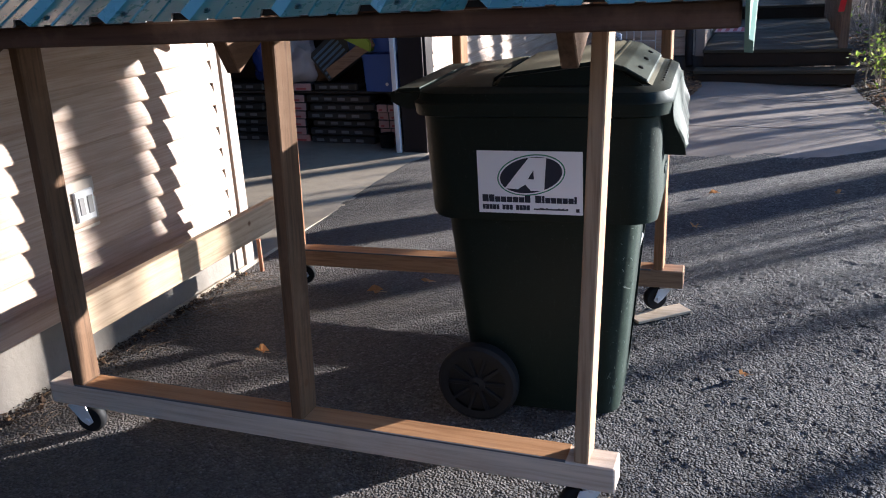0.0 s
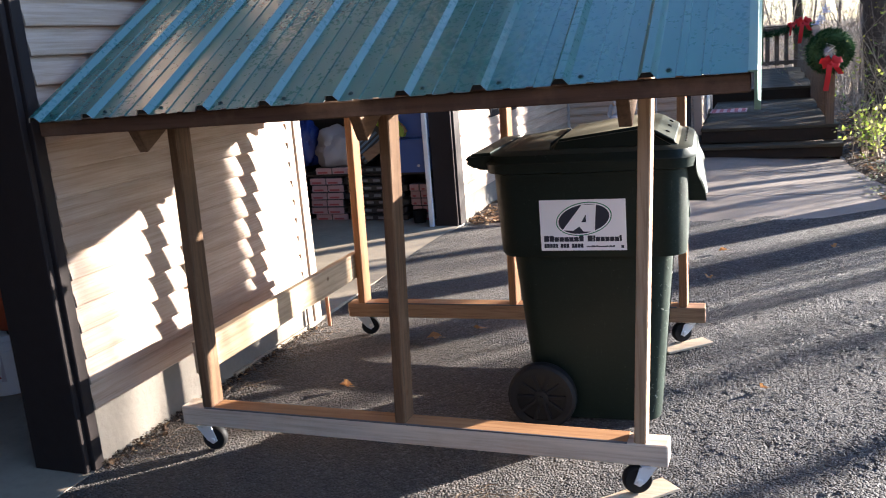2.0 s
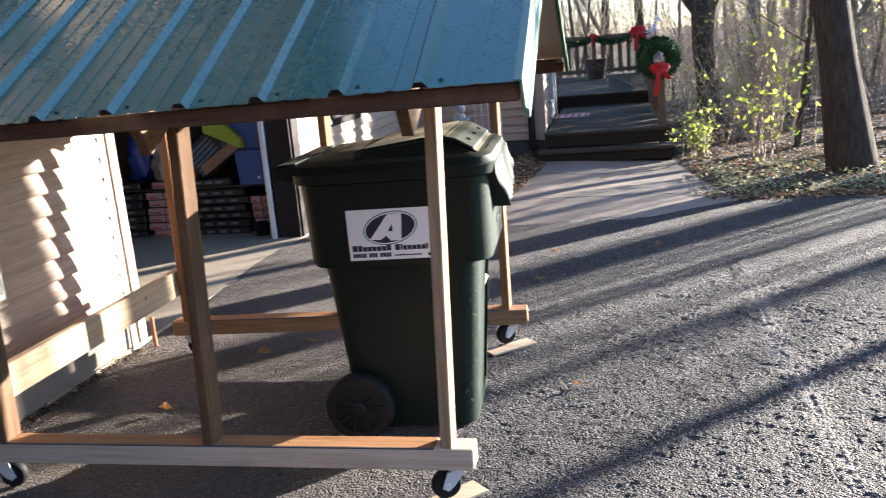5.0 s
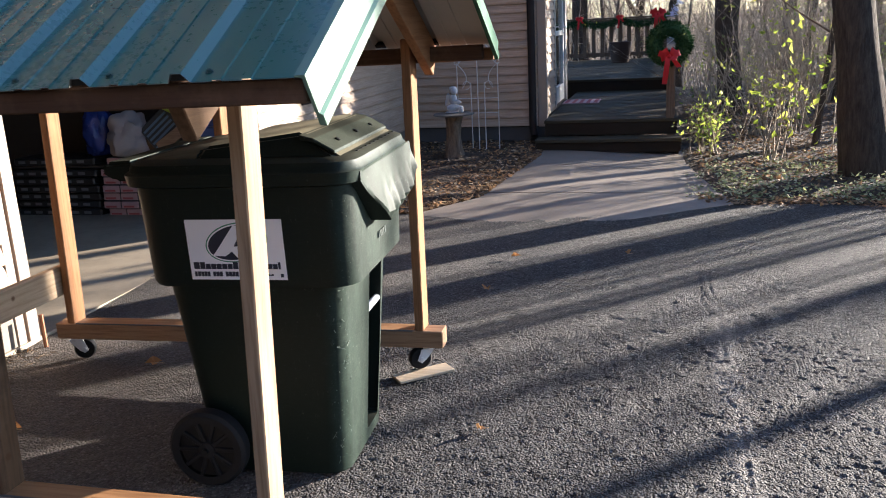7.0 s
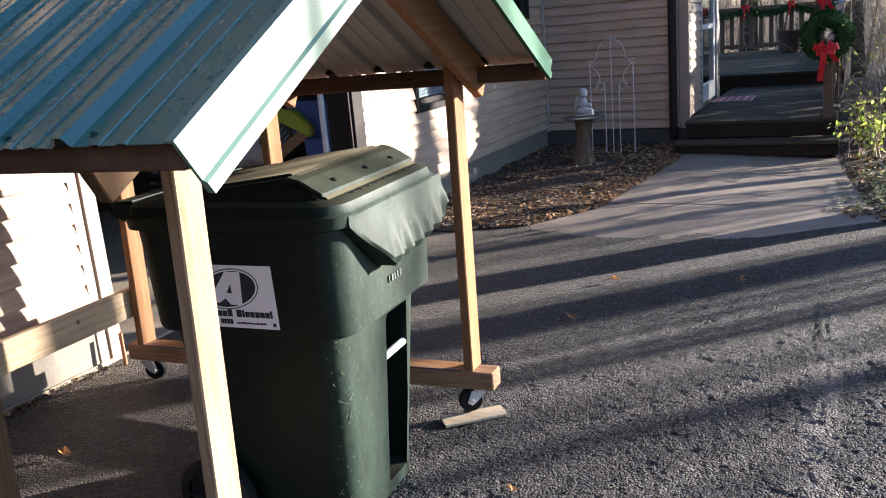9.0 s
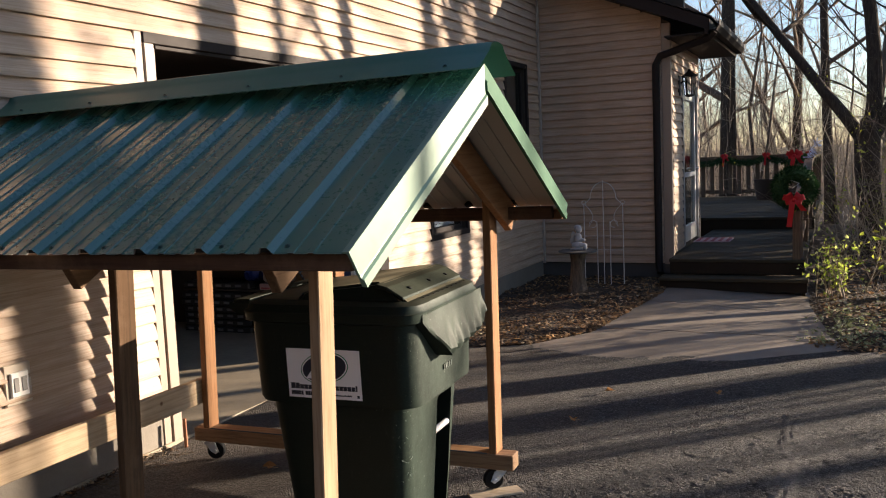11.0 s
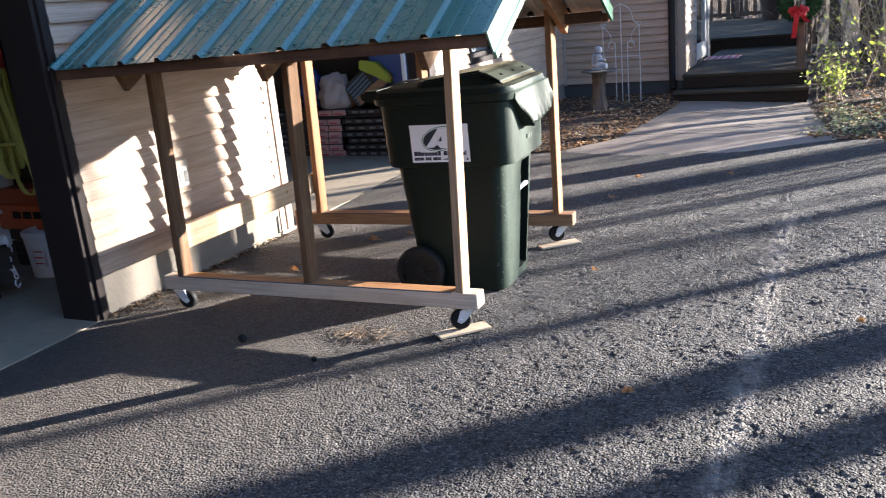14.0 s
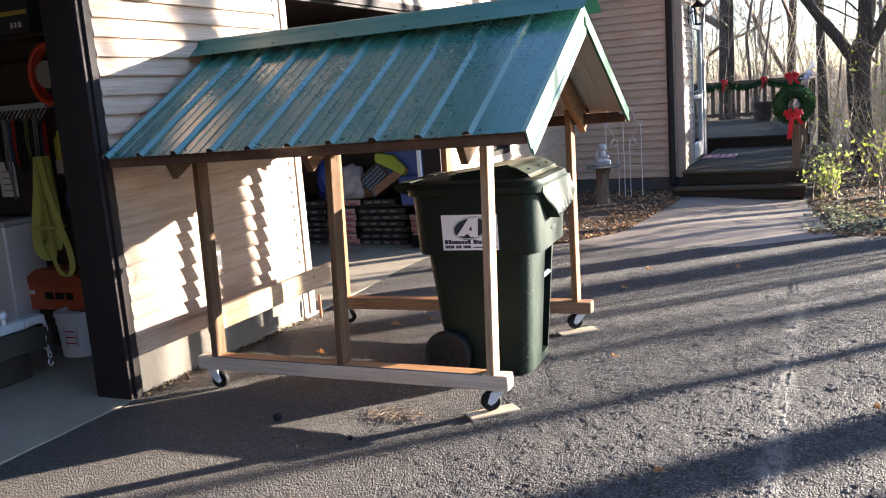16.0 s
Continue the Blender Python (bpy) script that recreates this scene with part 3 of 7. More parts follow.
def asphalt_sheet():
    """The drive: a close grid of stones where the walk passes, wider rows beyond."""
    xs = np.concatenate([np.arange(-1.21, 0.6, 0.011), np.arange(0.6, 2.75, 0.0076), np.linspace(2.75, 6, 70), np.array([7, 8.5, 10, 20, 40, 60.0])])
    ys = np.concatenate([np.array([-45, -25, -15, -10, -7, -5, -3.5, -2.5]), np.arange(-1.7, 2.0, 0.0076), np.arange(2.0, 3.8, 0.011)])
    tail = np.linspace(0, 1, 60)[1:]
    top = np.interp(xs, [e[0] for e in EDGE], [e[1] for e in EDGE]) + 0.05 * (soft_noise(xs, xs * 0, 0.3, 5) - 0.5)
    last = ys[-1]
    X = np.repeat(xs[None, :], len(ys) + len(tail), 0)
    Y = np.concatenate([np.repeat(ys[:, None], len(xs), 1), last + (top[None, :] - last) * tail[:, None]], 0)
    Z = -0.07 * step_smooth(0.6, 2.2, X) * step_smooth(4.5, 7.5, Y)
    calm = 1 - 0.75 * step_smooth(2.9, 4.3, Y)
    worn = 0.45 + 0.55 * step_smooth(-0.2, 1.4, X + 0.5 * soft_noise(X, Y, 0.5, 3))
    fine = pebbles(X, Y, 0.0175, 21) * 0.0047 + soft_noise(X, Y, 0.012, 8) * 0.0024
    lumps = (soft_noise(X, Y, 0.05, 9) - 0.5) * 0.0026 + (soft_noise(X, Y * 1.3, 0.027, 14) - 0.5) * 0.003 + (soft_noise(X, Y, 0.11, 10) - 0.5) * 0.005
    # ravelled, rougher strips, the worst along the old wheel line
    ravel = step_smooth(0.6, 0.1, np.abs(X - 2.25 + 0.25 * (soft_noise(X, Y, 0.5, 15) - 0.5))) + 0.6 * step_smooth(0.55, 0.8, soft_noise(X, Y, 0.7, 12))
    ravel = np.minimum(ravel, 1) * step_smooth(0.3, 0.65, soft_noise(X, Y, 0.22, 16))
    pits = ravel * ((soft_noise(X, Y * 1.4, 0.034, 17) - 0.5) * 0.0026 + (soft_noise(X, Y, 0.07, 11) - 0.5) * 0.003)
    ridge = np.abs(soft_noise(X + 0.03 * soft_noise(X, Y, 0.03, 31), Y * 1.3, 0.07, 32) - 0.5)
    pits -= 0.0034 * step_smooth(0.13, 0.03, ridge) * step_smooth(0.52, 0.72, soft_noise(X, Y, 0.1, 33)) * (0.35 + 0.65 * step_smooth(0.8, 2.0, X))
    line = np.abs(X - 2.185 - 0.05 * (soft_noise(X, Y, 0.35, 18) - 0.5))
    pits += (0.003 * step_smooth(0.06, 0.02, line) - 0.0025 * step_smooth(0.014, 0.005, line)) * step_smooth(0.35, 0.65, soft_noise(X, Y, 0.11, 19))
    Z += (fine + lumps + pits) * calm * worn + 0.008 * (soft_noise(X, Y, 1.1, 13) - 0.5) - 0.006
    Z += 0.027 * step_smooth(1.2, 2.6, Y) * (1 - step_smooth(-1.15, -0.3, X)) * (1 - step_smooth(4.0, 4.3, Y))
    Z -= 0.02 * step_smooth(last + 0.0, 60, Y) + 0.018 * (Y > top[None, :] - 0.012)
    ny, nx = X.shape
    me = bpy.data.meshes.new("driveway")
    idx = np.arange(ny * nx).reshape(ny, nx)
    quads = np.stack([idx[:-1, :-1], idx[:-1, 1:], idx[1:, 1:], idx[1:, :-1]], -1).reshape(-1)
    m = len(quads) // 4
    me.vertices.add(ny * nx)
    me.vertices.foreach_set("co", np.stack([X, Y, Z], -1).astype(np.float32).reshape(-1))
    me.loops.add(len(quads))
    me.loops.foreach_set("vertex_index", quads.astype(np.int32))
    me.polygons.add(m)
    me.polygons.foreach_set("loop_start", np.arange(0, 4 * m, 4, dtype=np.int32))
    me.polygons.foreach_set("use_smooth", np.ones(m, dtype=bool))
    me.update(calc_edges=True)
    me.materials.append(ASPHALT)
    return new("driveway", me)


driveway = tagged(asphalt_sheet(), "worn grey asphalt driveway with coarse stones", "driveway", "", "structure")

# smooth walk to the deck: three slabs with open joints
WALK = [((0.7, 3.66), (0.8, 3.74)), ((0.2, 4.16), (1.5, 4.3)), ((0.0, 4.6), (2.45, 5.0)), ((0.36, 5.2), (2.41, 5.3)), ((0.45, 6.2), (2.28, 6.2)), ((0.56, 7.6), (2.13, 7.4)), ((0.5, 8.6), (2.1, 8.6))]


def walk_at(u, s):
    k = min(int(s), len(WALK) - 2)
    f = s - k
    (a, b), (c, d) = WALK[k], WALK[k + 1]
    l = Vector(a).lerp(Vector(c), f)
    r = Vector(b).lerp(Vector(d), f)
    p = l.lerp(r, u)
    return Vector((p.x, p.y, gz(p.x, p.y) - 0.009 + 0.011 * sm(0.4, 2.6, s) + 0.003 * noise.noise((p.x * 2, p.y * 2, 8))))


paving = thing("walkway", "smooth grey paved walk leading to the deck steps", "walkway", kind="structure")
for s0, s1 in ((0.0, 3.21), (3.235, 4.55), (4.565, 6.0)):
    b = bm_new()
    us = [i / 14 for i in range(15)]
    ss = [s0 + (s1 - s0) * j / 16 for j in range(17)]
    grid(b, us, ss, walk_at)
    edge = [e for e in b.edges if e.is_boundary]
    ext = bmesh.ops.extrude_edge_only(b, edges=edge)
    bmesh.ops.translate(b, vec=(0, 0, -0.03), verts=[v for v in ext["geom"] if isinstance(v, bmesh.types.BMVert)])
    part("paving_slab", b, PAVING, paving)

# planting bed along the house
BED = [(4.36, -0.55), (4.6, -0.03), (5.26, 0.37), (6.3, 0.46), (7.6, 0.57), (8.7, 0.52)]


def bed_at(u, y):
    for (y0, x0), (y1, x1) in zip(BED, BED[1:]):
        if y <= y1 + 1e-6:
            xr = x0 + (x1 - x0) * (y - y0) / (y1 - y0)
            break
    x = -1.25 + (xr + 1.25) * u
    e = sm(1.0, 0.85, u) * sm(4.36, 4.6, y)
    return Vector((x, y, gz(x, y) + 0.003 + e * (0.03 + 0.03 * noise.noise((x * 3, y * 3, 2)) + 0.015 * noise.noise((x * 9, y * 9, 2)))))


whole("planting_bed", grid(bm_new(), [i / 24 for i in range(25)], axis([(4.36, 8.7, 0.09)]), bed_at), SOIL, "bare brown planting bed strewn with dry leaves", "flower bed", "structure", smooth=True)

# ---- house ----
WX, WT = -1.2, 0.16                       # outer face of the garage wall's sheathing, and its thickness
LAP = 0.104
PROFILE = [(0, 0.002), (0.004, 0.002), (0.023, -0.008), (0.0285, -0.007), (0.0295, 0.0), (0.0255, 0.026), (0.0195, 0.052), (0.012, 0.078), (0.0065, 0.093), (0.0035, LAP), (0, LAP)]
boards = {}


def course_mesh(length):
    key = round(length, 3)
    if key not in boards:
        b = bm_new()
        prism(b, PROFILE, lambda u, v, w: Vector((w, -u, v)), 0, key)
        me = bpy.data.meshes.new("siding_board")
        b.to_mesh(me)
        b.free()
        me.materials.append(SIDING)
        boards[key] = me
    return boards[key]


def clad(parent, a0, a1, z0, z1, place, holes=(), top=None):
    """Lay siding courses from a0 to a1; place(a, z) is a board's pose; holes: (a0, a1, z0, z1); top(z): the run's end under a rake."""
    z = z0
    while z < z1 - 0.03:
        mid = z + LAP / 2
        runs = [(a0, a1 if top is None else min(a1, top(mid)))]
        for h0, h1, hz0, hz1 in holes:
            if hz0 < mid < hz1:
                nxt = []
                for r0, r1 in runs:
                    if h1 <= r0 or h0 >= r1:
                        nxt.append((r0, r1))
                        continue
                    if h0 > r0:
                        nxt.append((r0, h0))
                    if h1 < r1:
                        nxt.append((h1, r1))
                runs = nxt
        for r0, r1 in runs:
            if r1 - r0 > 0.05:
                ob = new("siding_board", course_mesh(r1 - r0))
                ob.parent = parent
                ob.matrix_basis = place(r0, z)
        z += LAP


# garage wall, with the two doorways and two windows through it
b = bm_new()
YA, YB = -0.325, (1.56, 4.10)              # near doorway's far jamb; far doorway
HEAD, TOPZ = 2.36, 5.2
WIN1, WIN2 = (5.2, 6.02, 0.9, 1.75), (7.36, 8.06, 1.62, 2.72)
x0, x1 = WX - WT, WX
cbox(b, x0, x1, -6, YA - 3.0, -0.12, HEAD)
cbox(b, x0, x1, YA, YB[0], 0.24, HEAD)
cbox(b, x0, x1, YB[1], 8.6, 0.24, WIN1[2])
cbox(b, x0, x1, YB[1], WIN1[0], WIN1[2], HEAD)
cbox(b, x0, x1, WIN1[1], 8.6, WIN1[2], WIN2[2])
cbox(b, x0, x1, WIN1[1], WIN2[0], WIN2[2], HEAD)
cbox(b, x0, x1, WIN1[0], WIN1[1], WIN1[3], HEAD)
cbox(b, x0, x1, WIN2[1], 8.6, WIN2[2], HEAD)
cbox(b, x0, x1, -6, WIN2[0], HEAD, TOPZ)
cbox(b, x0, x1, WIN2[1], 8.6, HEAD, TOPZ)
cbox(b, x0, x1, WIN2[0], WIN2[1], WIN2[3], TOPZ)
wall_garage = whole("wall_garage", b, PLY, "tan lap-sided garage wall with two open doorways", "wall", "structure")
turn = lambda a, z: Matrix.Translation((WX, a, z)) @ Matrix.Rotation(radians(90), 4, "Z")
clad(wall_garage, -6, 8.6, 0.245, TOPZ, turn, [(-6, -0.27, 0, 2.44), (1.41, 4.25, 0, 2.44), (5.13, 6.09, 0.83, 1.82), (7.29, 8.13, 1.55, 2.79)])

b = bm_new()
cbox(b, WX - 0.2, WX + 0.012, -0.27, 1.42, -0.3, 0.24, 0.01)
whole("foundation_1", b, PARGE, "pale rough concrete foundation below the siding", "foundation", "structure")
b = bm_new()
cbox(b, WX - 0.2, WX + 0.012, 4.25, 8.58, -0.3, 0.24, 0.01)
whole("foundation_2", b, PARGE, "grey rough concrete foundation below the siding", "foundation", "structure")

# door trims
def door_trim(name, pieces, mat, label):
    t = thing(name, label, "door trim", kind="structure")
    for p in pieces:
        bb = bm_new()
        cbox(bb, *p, 0.004)
        part("trim_board", bb, mat, t)


door_trim("trim_near_door", [(WX, WX + 0.026, -0.325, -0.272, 0.0, 2.44), (WX - 0.25, WX + 0.008, -0.355, -0.325, 0.0, 2.36), (WX, WX + 0.026, -3.4, -0.335, 2.34, 2.44)], BROWN, "dark brown painted trim of the near garage doorway")
# this jamb's brown paint is lightened to taupe to look sunlit
door_trim("trim_far_door_jamb", [(WX, WX + 0.028, 1.48, 1.557, 0.02, 2.36), (WX, WX + 0.02, 1.412, 1.472, 0.02, 2.44), (WX - 0.17, WX + 0.006, 1.558, 1.585, 0.02, 2.34)], TAUPE, "brown trim of the far garage doorway, lightened to taupe to look sunlit")
door_trim("trim_far_door", [(WX, WX + 0.026, 4.10, 4.248, 0.0, 2.44), (WX - 0.19, WX + 0.008, 4.07, 4.10, 0.0, 2.36), (WX, WX + 0.026, 1.48, 4.098, 2.36, 2.44), (WX - 0.18, WX + 0.006, 1.59, 4.06, 2.335, 2.36)], BROWN, "dark brown trim of the far garage doorway")
b = bm_new()
cbox(b, WX - 0.24, WX - 0.2, 4.03, 4.065, 0.02, 2.3, 0.004)
whole("door_track", b, ZINC, "galvanised steel garage door track", "door track", "structure")

# garage inside
b = bm_new()
cbox(b, -8, WX + 0.02, -6, 0.65, -0.3, 0.0, 0.002)
cbox(b, -8, WX + 0.028, 0.654, 4.7, -0.3, 0.022, 0.002)
whole("floor_garage", b, SLAB, "grey stained concrete garage floor slab", "floor", "structure")
b = bm_new()
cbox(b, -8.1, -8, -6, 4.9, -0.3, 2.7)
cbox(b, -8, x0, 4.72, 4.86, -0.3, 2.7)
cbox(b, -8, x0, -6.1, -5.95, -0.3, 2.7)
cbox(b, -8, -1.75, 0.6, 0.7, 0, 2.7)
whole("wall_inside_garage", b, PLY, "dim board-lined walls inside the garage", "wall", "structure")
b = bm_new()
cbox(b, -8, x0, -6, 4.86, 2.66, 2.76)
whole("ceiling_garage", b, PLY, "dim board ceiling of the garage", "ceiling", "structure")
b = bm_new()
cbox(b, -4.6, -1.62, 1.62, 4.02, 2.40, 2.43)
whole("garage_door", b, BROWN, "dark sectional garage door rolled up under the ceiling", "garage door", "structure")

# windows in the garage wall
def window(name, y0, y1, z0, z1, pane, label):
    w = thing(name, label, "window", kind="structure")
    f = 0.05
    fr = bm_new()
    for q in ((y0 - 0.06, y0 + 0.0, z0 - 0.06, z1 + 0.06), (y1, y1 + 0.06, z0 - 0.06, z1 + 0.06), (y0, y1, z1, z1 + 0.06), (y0, y1, z0 - 0.06, z0)):
        cbox(fr, WX, WX + 0.03, q[0], q[1], q[2], q[3], 0.004)
    part("window_frame", fr, BROWN, w)
    sash = bm_new()
    for q in ((y0, y0 + f, z0, z1), (y1 - f, y1, z0, z1), (y0 + f, y1 - f, z1 - f, z1), (y0 + f, y1 - f, z0, z0 + f)):
        cbox(sash, WX - 0.07, WX - 0.03, q[0], q[1], q[2], q[3], 0.004)
    part("sash", sash, BROWN, w)
    p = bm_new()
    cbox(p, WX - 0.055, WX - 0.045, y0 + f, y1 - f, z0 + f, z1 - f, 0.001)
    part("pane", p, GLASS, w)
    bl = bm_new()
    k, z = 0, z0 + f
    while z < z1 - f - 0.03:
        cbox(bl, WX - 0.12, WX - 0.115, y0 + f, y1 - f, z, z + 0.026, 0.001)
        z += 0.028
    part("blind", bl, pane, w)


window("window_1", *WIN1, BLIND, "brown-framed window with pale drawn blinds")
window("window_2", *WIN2, DARK_PANE, "tall narrow brown-framed window with a dark screen")

# wing of the house, with its rake, eave and door
WY, CX = 8.6, 0.5                          # front wall plane, outer corner
b = bm_new()
rake = lambda x: 3.2 + (CX - x) * 0.41
pts = [(-1.2, 0.2), (CX, 0.2), (CX, rake(CX)), (-1.2, rake(-1.2))]
prism(b, pts, lambda u, v, w: Vector((u, w, v)), WY, WY + 0.16)
wall_wing = whole("wall_wing", b, PLY, "shaded tan lap-sided end wall of the house wing", "wall", "structure")
clad(wall_wing, -1.18, CX - 0.09, 0.22, 3.8, lambda a, z: Matrix.Translation((a, WY, z)), top=lambda z: CX - 0.09 if z < 3.2 else CX + 0.13 - (z - 3.2) / 0.41)
b = bm_new()
DY0, DY1, DZ0, DZ1 = 9.5, 10.62, 0.36, 2.42
SY1 = 10.9
cbox(b, CX - 0.16, CX, WY + 0.16, DY0, 0.2, 3.05)
cbox(b, CX - 0.16, CX, DY1, SY1, 0.2, 3.05)
cbox(b, CX - 0.16, CX, DY0, DY1, DZ1, 3.05)
cbox(b, CX - 0.16, CX, DY0, DY1, 0.2, DZ0)
cbox(b, -6, CX - 0.16, SY1 - 0.16, SY1, 0.2, 5.2)
wall_entry = whole("wall_entry", b, PLY, "tan lap-sided wall beside the entry door", "wall", "structure")
clad(wall_entry, WY + 0.09, SY1 - 0.07, 0.34, 3.0, lambda a, z: Matrix.Translation((CX, a, z)) @ Matrix.Rotation(radians(90), 4, "Z"), [(DY0 - 0.1, DY1 + 0.1, 0, DZ1 + 0.1)])
b = bm_new()
cbox(b, -1.2, CX + 0.012, WY + 0.004, WY + 0.15, -0.3, 0.2)
cbox(b, CX - 0.15, CX + 0.012, WY + 0.15, SY1, -0.3, 0.2)
# the wing's shade is put into this darker foundation colour
whole("foundation_3", b, plain("shaded_foundation", (0.075, 0.07, 0.068), 0.85, 0, 0.2, 6, 0.5), "foundation under the house wing, darkened for shade", "foundation", "structure")
b = bm_new()
cbox(b, CX - 0.085, CX + 0.022, WY - 0.022, WY + 0.085, 0.2, 3.18, 0.004)
whole("trim_corner", b, TAUPE, "tan corner post of the siding", "trim", "structure")
b = bm_new()
cbox(b, CX - 0.05, CX + 0.022, SY1 - 0.07, SY1 + 0.01, 0.2, 3.05, 0.004)
whole("trim_corner_far", b, TAUPE, "tan corner post by the entry door", "trim", "structure")
b = bm_new()
cbox(b, WX + 0.018, WX + 0.05, WY - 0.055, WY - 0.018, 0.2, 4.4, 0.004)
whole("trim_inner_corner", b, plain("pale_corner_trim", (0.42, 0.36, 0.31), 0.5), "pale inside corner strip of the siding", "trim", "structure")

roof_wing = thing("roof_wing", "dark shingled roof of the house wing with brown fascia", "roof", kind="structure")
b = bm_new()
SLOPE = [(-4.0, rake(-4.0) + 0.02), (CX + 0.52, rake(CX + 0.52) + 0.02), (CX + 0.52, rake(CX + 0.52) + 0.16), (-4.0, rake(-4.0) + 0.2)]
prism(b, SLOPE, lambda u, v, w: Vector((u, w, v)), WY - 0.32, SY1 + 0.35)
part("deck_board", b, BROWN, roof_wing)
b = bm_new()
for k in range(34):
    u = k * 0.135
    xa, xb = CX + 0.56 - u, CX + 0.56 - u - 0.16
    prism(b, [(xa, rake(xa) + 0.17), (xb, rake(xb) + 0.185), (xb, rake(xb) + 0.195), (xa, rake(xa) + 0.19)], lambda p, q, w: Vector((p, w, q)), WY - 0.34, SY1 + 0.37)
part("shingles", b, SHINGLE, roof_wing, "dark asphalt shingle courses")
b = bm_new()
zz = rake(CX + 0.52) + 0.02
cbox(b, CX, CX + 0.5, WY - 0.3, SY1 + 0.33, 2.97, 2.99, 0.003)
cbox(b, CX + 0.47, CX + 0.51, WY - 0.32, SY1 + 0.35, 2.96, zz + 0.02, 0.003)
part("soffit", b, BROWN, roof_wing, "dark brown soffit and fascia")
gutter = thing("gutter", "dark brown eaves gutter with a bent downspout", "gutter")
b = bm_new()
prism(b, [(0.515, 3.0), (0.6, 3.0), (0.64, 3.06), (0.64, 3.13), (0.63, 3.13), (0.628, 3.065), (0.594, 3.01), (0.525, 3.01), (0.525, 3.13), (0.515, 3.13)], lambda u, v, w: Vector((CX + u, w, v)), WY - 0.32, SY1 + 0.34)
part("trough", b, BROWN, gutter)
b = bm_new()
tube(b, [(CX + 0.57, WY - 0.22, 3.0), (CX + 0.5, WY - 0.2, 2.93), (CX + 0.1, WY - 0.09, 2.83), (CX - 0.1, WY - 0.065, 2.78), (CX - 0.15, WY - 0.06, 2.68), (CX - 0.15, WY - 0.06, 0.2), (CX - 0.13, WY - 0.1, 0.1)], 0.045, 10)
part("downspout", b, BROWN, gutter, smooth=True)

# upper storey set back over the wing
b = bm_new()
cbox(b, -3.0, -0.35, 10.0, 10.15, 3.2, 5.8)
wall_upper = whole("wall_upper", b, PLY, "tan sided upper storey above the wing roof", "wall", "structure")
clad(wall_upper, -3.0, -0.45, 3.5, 5.7, lambda a, z: Matrix.Translation((a, 10.0, z)))
b = bm_new()
cbox(b, -0.45, -0.33, 9.975, 10.15, 3.3, 5.8, 0.004)
whole("trim_upper_corner", b, TAUPE, "tan corner post of the upper storey", "trim", "structure")
b = bm_new()
cbox(b, -8.5, WX + 0.45, -6.4, 8.6, TOPZ, TOPZ + 0.2)
cbox(b, -8.5, -0.1, 8.6, 11.2, 5.8, 6.0)
whole("roof_main", b, SHINGLE, "dark main roof of the house", "roof", "structure")

# entry door and lantern
door = thing("door_1", "closed white storm door with a glass panel", "door", kind="structure")
b = bm_new()
for q in ((DY0 - 0.09, DY0, DZ0 - 0.02, DZ1 + 0.09), (DY1, DY1 + 0.09, DZ0 - 0.02, DZ1 + 0.09), (DY0, DY1, DZ1, DZ1 + 0.09)):
    cbox(b, CX - 0.1, CX + 0.03, *q, 0.004)
part("door_frame", b, plain("grey_door_trim", (0.34, 0.33, 0.32), 0.45), door)
leaf = bm_new()
for q in ((DY0, DY0 + 0.11, DZ0, DZ1), (DY1 - 0.11, DY1, DZ0, DZ1), (DY0 + 0.11, DY1 - 0.11, DZ1 - 0.12, DZ1), (DY0 + 0.11, DY1 - 0.11, DZ0, DZ0 + 0.22), (DY0 + 0.11, DY1 - 0.11, 1.25, 1.31)):
    cbox(leaf, CX - 0.04, CX + 0.005, *q, 0.004)
storm = part("door_leaf", leaf, plain("white_door_paint", (0.55, 0.55, 0.54), 0.35), door)
b = bm_new()
cbox(b, CX - 0.03, CX - 0.02, DY0 + 0.11, DY1 - 0.11, DZ0 + 0.22, DZ1 - 0.12, 0.001)
part("pane", b, GLASS, storm)
b = bm_new()
cbox(b, CX - 0.1, CX - 0.07, DY0, DY1, DZ0, DZ1)
part("inner_door", b, DARK_PANE, door, "dark inner door behind the glass")
b = bm_new()
tube(b, [(CX + 0.005, DY1 - 0.06, 1.36), (CX + 0.05, DY1 - 0.06, 1.36), (CX + 0.055, DY1 - 0.15, 1.35)], 0.011, 8)
cbox(b, CX + 0.004, CX + 0.012, DY1 - 0.08, DY1 - 0.04, 1.28, 1.42, 0.002)
part("door_handle", b, ZINC, storm, "metal lever handle", True)

lamp = thing("wall_lantern", "black metal wall lantern with glass sides", "lantern", (CX, 9.2, 2.45))
b = bm_new()
cbox(b, 0.016, 0.035, -0.06, 0.06, -0.13, 0.13, 0.006)
part("back_plate", b, BLACK, lamp)
b = bm_new()
tube(b, [(0.03, 0, 0.03), (0.08, 0, 0.06), (0.13, 0, 0.05)], 0.012, 8)
part("arm", b, BLACK, lamp)
b = bm_new()
M = Matrix.Translation((0.15, 0, 0))
lathe(b, [(0.012, 0.21), (0.02, 0.19), (0.03, 0.175), (0.1, 0.12), (0.098, 0.11), (0.02, 0.11)], 6, M)
part("roof_cap", b, BLACK, lamp)
for k in range(6):
    a = 2 * math.pi * k / 6
    b = bm_new()
    bar(b, (0.15 + 0.062 * math.cos(a), 0.062 * math.sin(a), -0.12), (0.15 + 0.088 * math.cos(a), 0.088 * math.sin(a), 0.112), 0.01, 0.01, 0.001, (1, 0, 0))
    part("cage_bar", b, BLACK, lamp)
b = bm_new()
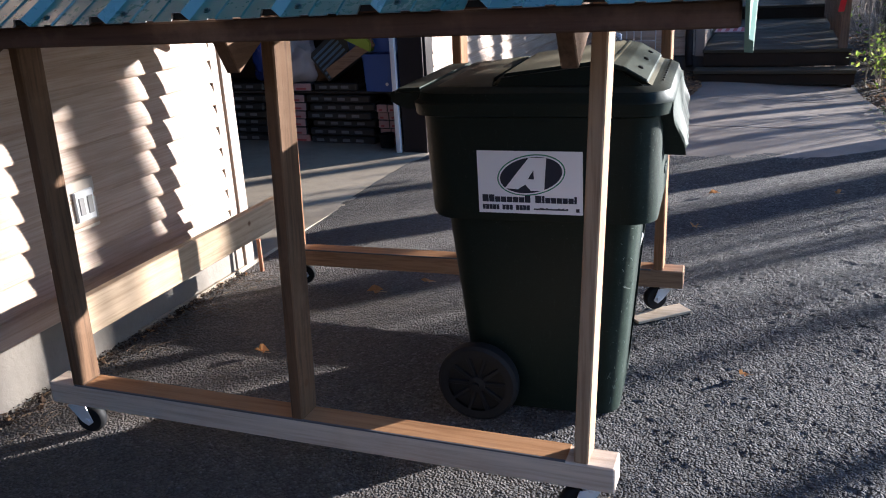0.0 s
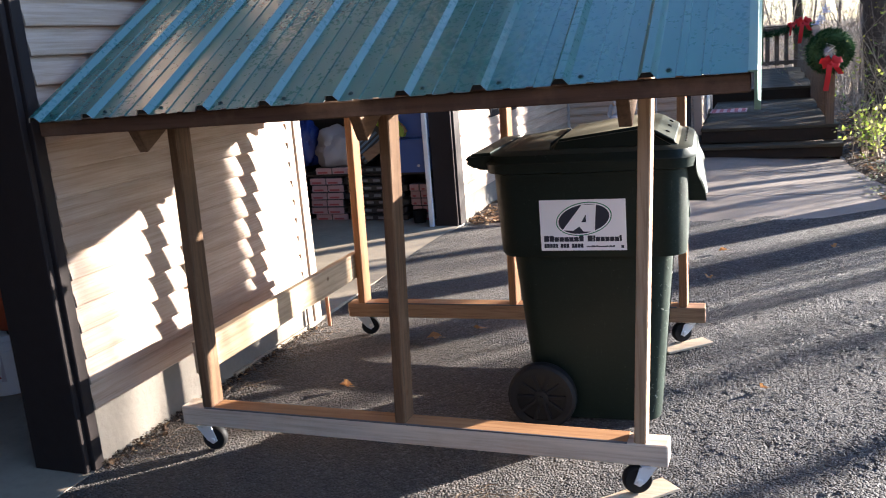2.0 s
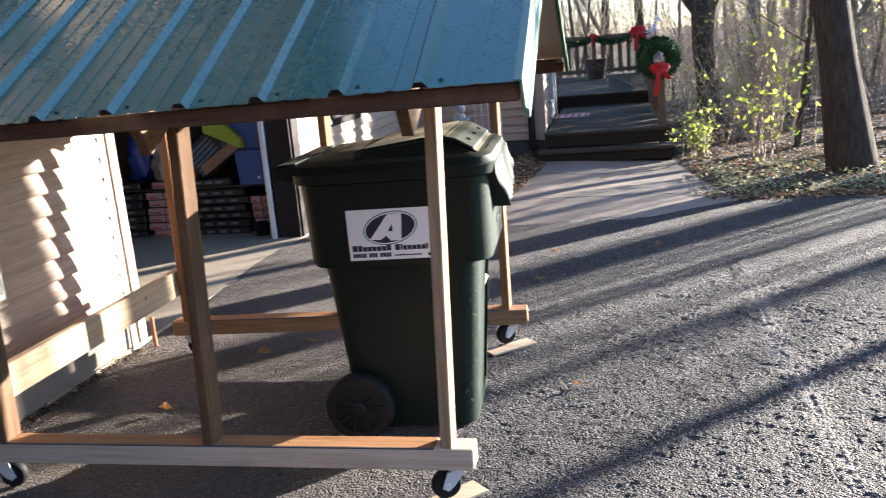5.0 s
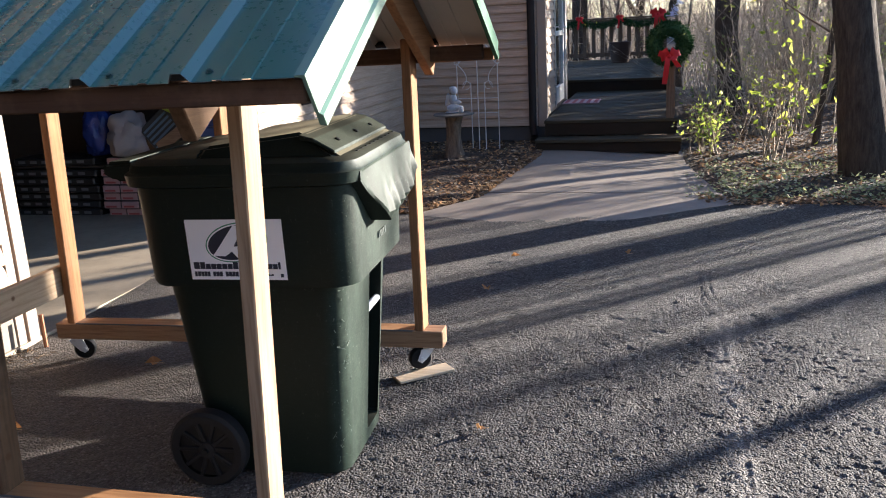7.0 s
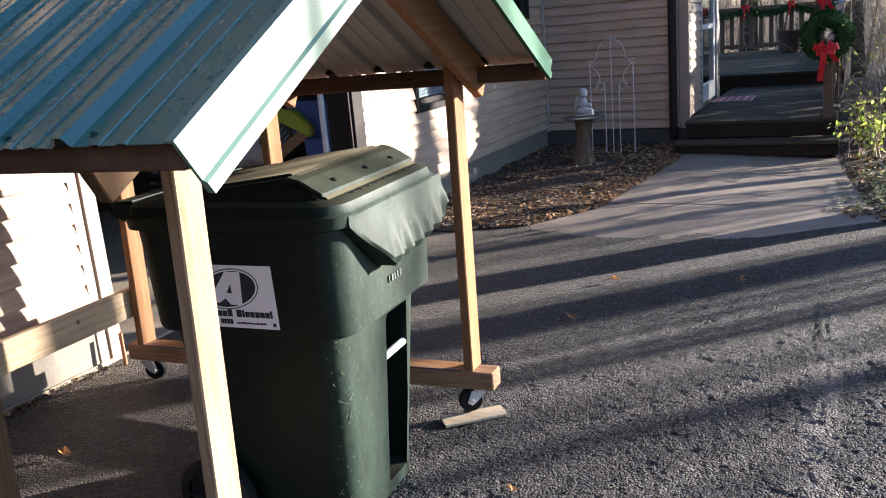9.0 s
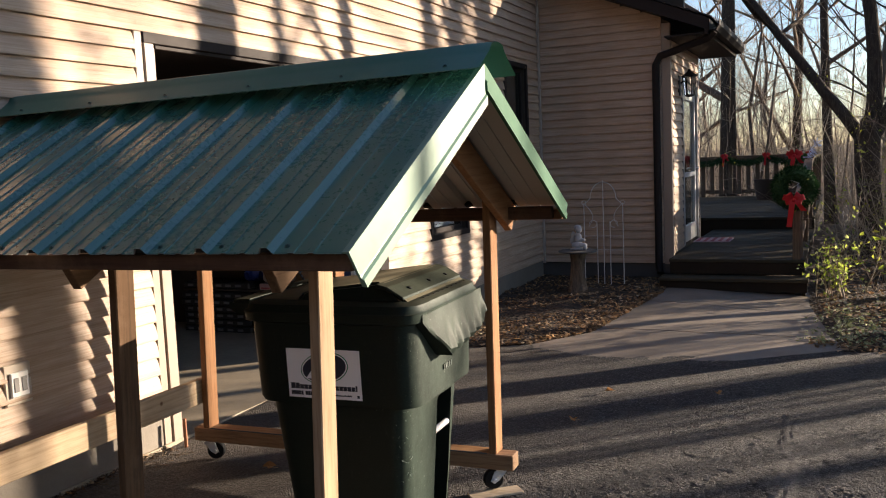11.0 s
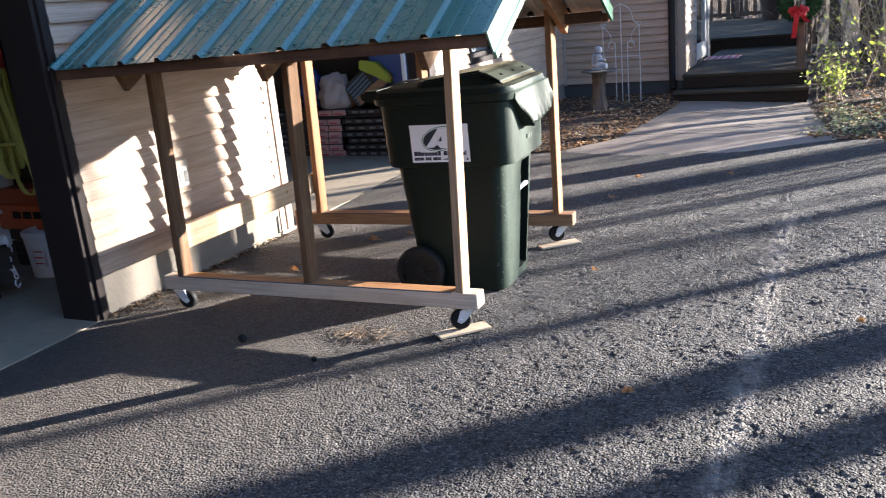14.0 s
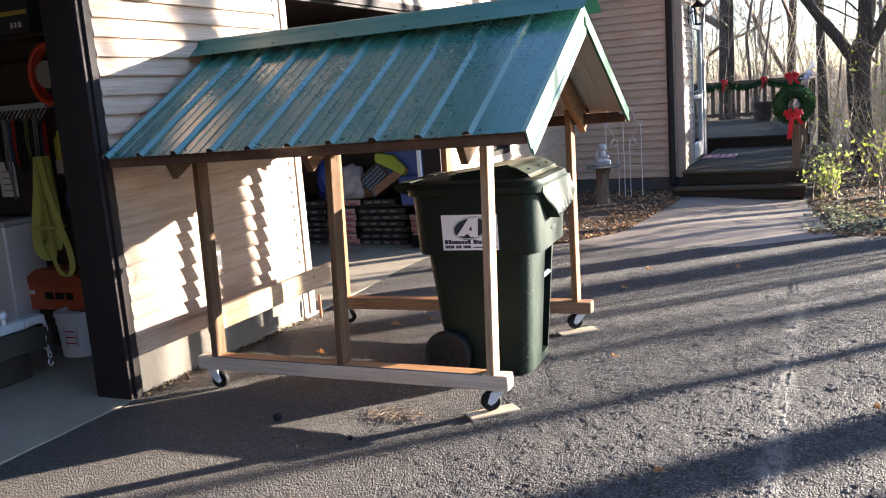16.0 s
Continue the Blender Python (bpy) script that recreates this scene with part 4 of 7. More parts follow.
lathe(b, [(0.02, -0.15), (0.06, -0.135), (0.065, -0.12), (0.02, -0.118)], 6, M)
part("base", b, BLACK, lamp)
b = bm_new()
lathe(b, [(0.056, -0.115), (0.08, 0.108)], 6, M, False)
part("glass_sides", b, GLASS, lamp)

wall_lamp = thing("wall_lantern", "antique metal wall lantern with clear glass beside the garage door", "lantern", (WX + 0.02, 0.21, 2.34))
BRASS = plain("aged_brass", (0.12, 0.085, 0.05), 0.4, 0.6, 0.2, 20, 0.1)
b = bm_new()
cbox(b, 0.0, 0.016, -0.05, 0.05, -0.1, 0.1, 0.005)
part("back_plate", b, BRASS, wall_lamp)
b = bm_new()
tube(b, [(0.015, 0, 0.06), (0.05, 0, 0.1), (0.09, 0, 0.09)], 0.009, 8)
part("arm", b, BRASS, wall_lamp)
b = bm_new()
cbox(b, 0.02, 0.16, -0.075, 0.075, 0.07, 0.085, 0.004)
cbox(b, 0.035, 0.145, -0.06, 0.06, 0.085, 0.1, 0.004)
part("roof_cap", b, BRASS, wall_lamp)
b = bm_new()
cbox(b, 0.02, 0.16, -0.075, 0.075, -0.095, -0.082, 0.004)
part("base", b, BRASS, wall_lamp)
for sx in (0.024, 0.156):
    for sy in (-0.071, 0.071):
        b = bm_new()
        bar(b, (sx, sy, -0.083), (sx, sy, 0.071), 0.008, 0.008, 0.001, (1, 0, 0))
        part("cage_bar", b, BRASS, wall_lamp)
for q in ((0.03, 0.15, -0.0735, -0.0705), (0.03, 0.15, 0.0705, 0.0735), (0.1545, 0.1575, -0.065, 0.065)):
    b = bm_new()
    cbox(b, *q, -0.08, 0.068, 0.001)
    part("pane", b, GLASS, wall_lamp)
for k in range(2):
    b = bm_new()
    lathe(b, [(0.012, -0.08), (0.012, -0.02), (0.018, 0.0), (0.012, 0.03), (0.003, 0.045)], 12, Matrix.Translation((0.09, -0.025 + 0.05 * k, 0)))
    part("bulb", b, WHITE, wall_lamp, "unlit white bulb", True)

# socket on the garage wall
sock = thing("outdoor_socket", "pale double socket with a raised cover plate", "socket", (WX + 0.012, 0.47, 0.635))
b = bm_new()
cbox(b, 0, 0.016, -0.075, 0.075, -0.1, 0.1, 0.005)
part("mounting_block", b, plain("cream_block", (0.55, 0.47, 0.38), 0.5), sock)
b = bm_new()
cbox(b, 0.016, 0.03, -0.05, 0.05, -0.06, 0.06, 0.004)
part("cover_plate", b, WHITE, sock)
for y in (-0.022, 0.022):
    b = bm_new()
    cbox(b, 0.03, 0.034, y - 0.014, y + 0.014, -0.035, 0.035, 0.003)
    part("outlet", b, plain("grey_outlet", (0.25, 0.24, 0.23), 0.5), sock)

# ---- deck ----
D1, D2 = 0.31, 0.5
STEP_FOOT = -0.03
steps = thing("deck_step", "weathered wooden step up to the deck", "step")
b = bm_new()
cbox(b, CX - 0.03, 2.09, 7.93, 7.97, STEP_FOOT, 0.085, 0.004)
part("riser", b, DECK_SHADED, steps)
for y in (7.9, 8.05):
    b = bm_new()
    cbox(b, CX - 0.04, 2.1, y, y + 0.143, 0.088, 0.126, 0.005)
    part("tread_board", b, DECK, steps)
for x in (CX + 0.02, 1.3, 2.05):
    b = bm_new()
    cbox(b, x - 0.02, x + 0.02, 7.98, 8.24, -0.14, 0.086, 0.004)
    part("bracket", b, DECK_SHADED, steps)


def deck_level(name, label, xa, xb, ya, yb, z, under):
    d = thing(name, label, "deck", kind="structure")
    me = None
    y = ya
    while y < yb - 0.05:
        if me is None:
            bb = bm_new()
            cbox(bb, 0, xb - xa, 0, 0.138, -0.036, 0, 0.004)
            ob = part("deck_board", bb, DECK, d)
            me = ob.data
        else:
            ob = new("deck_board", me)
            ob.parent = d
        ob.location = (xa, y, z + random.uniform(-0.0015, 0.0015))
        y += 0.143
    bb = bm_new()
    cbox(bb, xa + 0.01, xb - 0.01, ya + 0.012, ya + 0.05, under, z - 0.037, 0.004)
    part("riser", bb, DECK_SHADED, d)
    bb = bm_new()
    cbox(bb, xb - 0.05, xb - 0.012, ya + 0.051, yb, under, z - 0.037, 0.004)
    part("side_board", bb, DECK_SHADED, d)


deck_level("deck_lower", "weathered grey wooden deck boards at the entry door", CX + 0.03, 2.06, 8.22, 12.2, D1, 0.13)
deck_level("deck_upper", "weathered grey upper deck beyond the entry", -3.0, 2.06, 12.2, 18.7, D2, 0.2)


def railing(name, a, b_, za, zb, h0, gap=0.145, half=0.019):
    """Posts, rails and pickets from a to b_; za, zb: the rail's top at each end; h0: deck height under it."""
    r = thing(name, "weathered wooden deck railing with pickets", "railing")
    a, b_ = Vector(a), Vector(b_)
    L = (b_ - a).length
    top = bm_new()
    bar(top, (a.x, a.y, za - 0.02), (b_.x, b_.y, zb - 0.02), 0.12, 0.038, 0.004)
    part("top_rail", top, RAIL_WOOD, r)
    low = bm_new()
    bar(low, (a.x, a.y, h0 + 0.12), (b_.x, b_.y, h0 + 0.12 + (zb - za) * 0.6), 0.038, 0.085, 0.004)
    part("bottom_rail", low, RAIL_WOOD, r)
    up = bm_new()
    bar(up, (a.x, a.y, za - 0.085), (b_.x, b_.y, zb - 0.085), 0.038, 0.085, 0.004)
    part("upper_rail", up, RAIL_WOOD, r)
    k = int(L / gap)
    for i in range(1, k):
        p = a.lerp(b_, i / k)
        zt = za + (zb - za) * i / k
        pb = bm_new()
        dx = 0.03 if abs(b_.y - a.y) > abs(b_.x - a.x) else 0.0
        dy = -0.03 if dx == 0 else 0.0
        cbox(pb, p.x - dx - half, p.x - dx + half, p.y + dy - 0.019, p.y + dy + 0.019, h0 + 0.06, zt - 0.05, 0.003)
        part("picket", pb, RAIL_WOOD, r)
    n = max(1, round(L / 2.0))
    for i in range(n + 1):
        p = a.lerp(b_, i / n)
        zt = za + (zb - za) * i / n
        pb = bm_new()
        cbox(pb, p.x - 0.045, p.x + 0.045, p.y - 0.045, p.y + 0.045, h0 - 0.25, zt - 0.042, 0.004)
        part("post", pb, RAIL_WOOD, r)
    return r


railing("deck_railing", (1.98, 8.48), (1.98, 12.2), 0.98, 1.42, D1)
railing("deck_railing", (1.98, 12.4), (1.98, 18.55), 1.44, 1.44, D2)
railing("deck_railing", (-2.9, 18.6), (1.9, 18.6), 1.44, 1.44, D2, 0.2, 0.045)
b = bm_new()
cbox(b, 1.925, 2.015, 8.235, 8.325, D1, 0.93, 0.005)
whole("newel_post", b, RAIL_WOOD, "short weathered wooden post at the deck steps", "post")

# ---- rolling shelter ----
shelter = thing("rolling_shelter", "timber-framed rolling shelter with a green ribbed metal gable roof", "shelter")
rt = lambda x: 0.199 + 0.002 * x          # top of the base rails
pt = lambda x: 0.009 * x                  # the roof is not quite level
R_EAVE, R_RIDGE, Y_F, Y_B, Y_R = 1.372, 1.945, -0.395, 1.605, 0.615
slope_f = (R_RIDGE - R_EAVE) / (Y_R - Y_F)
slope_b = (R_RIDGE - R_EAVE) / (Y_B - Y_R)


def roof_z(y):
    return R_EAVE + ((y - Y_F) * slope_f if y <= Y_R else (Y_B - y) * slope_b)


for y0, xa, xb in ((-0.1, -0.905, 0.982), (1.40, -0.865, 1.003)):
    sk, dz = (0.09, 0.006) if y0 > 1 else (0.0, 0.0)      # the back rail is set a little askew
    b = bm_new()
    bar(b, (xa, y0 - sk + 0.0445, rt(xa) - dz - 0.038), (xb, y0 + 0.0445, rt(xb) - dz - 0.038), 0.089, 0.076, 0.004)
    part("base_rail", b, PALE_RAIL if y0 < 1 else BACK_RAIL, shelter, "pale pine base rail" if y0 < 1 else "orange-brown base rail")
    b = bm_new()
    bar(b, (xa + 0.145, y0 - sk * 0.92 + 0.047, rt(xa) - dz + 0.0015), (xb - 0.13, y0 - sk * 0.07 + 0.047, rt(xb) - dz + 0.0015), 0.08, 0.003, 0.0008)
    part("top_strip", b, RAIL_TOP, shelter, "orange-brown strip on the rail")
    # grey strip that draws the shadow line of the rail's top seam
    b = bm_new()
    bar(b, (xa + 0.11, y0 - sk * 0.94 + 0.003, rt(xa + 0.11) - dz + 0.001), (xb - 0.13, y0 - sk * 0.07 + 0.003, rt(xb - 0.13) - dz + 0.001), 0.006, 0.006, 0.001)
    part("bead", b, plain("seam_shadow_grey", (0.1, 0.095, 0.1), 0.6), shelter, "thin grey strip drawing the shadowed seam along the rail's edge")
POSTS = [(-0.784, -0.752), (0.044, 0.096), (0.893, 0.94)]
BACKS = [(-0.782, -0.765), (0.06, 0.064), (0.902, 0.904)]
skew = lambda y, x: 0.09 * (1.0 - x) / 1.87 if y > 1 else 0.0
for y0, row in ((-0.1, POSTS), (1.40, BACKS)):
    for xa, xb in row:
        b = bm_new()
        bar(b, (xa, y0 + 0.047 - skew(y0, xa), rt(xa) - (0.007 if y0 > 1 else 0.001)), (xb, y0 + (0.042 if y0 < 1 else 0.075) - skew(y0, xa), 1.41 + pt(xb)), 0.038, 0.089, 0.004, (0, 1, 0))
        part("post", b, BACK_POST if y0 > 1 else POST_SUNLIT if xa > 0.5 else POST_WOOD, shelter)
b = bm_new()
bar(b, (-0.822, -0.06, 0.39), (-0.822, 1.42, 0.398), 0.038, 0.135, 0.004)
part("side_beam", b, SIDE_PLANK, shelter, "pale pine plank along the side")
for y, w in ((-0.345, 0.042), (1.575, 0.042)):
    b = bm_new()
    bar(b, (-1.1, y, roof_z(y) - 0.056 + pt(-1.1)), (1.235, y, roof_z(y) - 0.056 + pt(1.235)), w, 0.05, 0.004)
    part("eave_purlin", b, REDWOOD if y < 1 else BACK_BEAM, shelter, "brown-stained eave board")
for y in (-0.02, 0.32):
    b = bm_new()
    s = slope_f if y < Y_R else -slope_b
    bar(b, (-1.13, y, roof_z(y) - 0.035 + pt(-1.13)), (1.22, y, roof_z(y) - 0.035 + pt(1.22)), 0.089, 0.036, 0.003, (0, -s, 1))
    part("purlin", b, REDWOOD, shelter)
for y0 in (-0.1, 1.40):
    b = bm_new()
    zt = 1.345
    bar(b, (-1.1 if y0 > 1 else -0.78, y0 + 0.11 if y0 < 1 else 1.53, zt + pt(-0.9)), (1.2 if y0 > 1 else 0.95, y0 + 0.11 if y0 < 1 else 1.53, zt + pt(0.95)), 0.038, 0.06, 0.004)
    part("top_plate", b, REDWOOD, shelter)
# rafters: planks with a square-cut tail that shows below the eave board
for xf, xb in ((-0.77, -0.78), (0.08, 0.06), (0.9, 0.93)):
    for side in (0, 1):
        b = bm_new()
        x = xf if side == 0 else xb
        if side == 0:
            low, high, s = Vector((x, -0.245, 1.235)), None, slope_f
            d = Vector((0, 1, s)).normalized()
        else:
            low, high, s = Vector((x + 0.035, 1.555, 1.258)), None, slope_b
            d = Vector((0, -1, s)).normalized()
        up = Vector((0, -d.z * (1 if d.y > 0 else -1), abs(d.y))).normalized()
        start = low + up * 0.066 + Vector((0, 0, pt(x)))
        n_len = (Y_R - low.y if side == 0 else low.y - Y_R) / abs(d.y) - 0.02
        bar(b, start, start + d * n_len, 0.038, 0.132, 0.003, tuple(up))
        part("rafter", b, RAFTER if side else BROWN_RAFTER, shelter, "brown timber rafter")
b = bm_new()
bar(b, (-1.1, Y_R, 1.85 + pt(-1.1)), (1.18, Y_R, 1.85 + pt(1.18)), 0.03, 0.12, 0.003)
part("ridge_board", b, RAFTER, shelter)


# ribbed roof sheets
SCREW = shape("screw", lathe(bm_new(), [(0.0085, 0.0), (0.0085, 0.0015), (0.005, 0.002), (0.005, 0.006), (0.003, 0.007)], 8), plain("dark_green_screw", (0.02, 0.05, 0.042), 0.4))
# Black plugs added so the open rib ends look like shaded hollows.
RIB_DARK = shape("rib_closure", prism(bm_new(), [(-0.023, 0.0005), (0.023, 0.0005), (0.0105, 0.0195), (-0.0105, 0.0195)], lambda u, v, w: Vector((u, w, v)), 0.0, 0.025), plain("rib_end_black", (0.01, 0.01, 0.01), 0.9))


def rib_profile(x0, x1, first, pitch=0.2297):
    """Heights along the sheet's width: tall ribs with two low flutes between them."""
    pts = [(x0, 0.0)]
    k = first
    while k < x1 - 0.1:
        for dx, h in ((-0.025, 0), (-0.011, 0.021), (0.011, 0.021), (0.025, 0)):
            pts.append((k + dx, h))
        for f in (0.0765 + 0.006, 0.1529 - 0.006):
            for dx, h in ((-0.011, 0), (-0.0096, 0.0036), (0.0096, 0.0036), (0.011, 0)):
                pts.append((k + f + dx, h))
        k += pitch
    pts = [p for p in pts if x0 <= p[0] < x1] + [(x1, 0.0)]
    return pts


def roof_sheet(ya, yb, za, zb, first):
    prof = rib_profile(-1.112, 1.238, first)
    down = Vector((0, ya - yb, za - zb)).normalized()
    nrm = Vector((0, -down.z, down.y)) if down.y > 0 else Vector((0, down.z, -down.y))
    if nrm.z < 0:
        nrm = -nrm
    top, under = bm_new(), bm_new()
    for bmx, off in ((top, 0.0), (under, -0.0012)):
        rows_ = []
        for t in [0, 0.02, 0.25, 0.5, 0.75, 1.0]:
            r = []
            for x, h in prof:
                p = Vector((x, ya + (yb - ya) * t, za + (zb - za) * t + pt(x))) + nrm * (h + off)
                p += nrm * 0.0006 * noise.noise((x * 4, t * 3, ya))
                r.append(bmx.verts.new(p))
            rows_.append(r)
        for a, c in zip(rows_, rows_[1:]):
            for i in range(len(prof) - 1):
                bmx.faces.new((a[i], a[i + 1], c[i + 1], c[i]) if off == 0 else (c[i], c[i + 1], a[i + 1], a[i]))
    sheet = part("roof_sheet", top, STEEL_GREEN, shelter, "green ribbed steel roof sheet")
    part("sheet_underside", under, SHEET_BACK, sheet, "pale grey back of the sheet")
    k = first
    while k < 1.13:
        p = Vector((k, ya + (yb - ya) * 0.006, za + (zb - za) * 0.006 + pt(k)))
        stamp("rib_closure", RIB_DARK, sheet, Matrix.Translation(p) @ Matrix((Vector((1, 0, 0)), -down, nrm)).transposed().to_4x4())
        k += 0.2297
    t, k = 0.03, first + 0.053
    while k < 1.2:
        p = Vector((k, ya + (yb - ya) * t, za + (zb - za) * t + pt(k)))
        stamp("screw", SCREW, sheet, Matrix.Translation(p) @ nrm.to_track_quat("Z", "Y").to_matrix().to_4x4())
        k += 0.2297


roof_sheet(Y_F, Y_R, R_EAVE, R_RIDGE, -1.087)
roof_sheet(Y_B, Y_R, R_EAVE, R_RIDGE, -1.087)

# rolled ridge cap, open at its end
b = bm_new()
cap = []
for i in range(15):
    u = -1 + 2 * i / 14
    y = Y_R + 0.03 + u * 0.185
    if abs(u) > 0.42:
        z = R_RIDGE + 0.058 - (abs(u) * 0.185 - 0.06) * 0.66
    else:
        z = R_RIDGE + 0.058 + 0.028 * (1 - (u / 0.42) ** 2) ** 0.5 - 0.004
    cap.append((y, z))
cap_in = [(y, z - 0.003) for y, z in cap][::-1]
for k in range(8):
    xa, xb = -1.25 + k * 0.3175, -1.25 + (k + 1) * 0.3175
    lo = [b.verts.new((xa, y, z + pt(xa))) for y, z in cap]
    hi = [b.verts.new((xb, y, z + pt(xb))) for y, z in cap]
    lo2 = [b.verts.new((xa, y, z - 0.003 + pt(xa))) for y, z in cap]
    hi2 = [b.verts.new((xb, y, z - 0.003 + pt(xb))) for y, z in cap]
    for i in range(len(cap) - 1):
        b.faces.new((lo[i], hi[i], hi[i + 1], lo[i + 1]))
        b.faces.new((lo2[i + 1], hi2[i + 1], hi2[i], lo2[i]))
    b.faces.new((lo[0], lo2[0], hi2[0], hi[0]))
    b.faces.new((lo[-1], hi[-1], hi2[-1], lo2[-1]))
bmesh.ops.remove_doubles(b, verts=b.verts, dist=0.0004)
ridge_cap = part("ridge_cap", b, STEEL_CAP, shelter, "rolled green ridge cap", True)
for k in range(6):
    x = -1.0 + k * 0.43
    for y, z in (cap[1], cap[-2]):
        stamp("screw", SCREW, ridge_cap, Matrix.Translation((x, y, z + 0.001 + pt(x))))

# folded rake trims on both gables
def rake_trim(x, out):
    for ya, yb in ((Y_F, Y_R), (Y_B, Y_R)):
        za, zb = R_EAVE, R_RIDGE
        d = Vector((0, yb - ya, zb - za)).normalized()
        nrm = Vector((0, -d.z, d.y)) if d.y > 0 else Vector((0, d.z, -d.y))
        bb = bm_new()
        dp = 0.09 if ya < 0 else 0.045
        outl = [(-0.01, 0.0045), (0.012, 0.0045), (0.012, -dp), (0.02, -dp - 0.006), (0.02, -dp - 0.034), (0.004, -dp - 0.032), (0.004, -0.003), (-0.01, 0.0015)]
        a = Vector((x, ya, za + pt(x)))
        c = Vector((x, yb, zb + pt(x)))
        ring0 = [bb.verts.new(a + Vector((u * out, 0, 0)) + nrm * v + d * (0.014 * v / -0.13 if v < -0.01 else 0)) for u, v in outl]
        ring1 = []
        for u, v in outl:
            p = c + Vector((u * out, 0, 0)) + nrm * v
            ring1.append(bb.verts.new(p + d * ((Y_R - p.y) / d.y - 0.001)))
        for i in range(len(outl)):
            j = (i + 1) % len(outl)
            bb.faces.new((ring0[i], ring0[j], ring1[j], ring1[i]))
        bb.faces.new(ring0[::-1])
        bb.faces.new(ring1)
        bmesh.ops.recalc_face_normals(bb, faces=bb.faces[:])
        # back slope gets the tone with tree shade put into it
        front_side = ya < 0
        part("rake_trim", bb, TRIM_PAINT if front_side else TRIM_SHADED, shelter, "pale green folded metal rake trim" if front_side else "green folded metal rake trim, darkened for tree shade")


rake_trim(1.238, 1)



# casters
def caster(x, y, base, lift, heading):
    """A swivel caster under the rail: base is the rail's underside, lift the wheel's contact."""
    r = 0.051
    bb = bm_new()
    cbox(bb, -0.042, 0.042, -0.032, 0.032, base - 0.006, base - 0.001, 0.002)
    mount = part("caster", bb, ZINC, shelter, "zinc swivel caster with a black wheel")
    mount.location = (x, y, 0)
    h = radians(heading)
    ax = Vector((math.cos(h), math.sin(h), 0))
    side = Vector((-ax.y, ax.x, 0))
    c = ax * 0.035 + Vector((0, 0, lift + r))
    bb = bm_new()
    m = Matrix.Translation(c) @ side.to_track_quat("Z", "Y").to_matrix().to_4x4()
    lathe(bb, [(r * 0.3, -0.017), (r * 0.86, -0.018), (r * 0.97, -0.012), (r, 0), (r * 0.97, 0.012), (r * 0.86, 0.018), (r * 0.3, 0.017)], 26, m)
    part("tyre", bb, RUBBER, mount, "black rubber wheel", True)
    bb = bm_new()
    lathe(bb, [(0.004, -0.034), (0.009, -0.0335), (0.0095, -0.027), (0.009, -0.0265), (0.009, 0.0265), (0.0095, 0.027), (0.009, 0.0335), (0.004, 0.034)], 14, m)
    part("hub", bb, ZINC, mount)
    bb = bm_new()
    lathe(bb, [(0.026, base - 0.022), (0.03, base - 0.012), (0.026, base - 0.006)], 18)
    for s_ in (-1, 1):
        o = side * 0.023 * s_
        tri = [Vector((0, 0, base - 0.012)) - ax * 0.03, Vector((0, 0, base - 0.012)) + ax * 0.034, c + ax * 0.019 - Vector((0, 0, 0.006)), c - Vector((0, 0, 0.019)), c - ax * 0.022 - Vector((0, 0, 0.004))]
        a = [bb.verts.new(p + o) for p in tri]
        e = [bb.verts.new(p + o + side * 0.003 * s_) for p in tri]
        for i in range(5):
            bb.faces.new((a[i], a[(i + 1) % 5], e[(i + 1) % 5], e[i]))
        bb.faces.new(a)
        bb.faces.new(e[::-1])
    bmesh.ops.recalc_face_normals(bb, faces=bb.faces[:])
    part("fork", bb, ZINC, mount, "zinc-plated swivel fork")


for x, y, lift, head in ((-0.835, -0.055, 0.0, 10), (0.91, -0.055, 0.013, 205), (-0.8, 1.36, 0.0, 25), (0.92, 1.445, 0.013, 215)):
    caster(x, y, rt(x) - 0.076 - (0.006 if y > 1 else 0), lift, head)

# thin blocks under two of the wheels
def shim(x, y, rz):
    b = bm_new()
    m = pose(x, y, gz(x, y) + 0.001, 0, 0, rz)
    cbox(b, -0.13, 0.13, -0.045, 0.045, 0.0, 0.012, 0.002, m)
    ob = whole("wheel_block", b, PALE_PINE, "thin pale pine block under a caster wheel", "wood block", group="wheel blocks")
    return ob


shim(0.885, -0.075, 45)
shim(0.915, 1.385, 41)

# ---- wheeled refuse cart ----
cart = thing("refuse_cart", "dark green plastic wheeled refuse cart with a scuffed body", "refuse cart")
cart.matrix_basis = Matrix.Translation((0.48, 0.37, 0)) @ Matrix.Rotation(radians(3.5), 4, "Z") @ Matrix.Translation((-0.502, -0.37, 0))


def cart_ring(z, xa, xb, ya, yb, r, depth=0.0, na=0.735, nb=0.895):
    p = rrect(xa, xb, ya, yb, z, r, 6)
    notch = [Vector((xb, na, z)), Vector((xb - depth, na + 0.012, z)), Vector((xb - depth, nb - 0.012, z)), Vector((xb, nb, z))]
    return p[:6] + notch + p[6:]


rings = []
for z, d in ((0.004, 0.0), (0.02, 0.0), (0.05, 0.0), (0.06, 0.13), (0.3, 0.13), (0.6, 0.13), (0.64, 0.11), (0.657, 0.0), (0.683, 0.0), (0.698, 0.0)):
    f = z / 0.72
    rings.append(cart_ring(z, 0.425 - 0.05 * f, 0.918 + 0.06 * f, 0.485 - 0.085 * f, 0.945 + 0.055 * f, 0.075, d))
rings.append(cart_ring(0.704, 0.342, 1.03, 0.375, 1.03, 0.085))
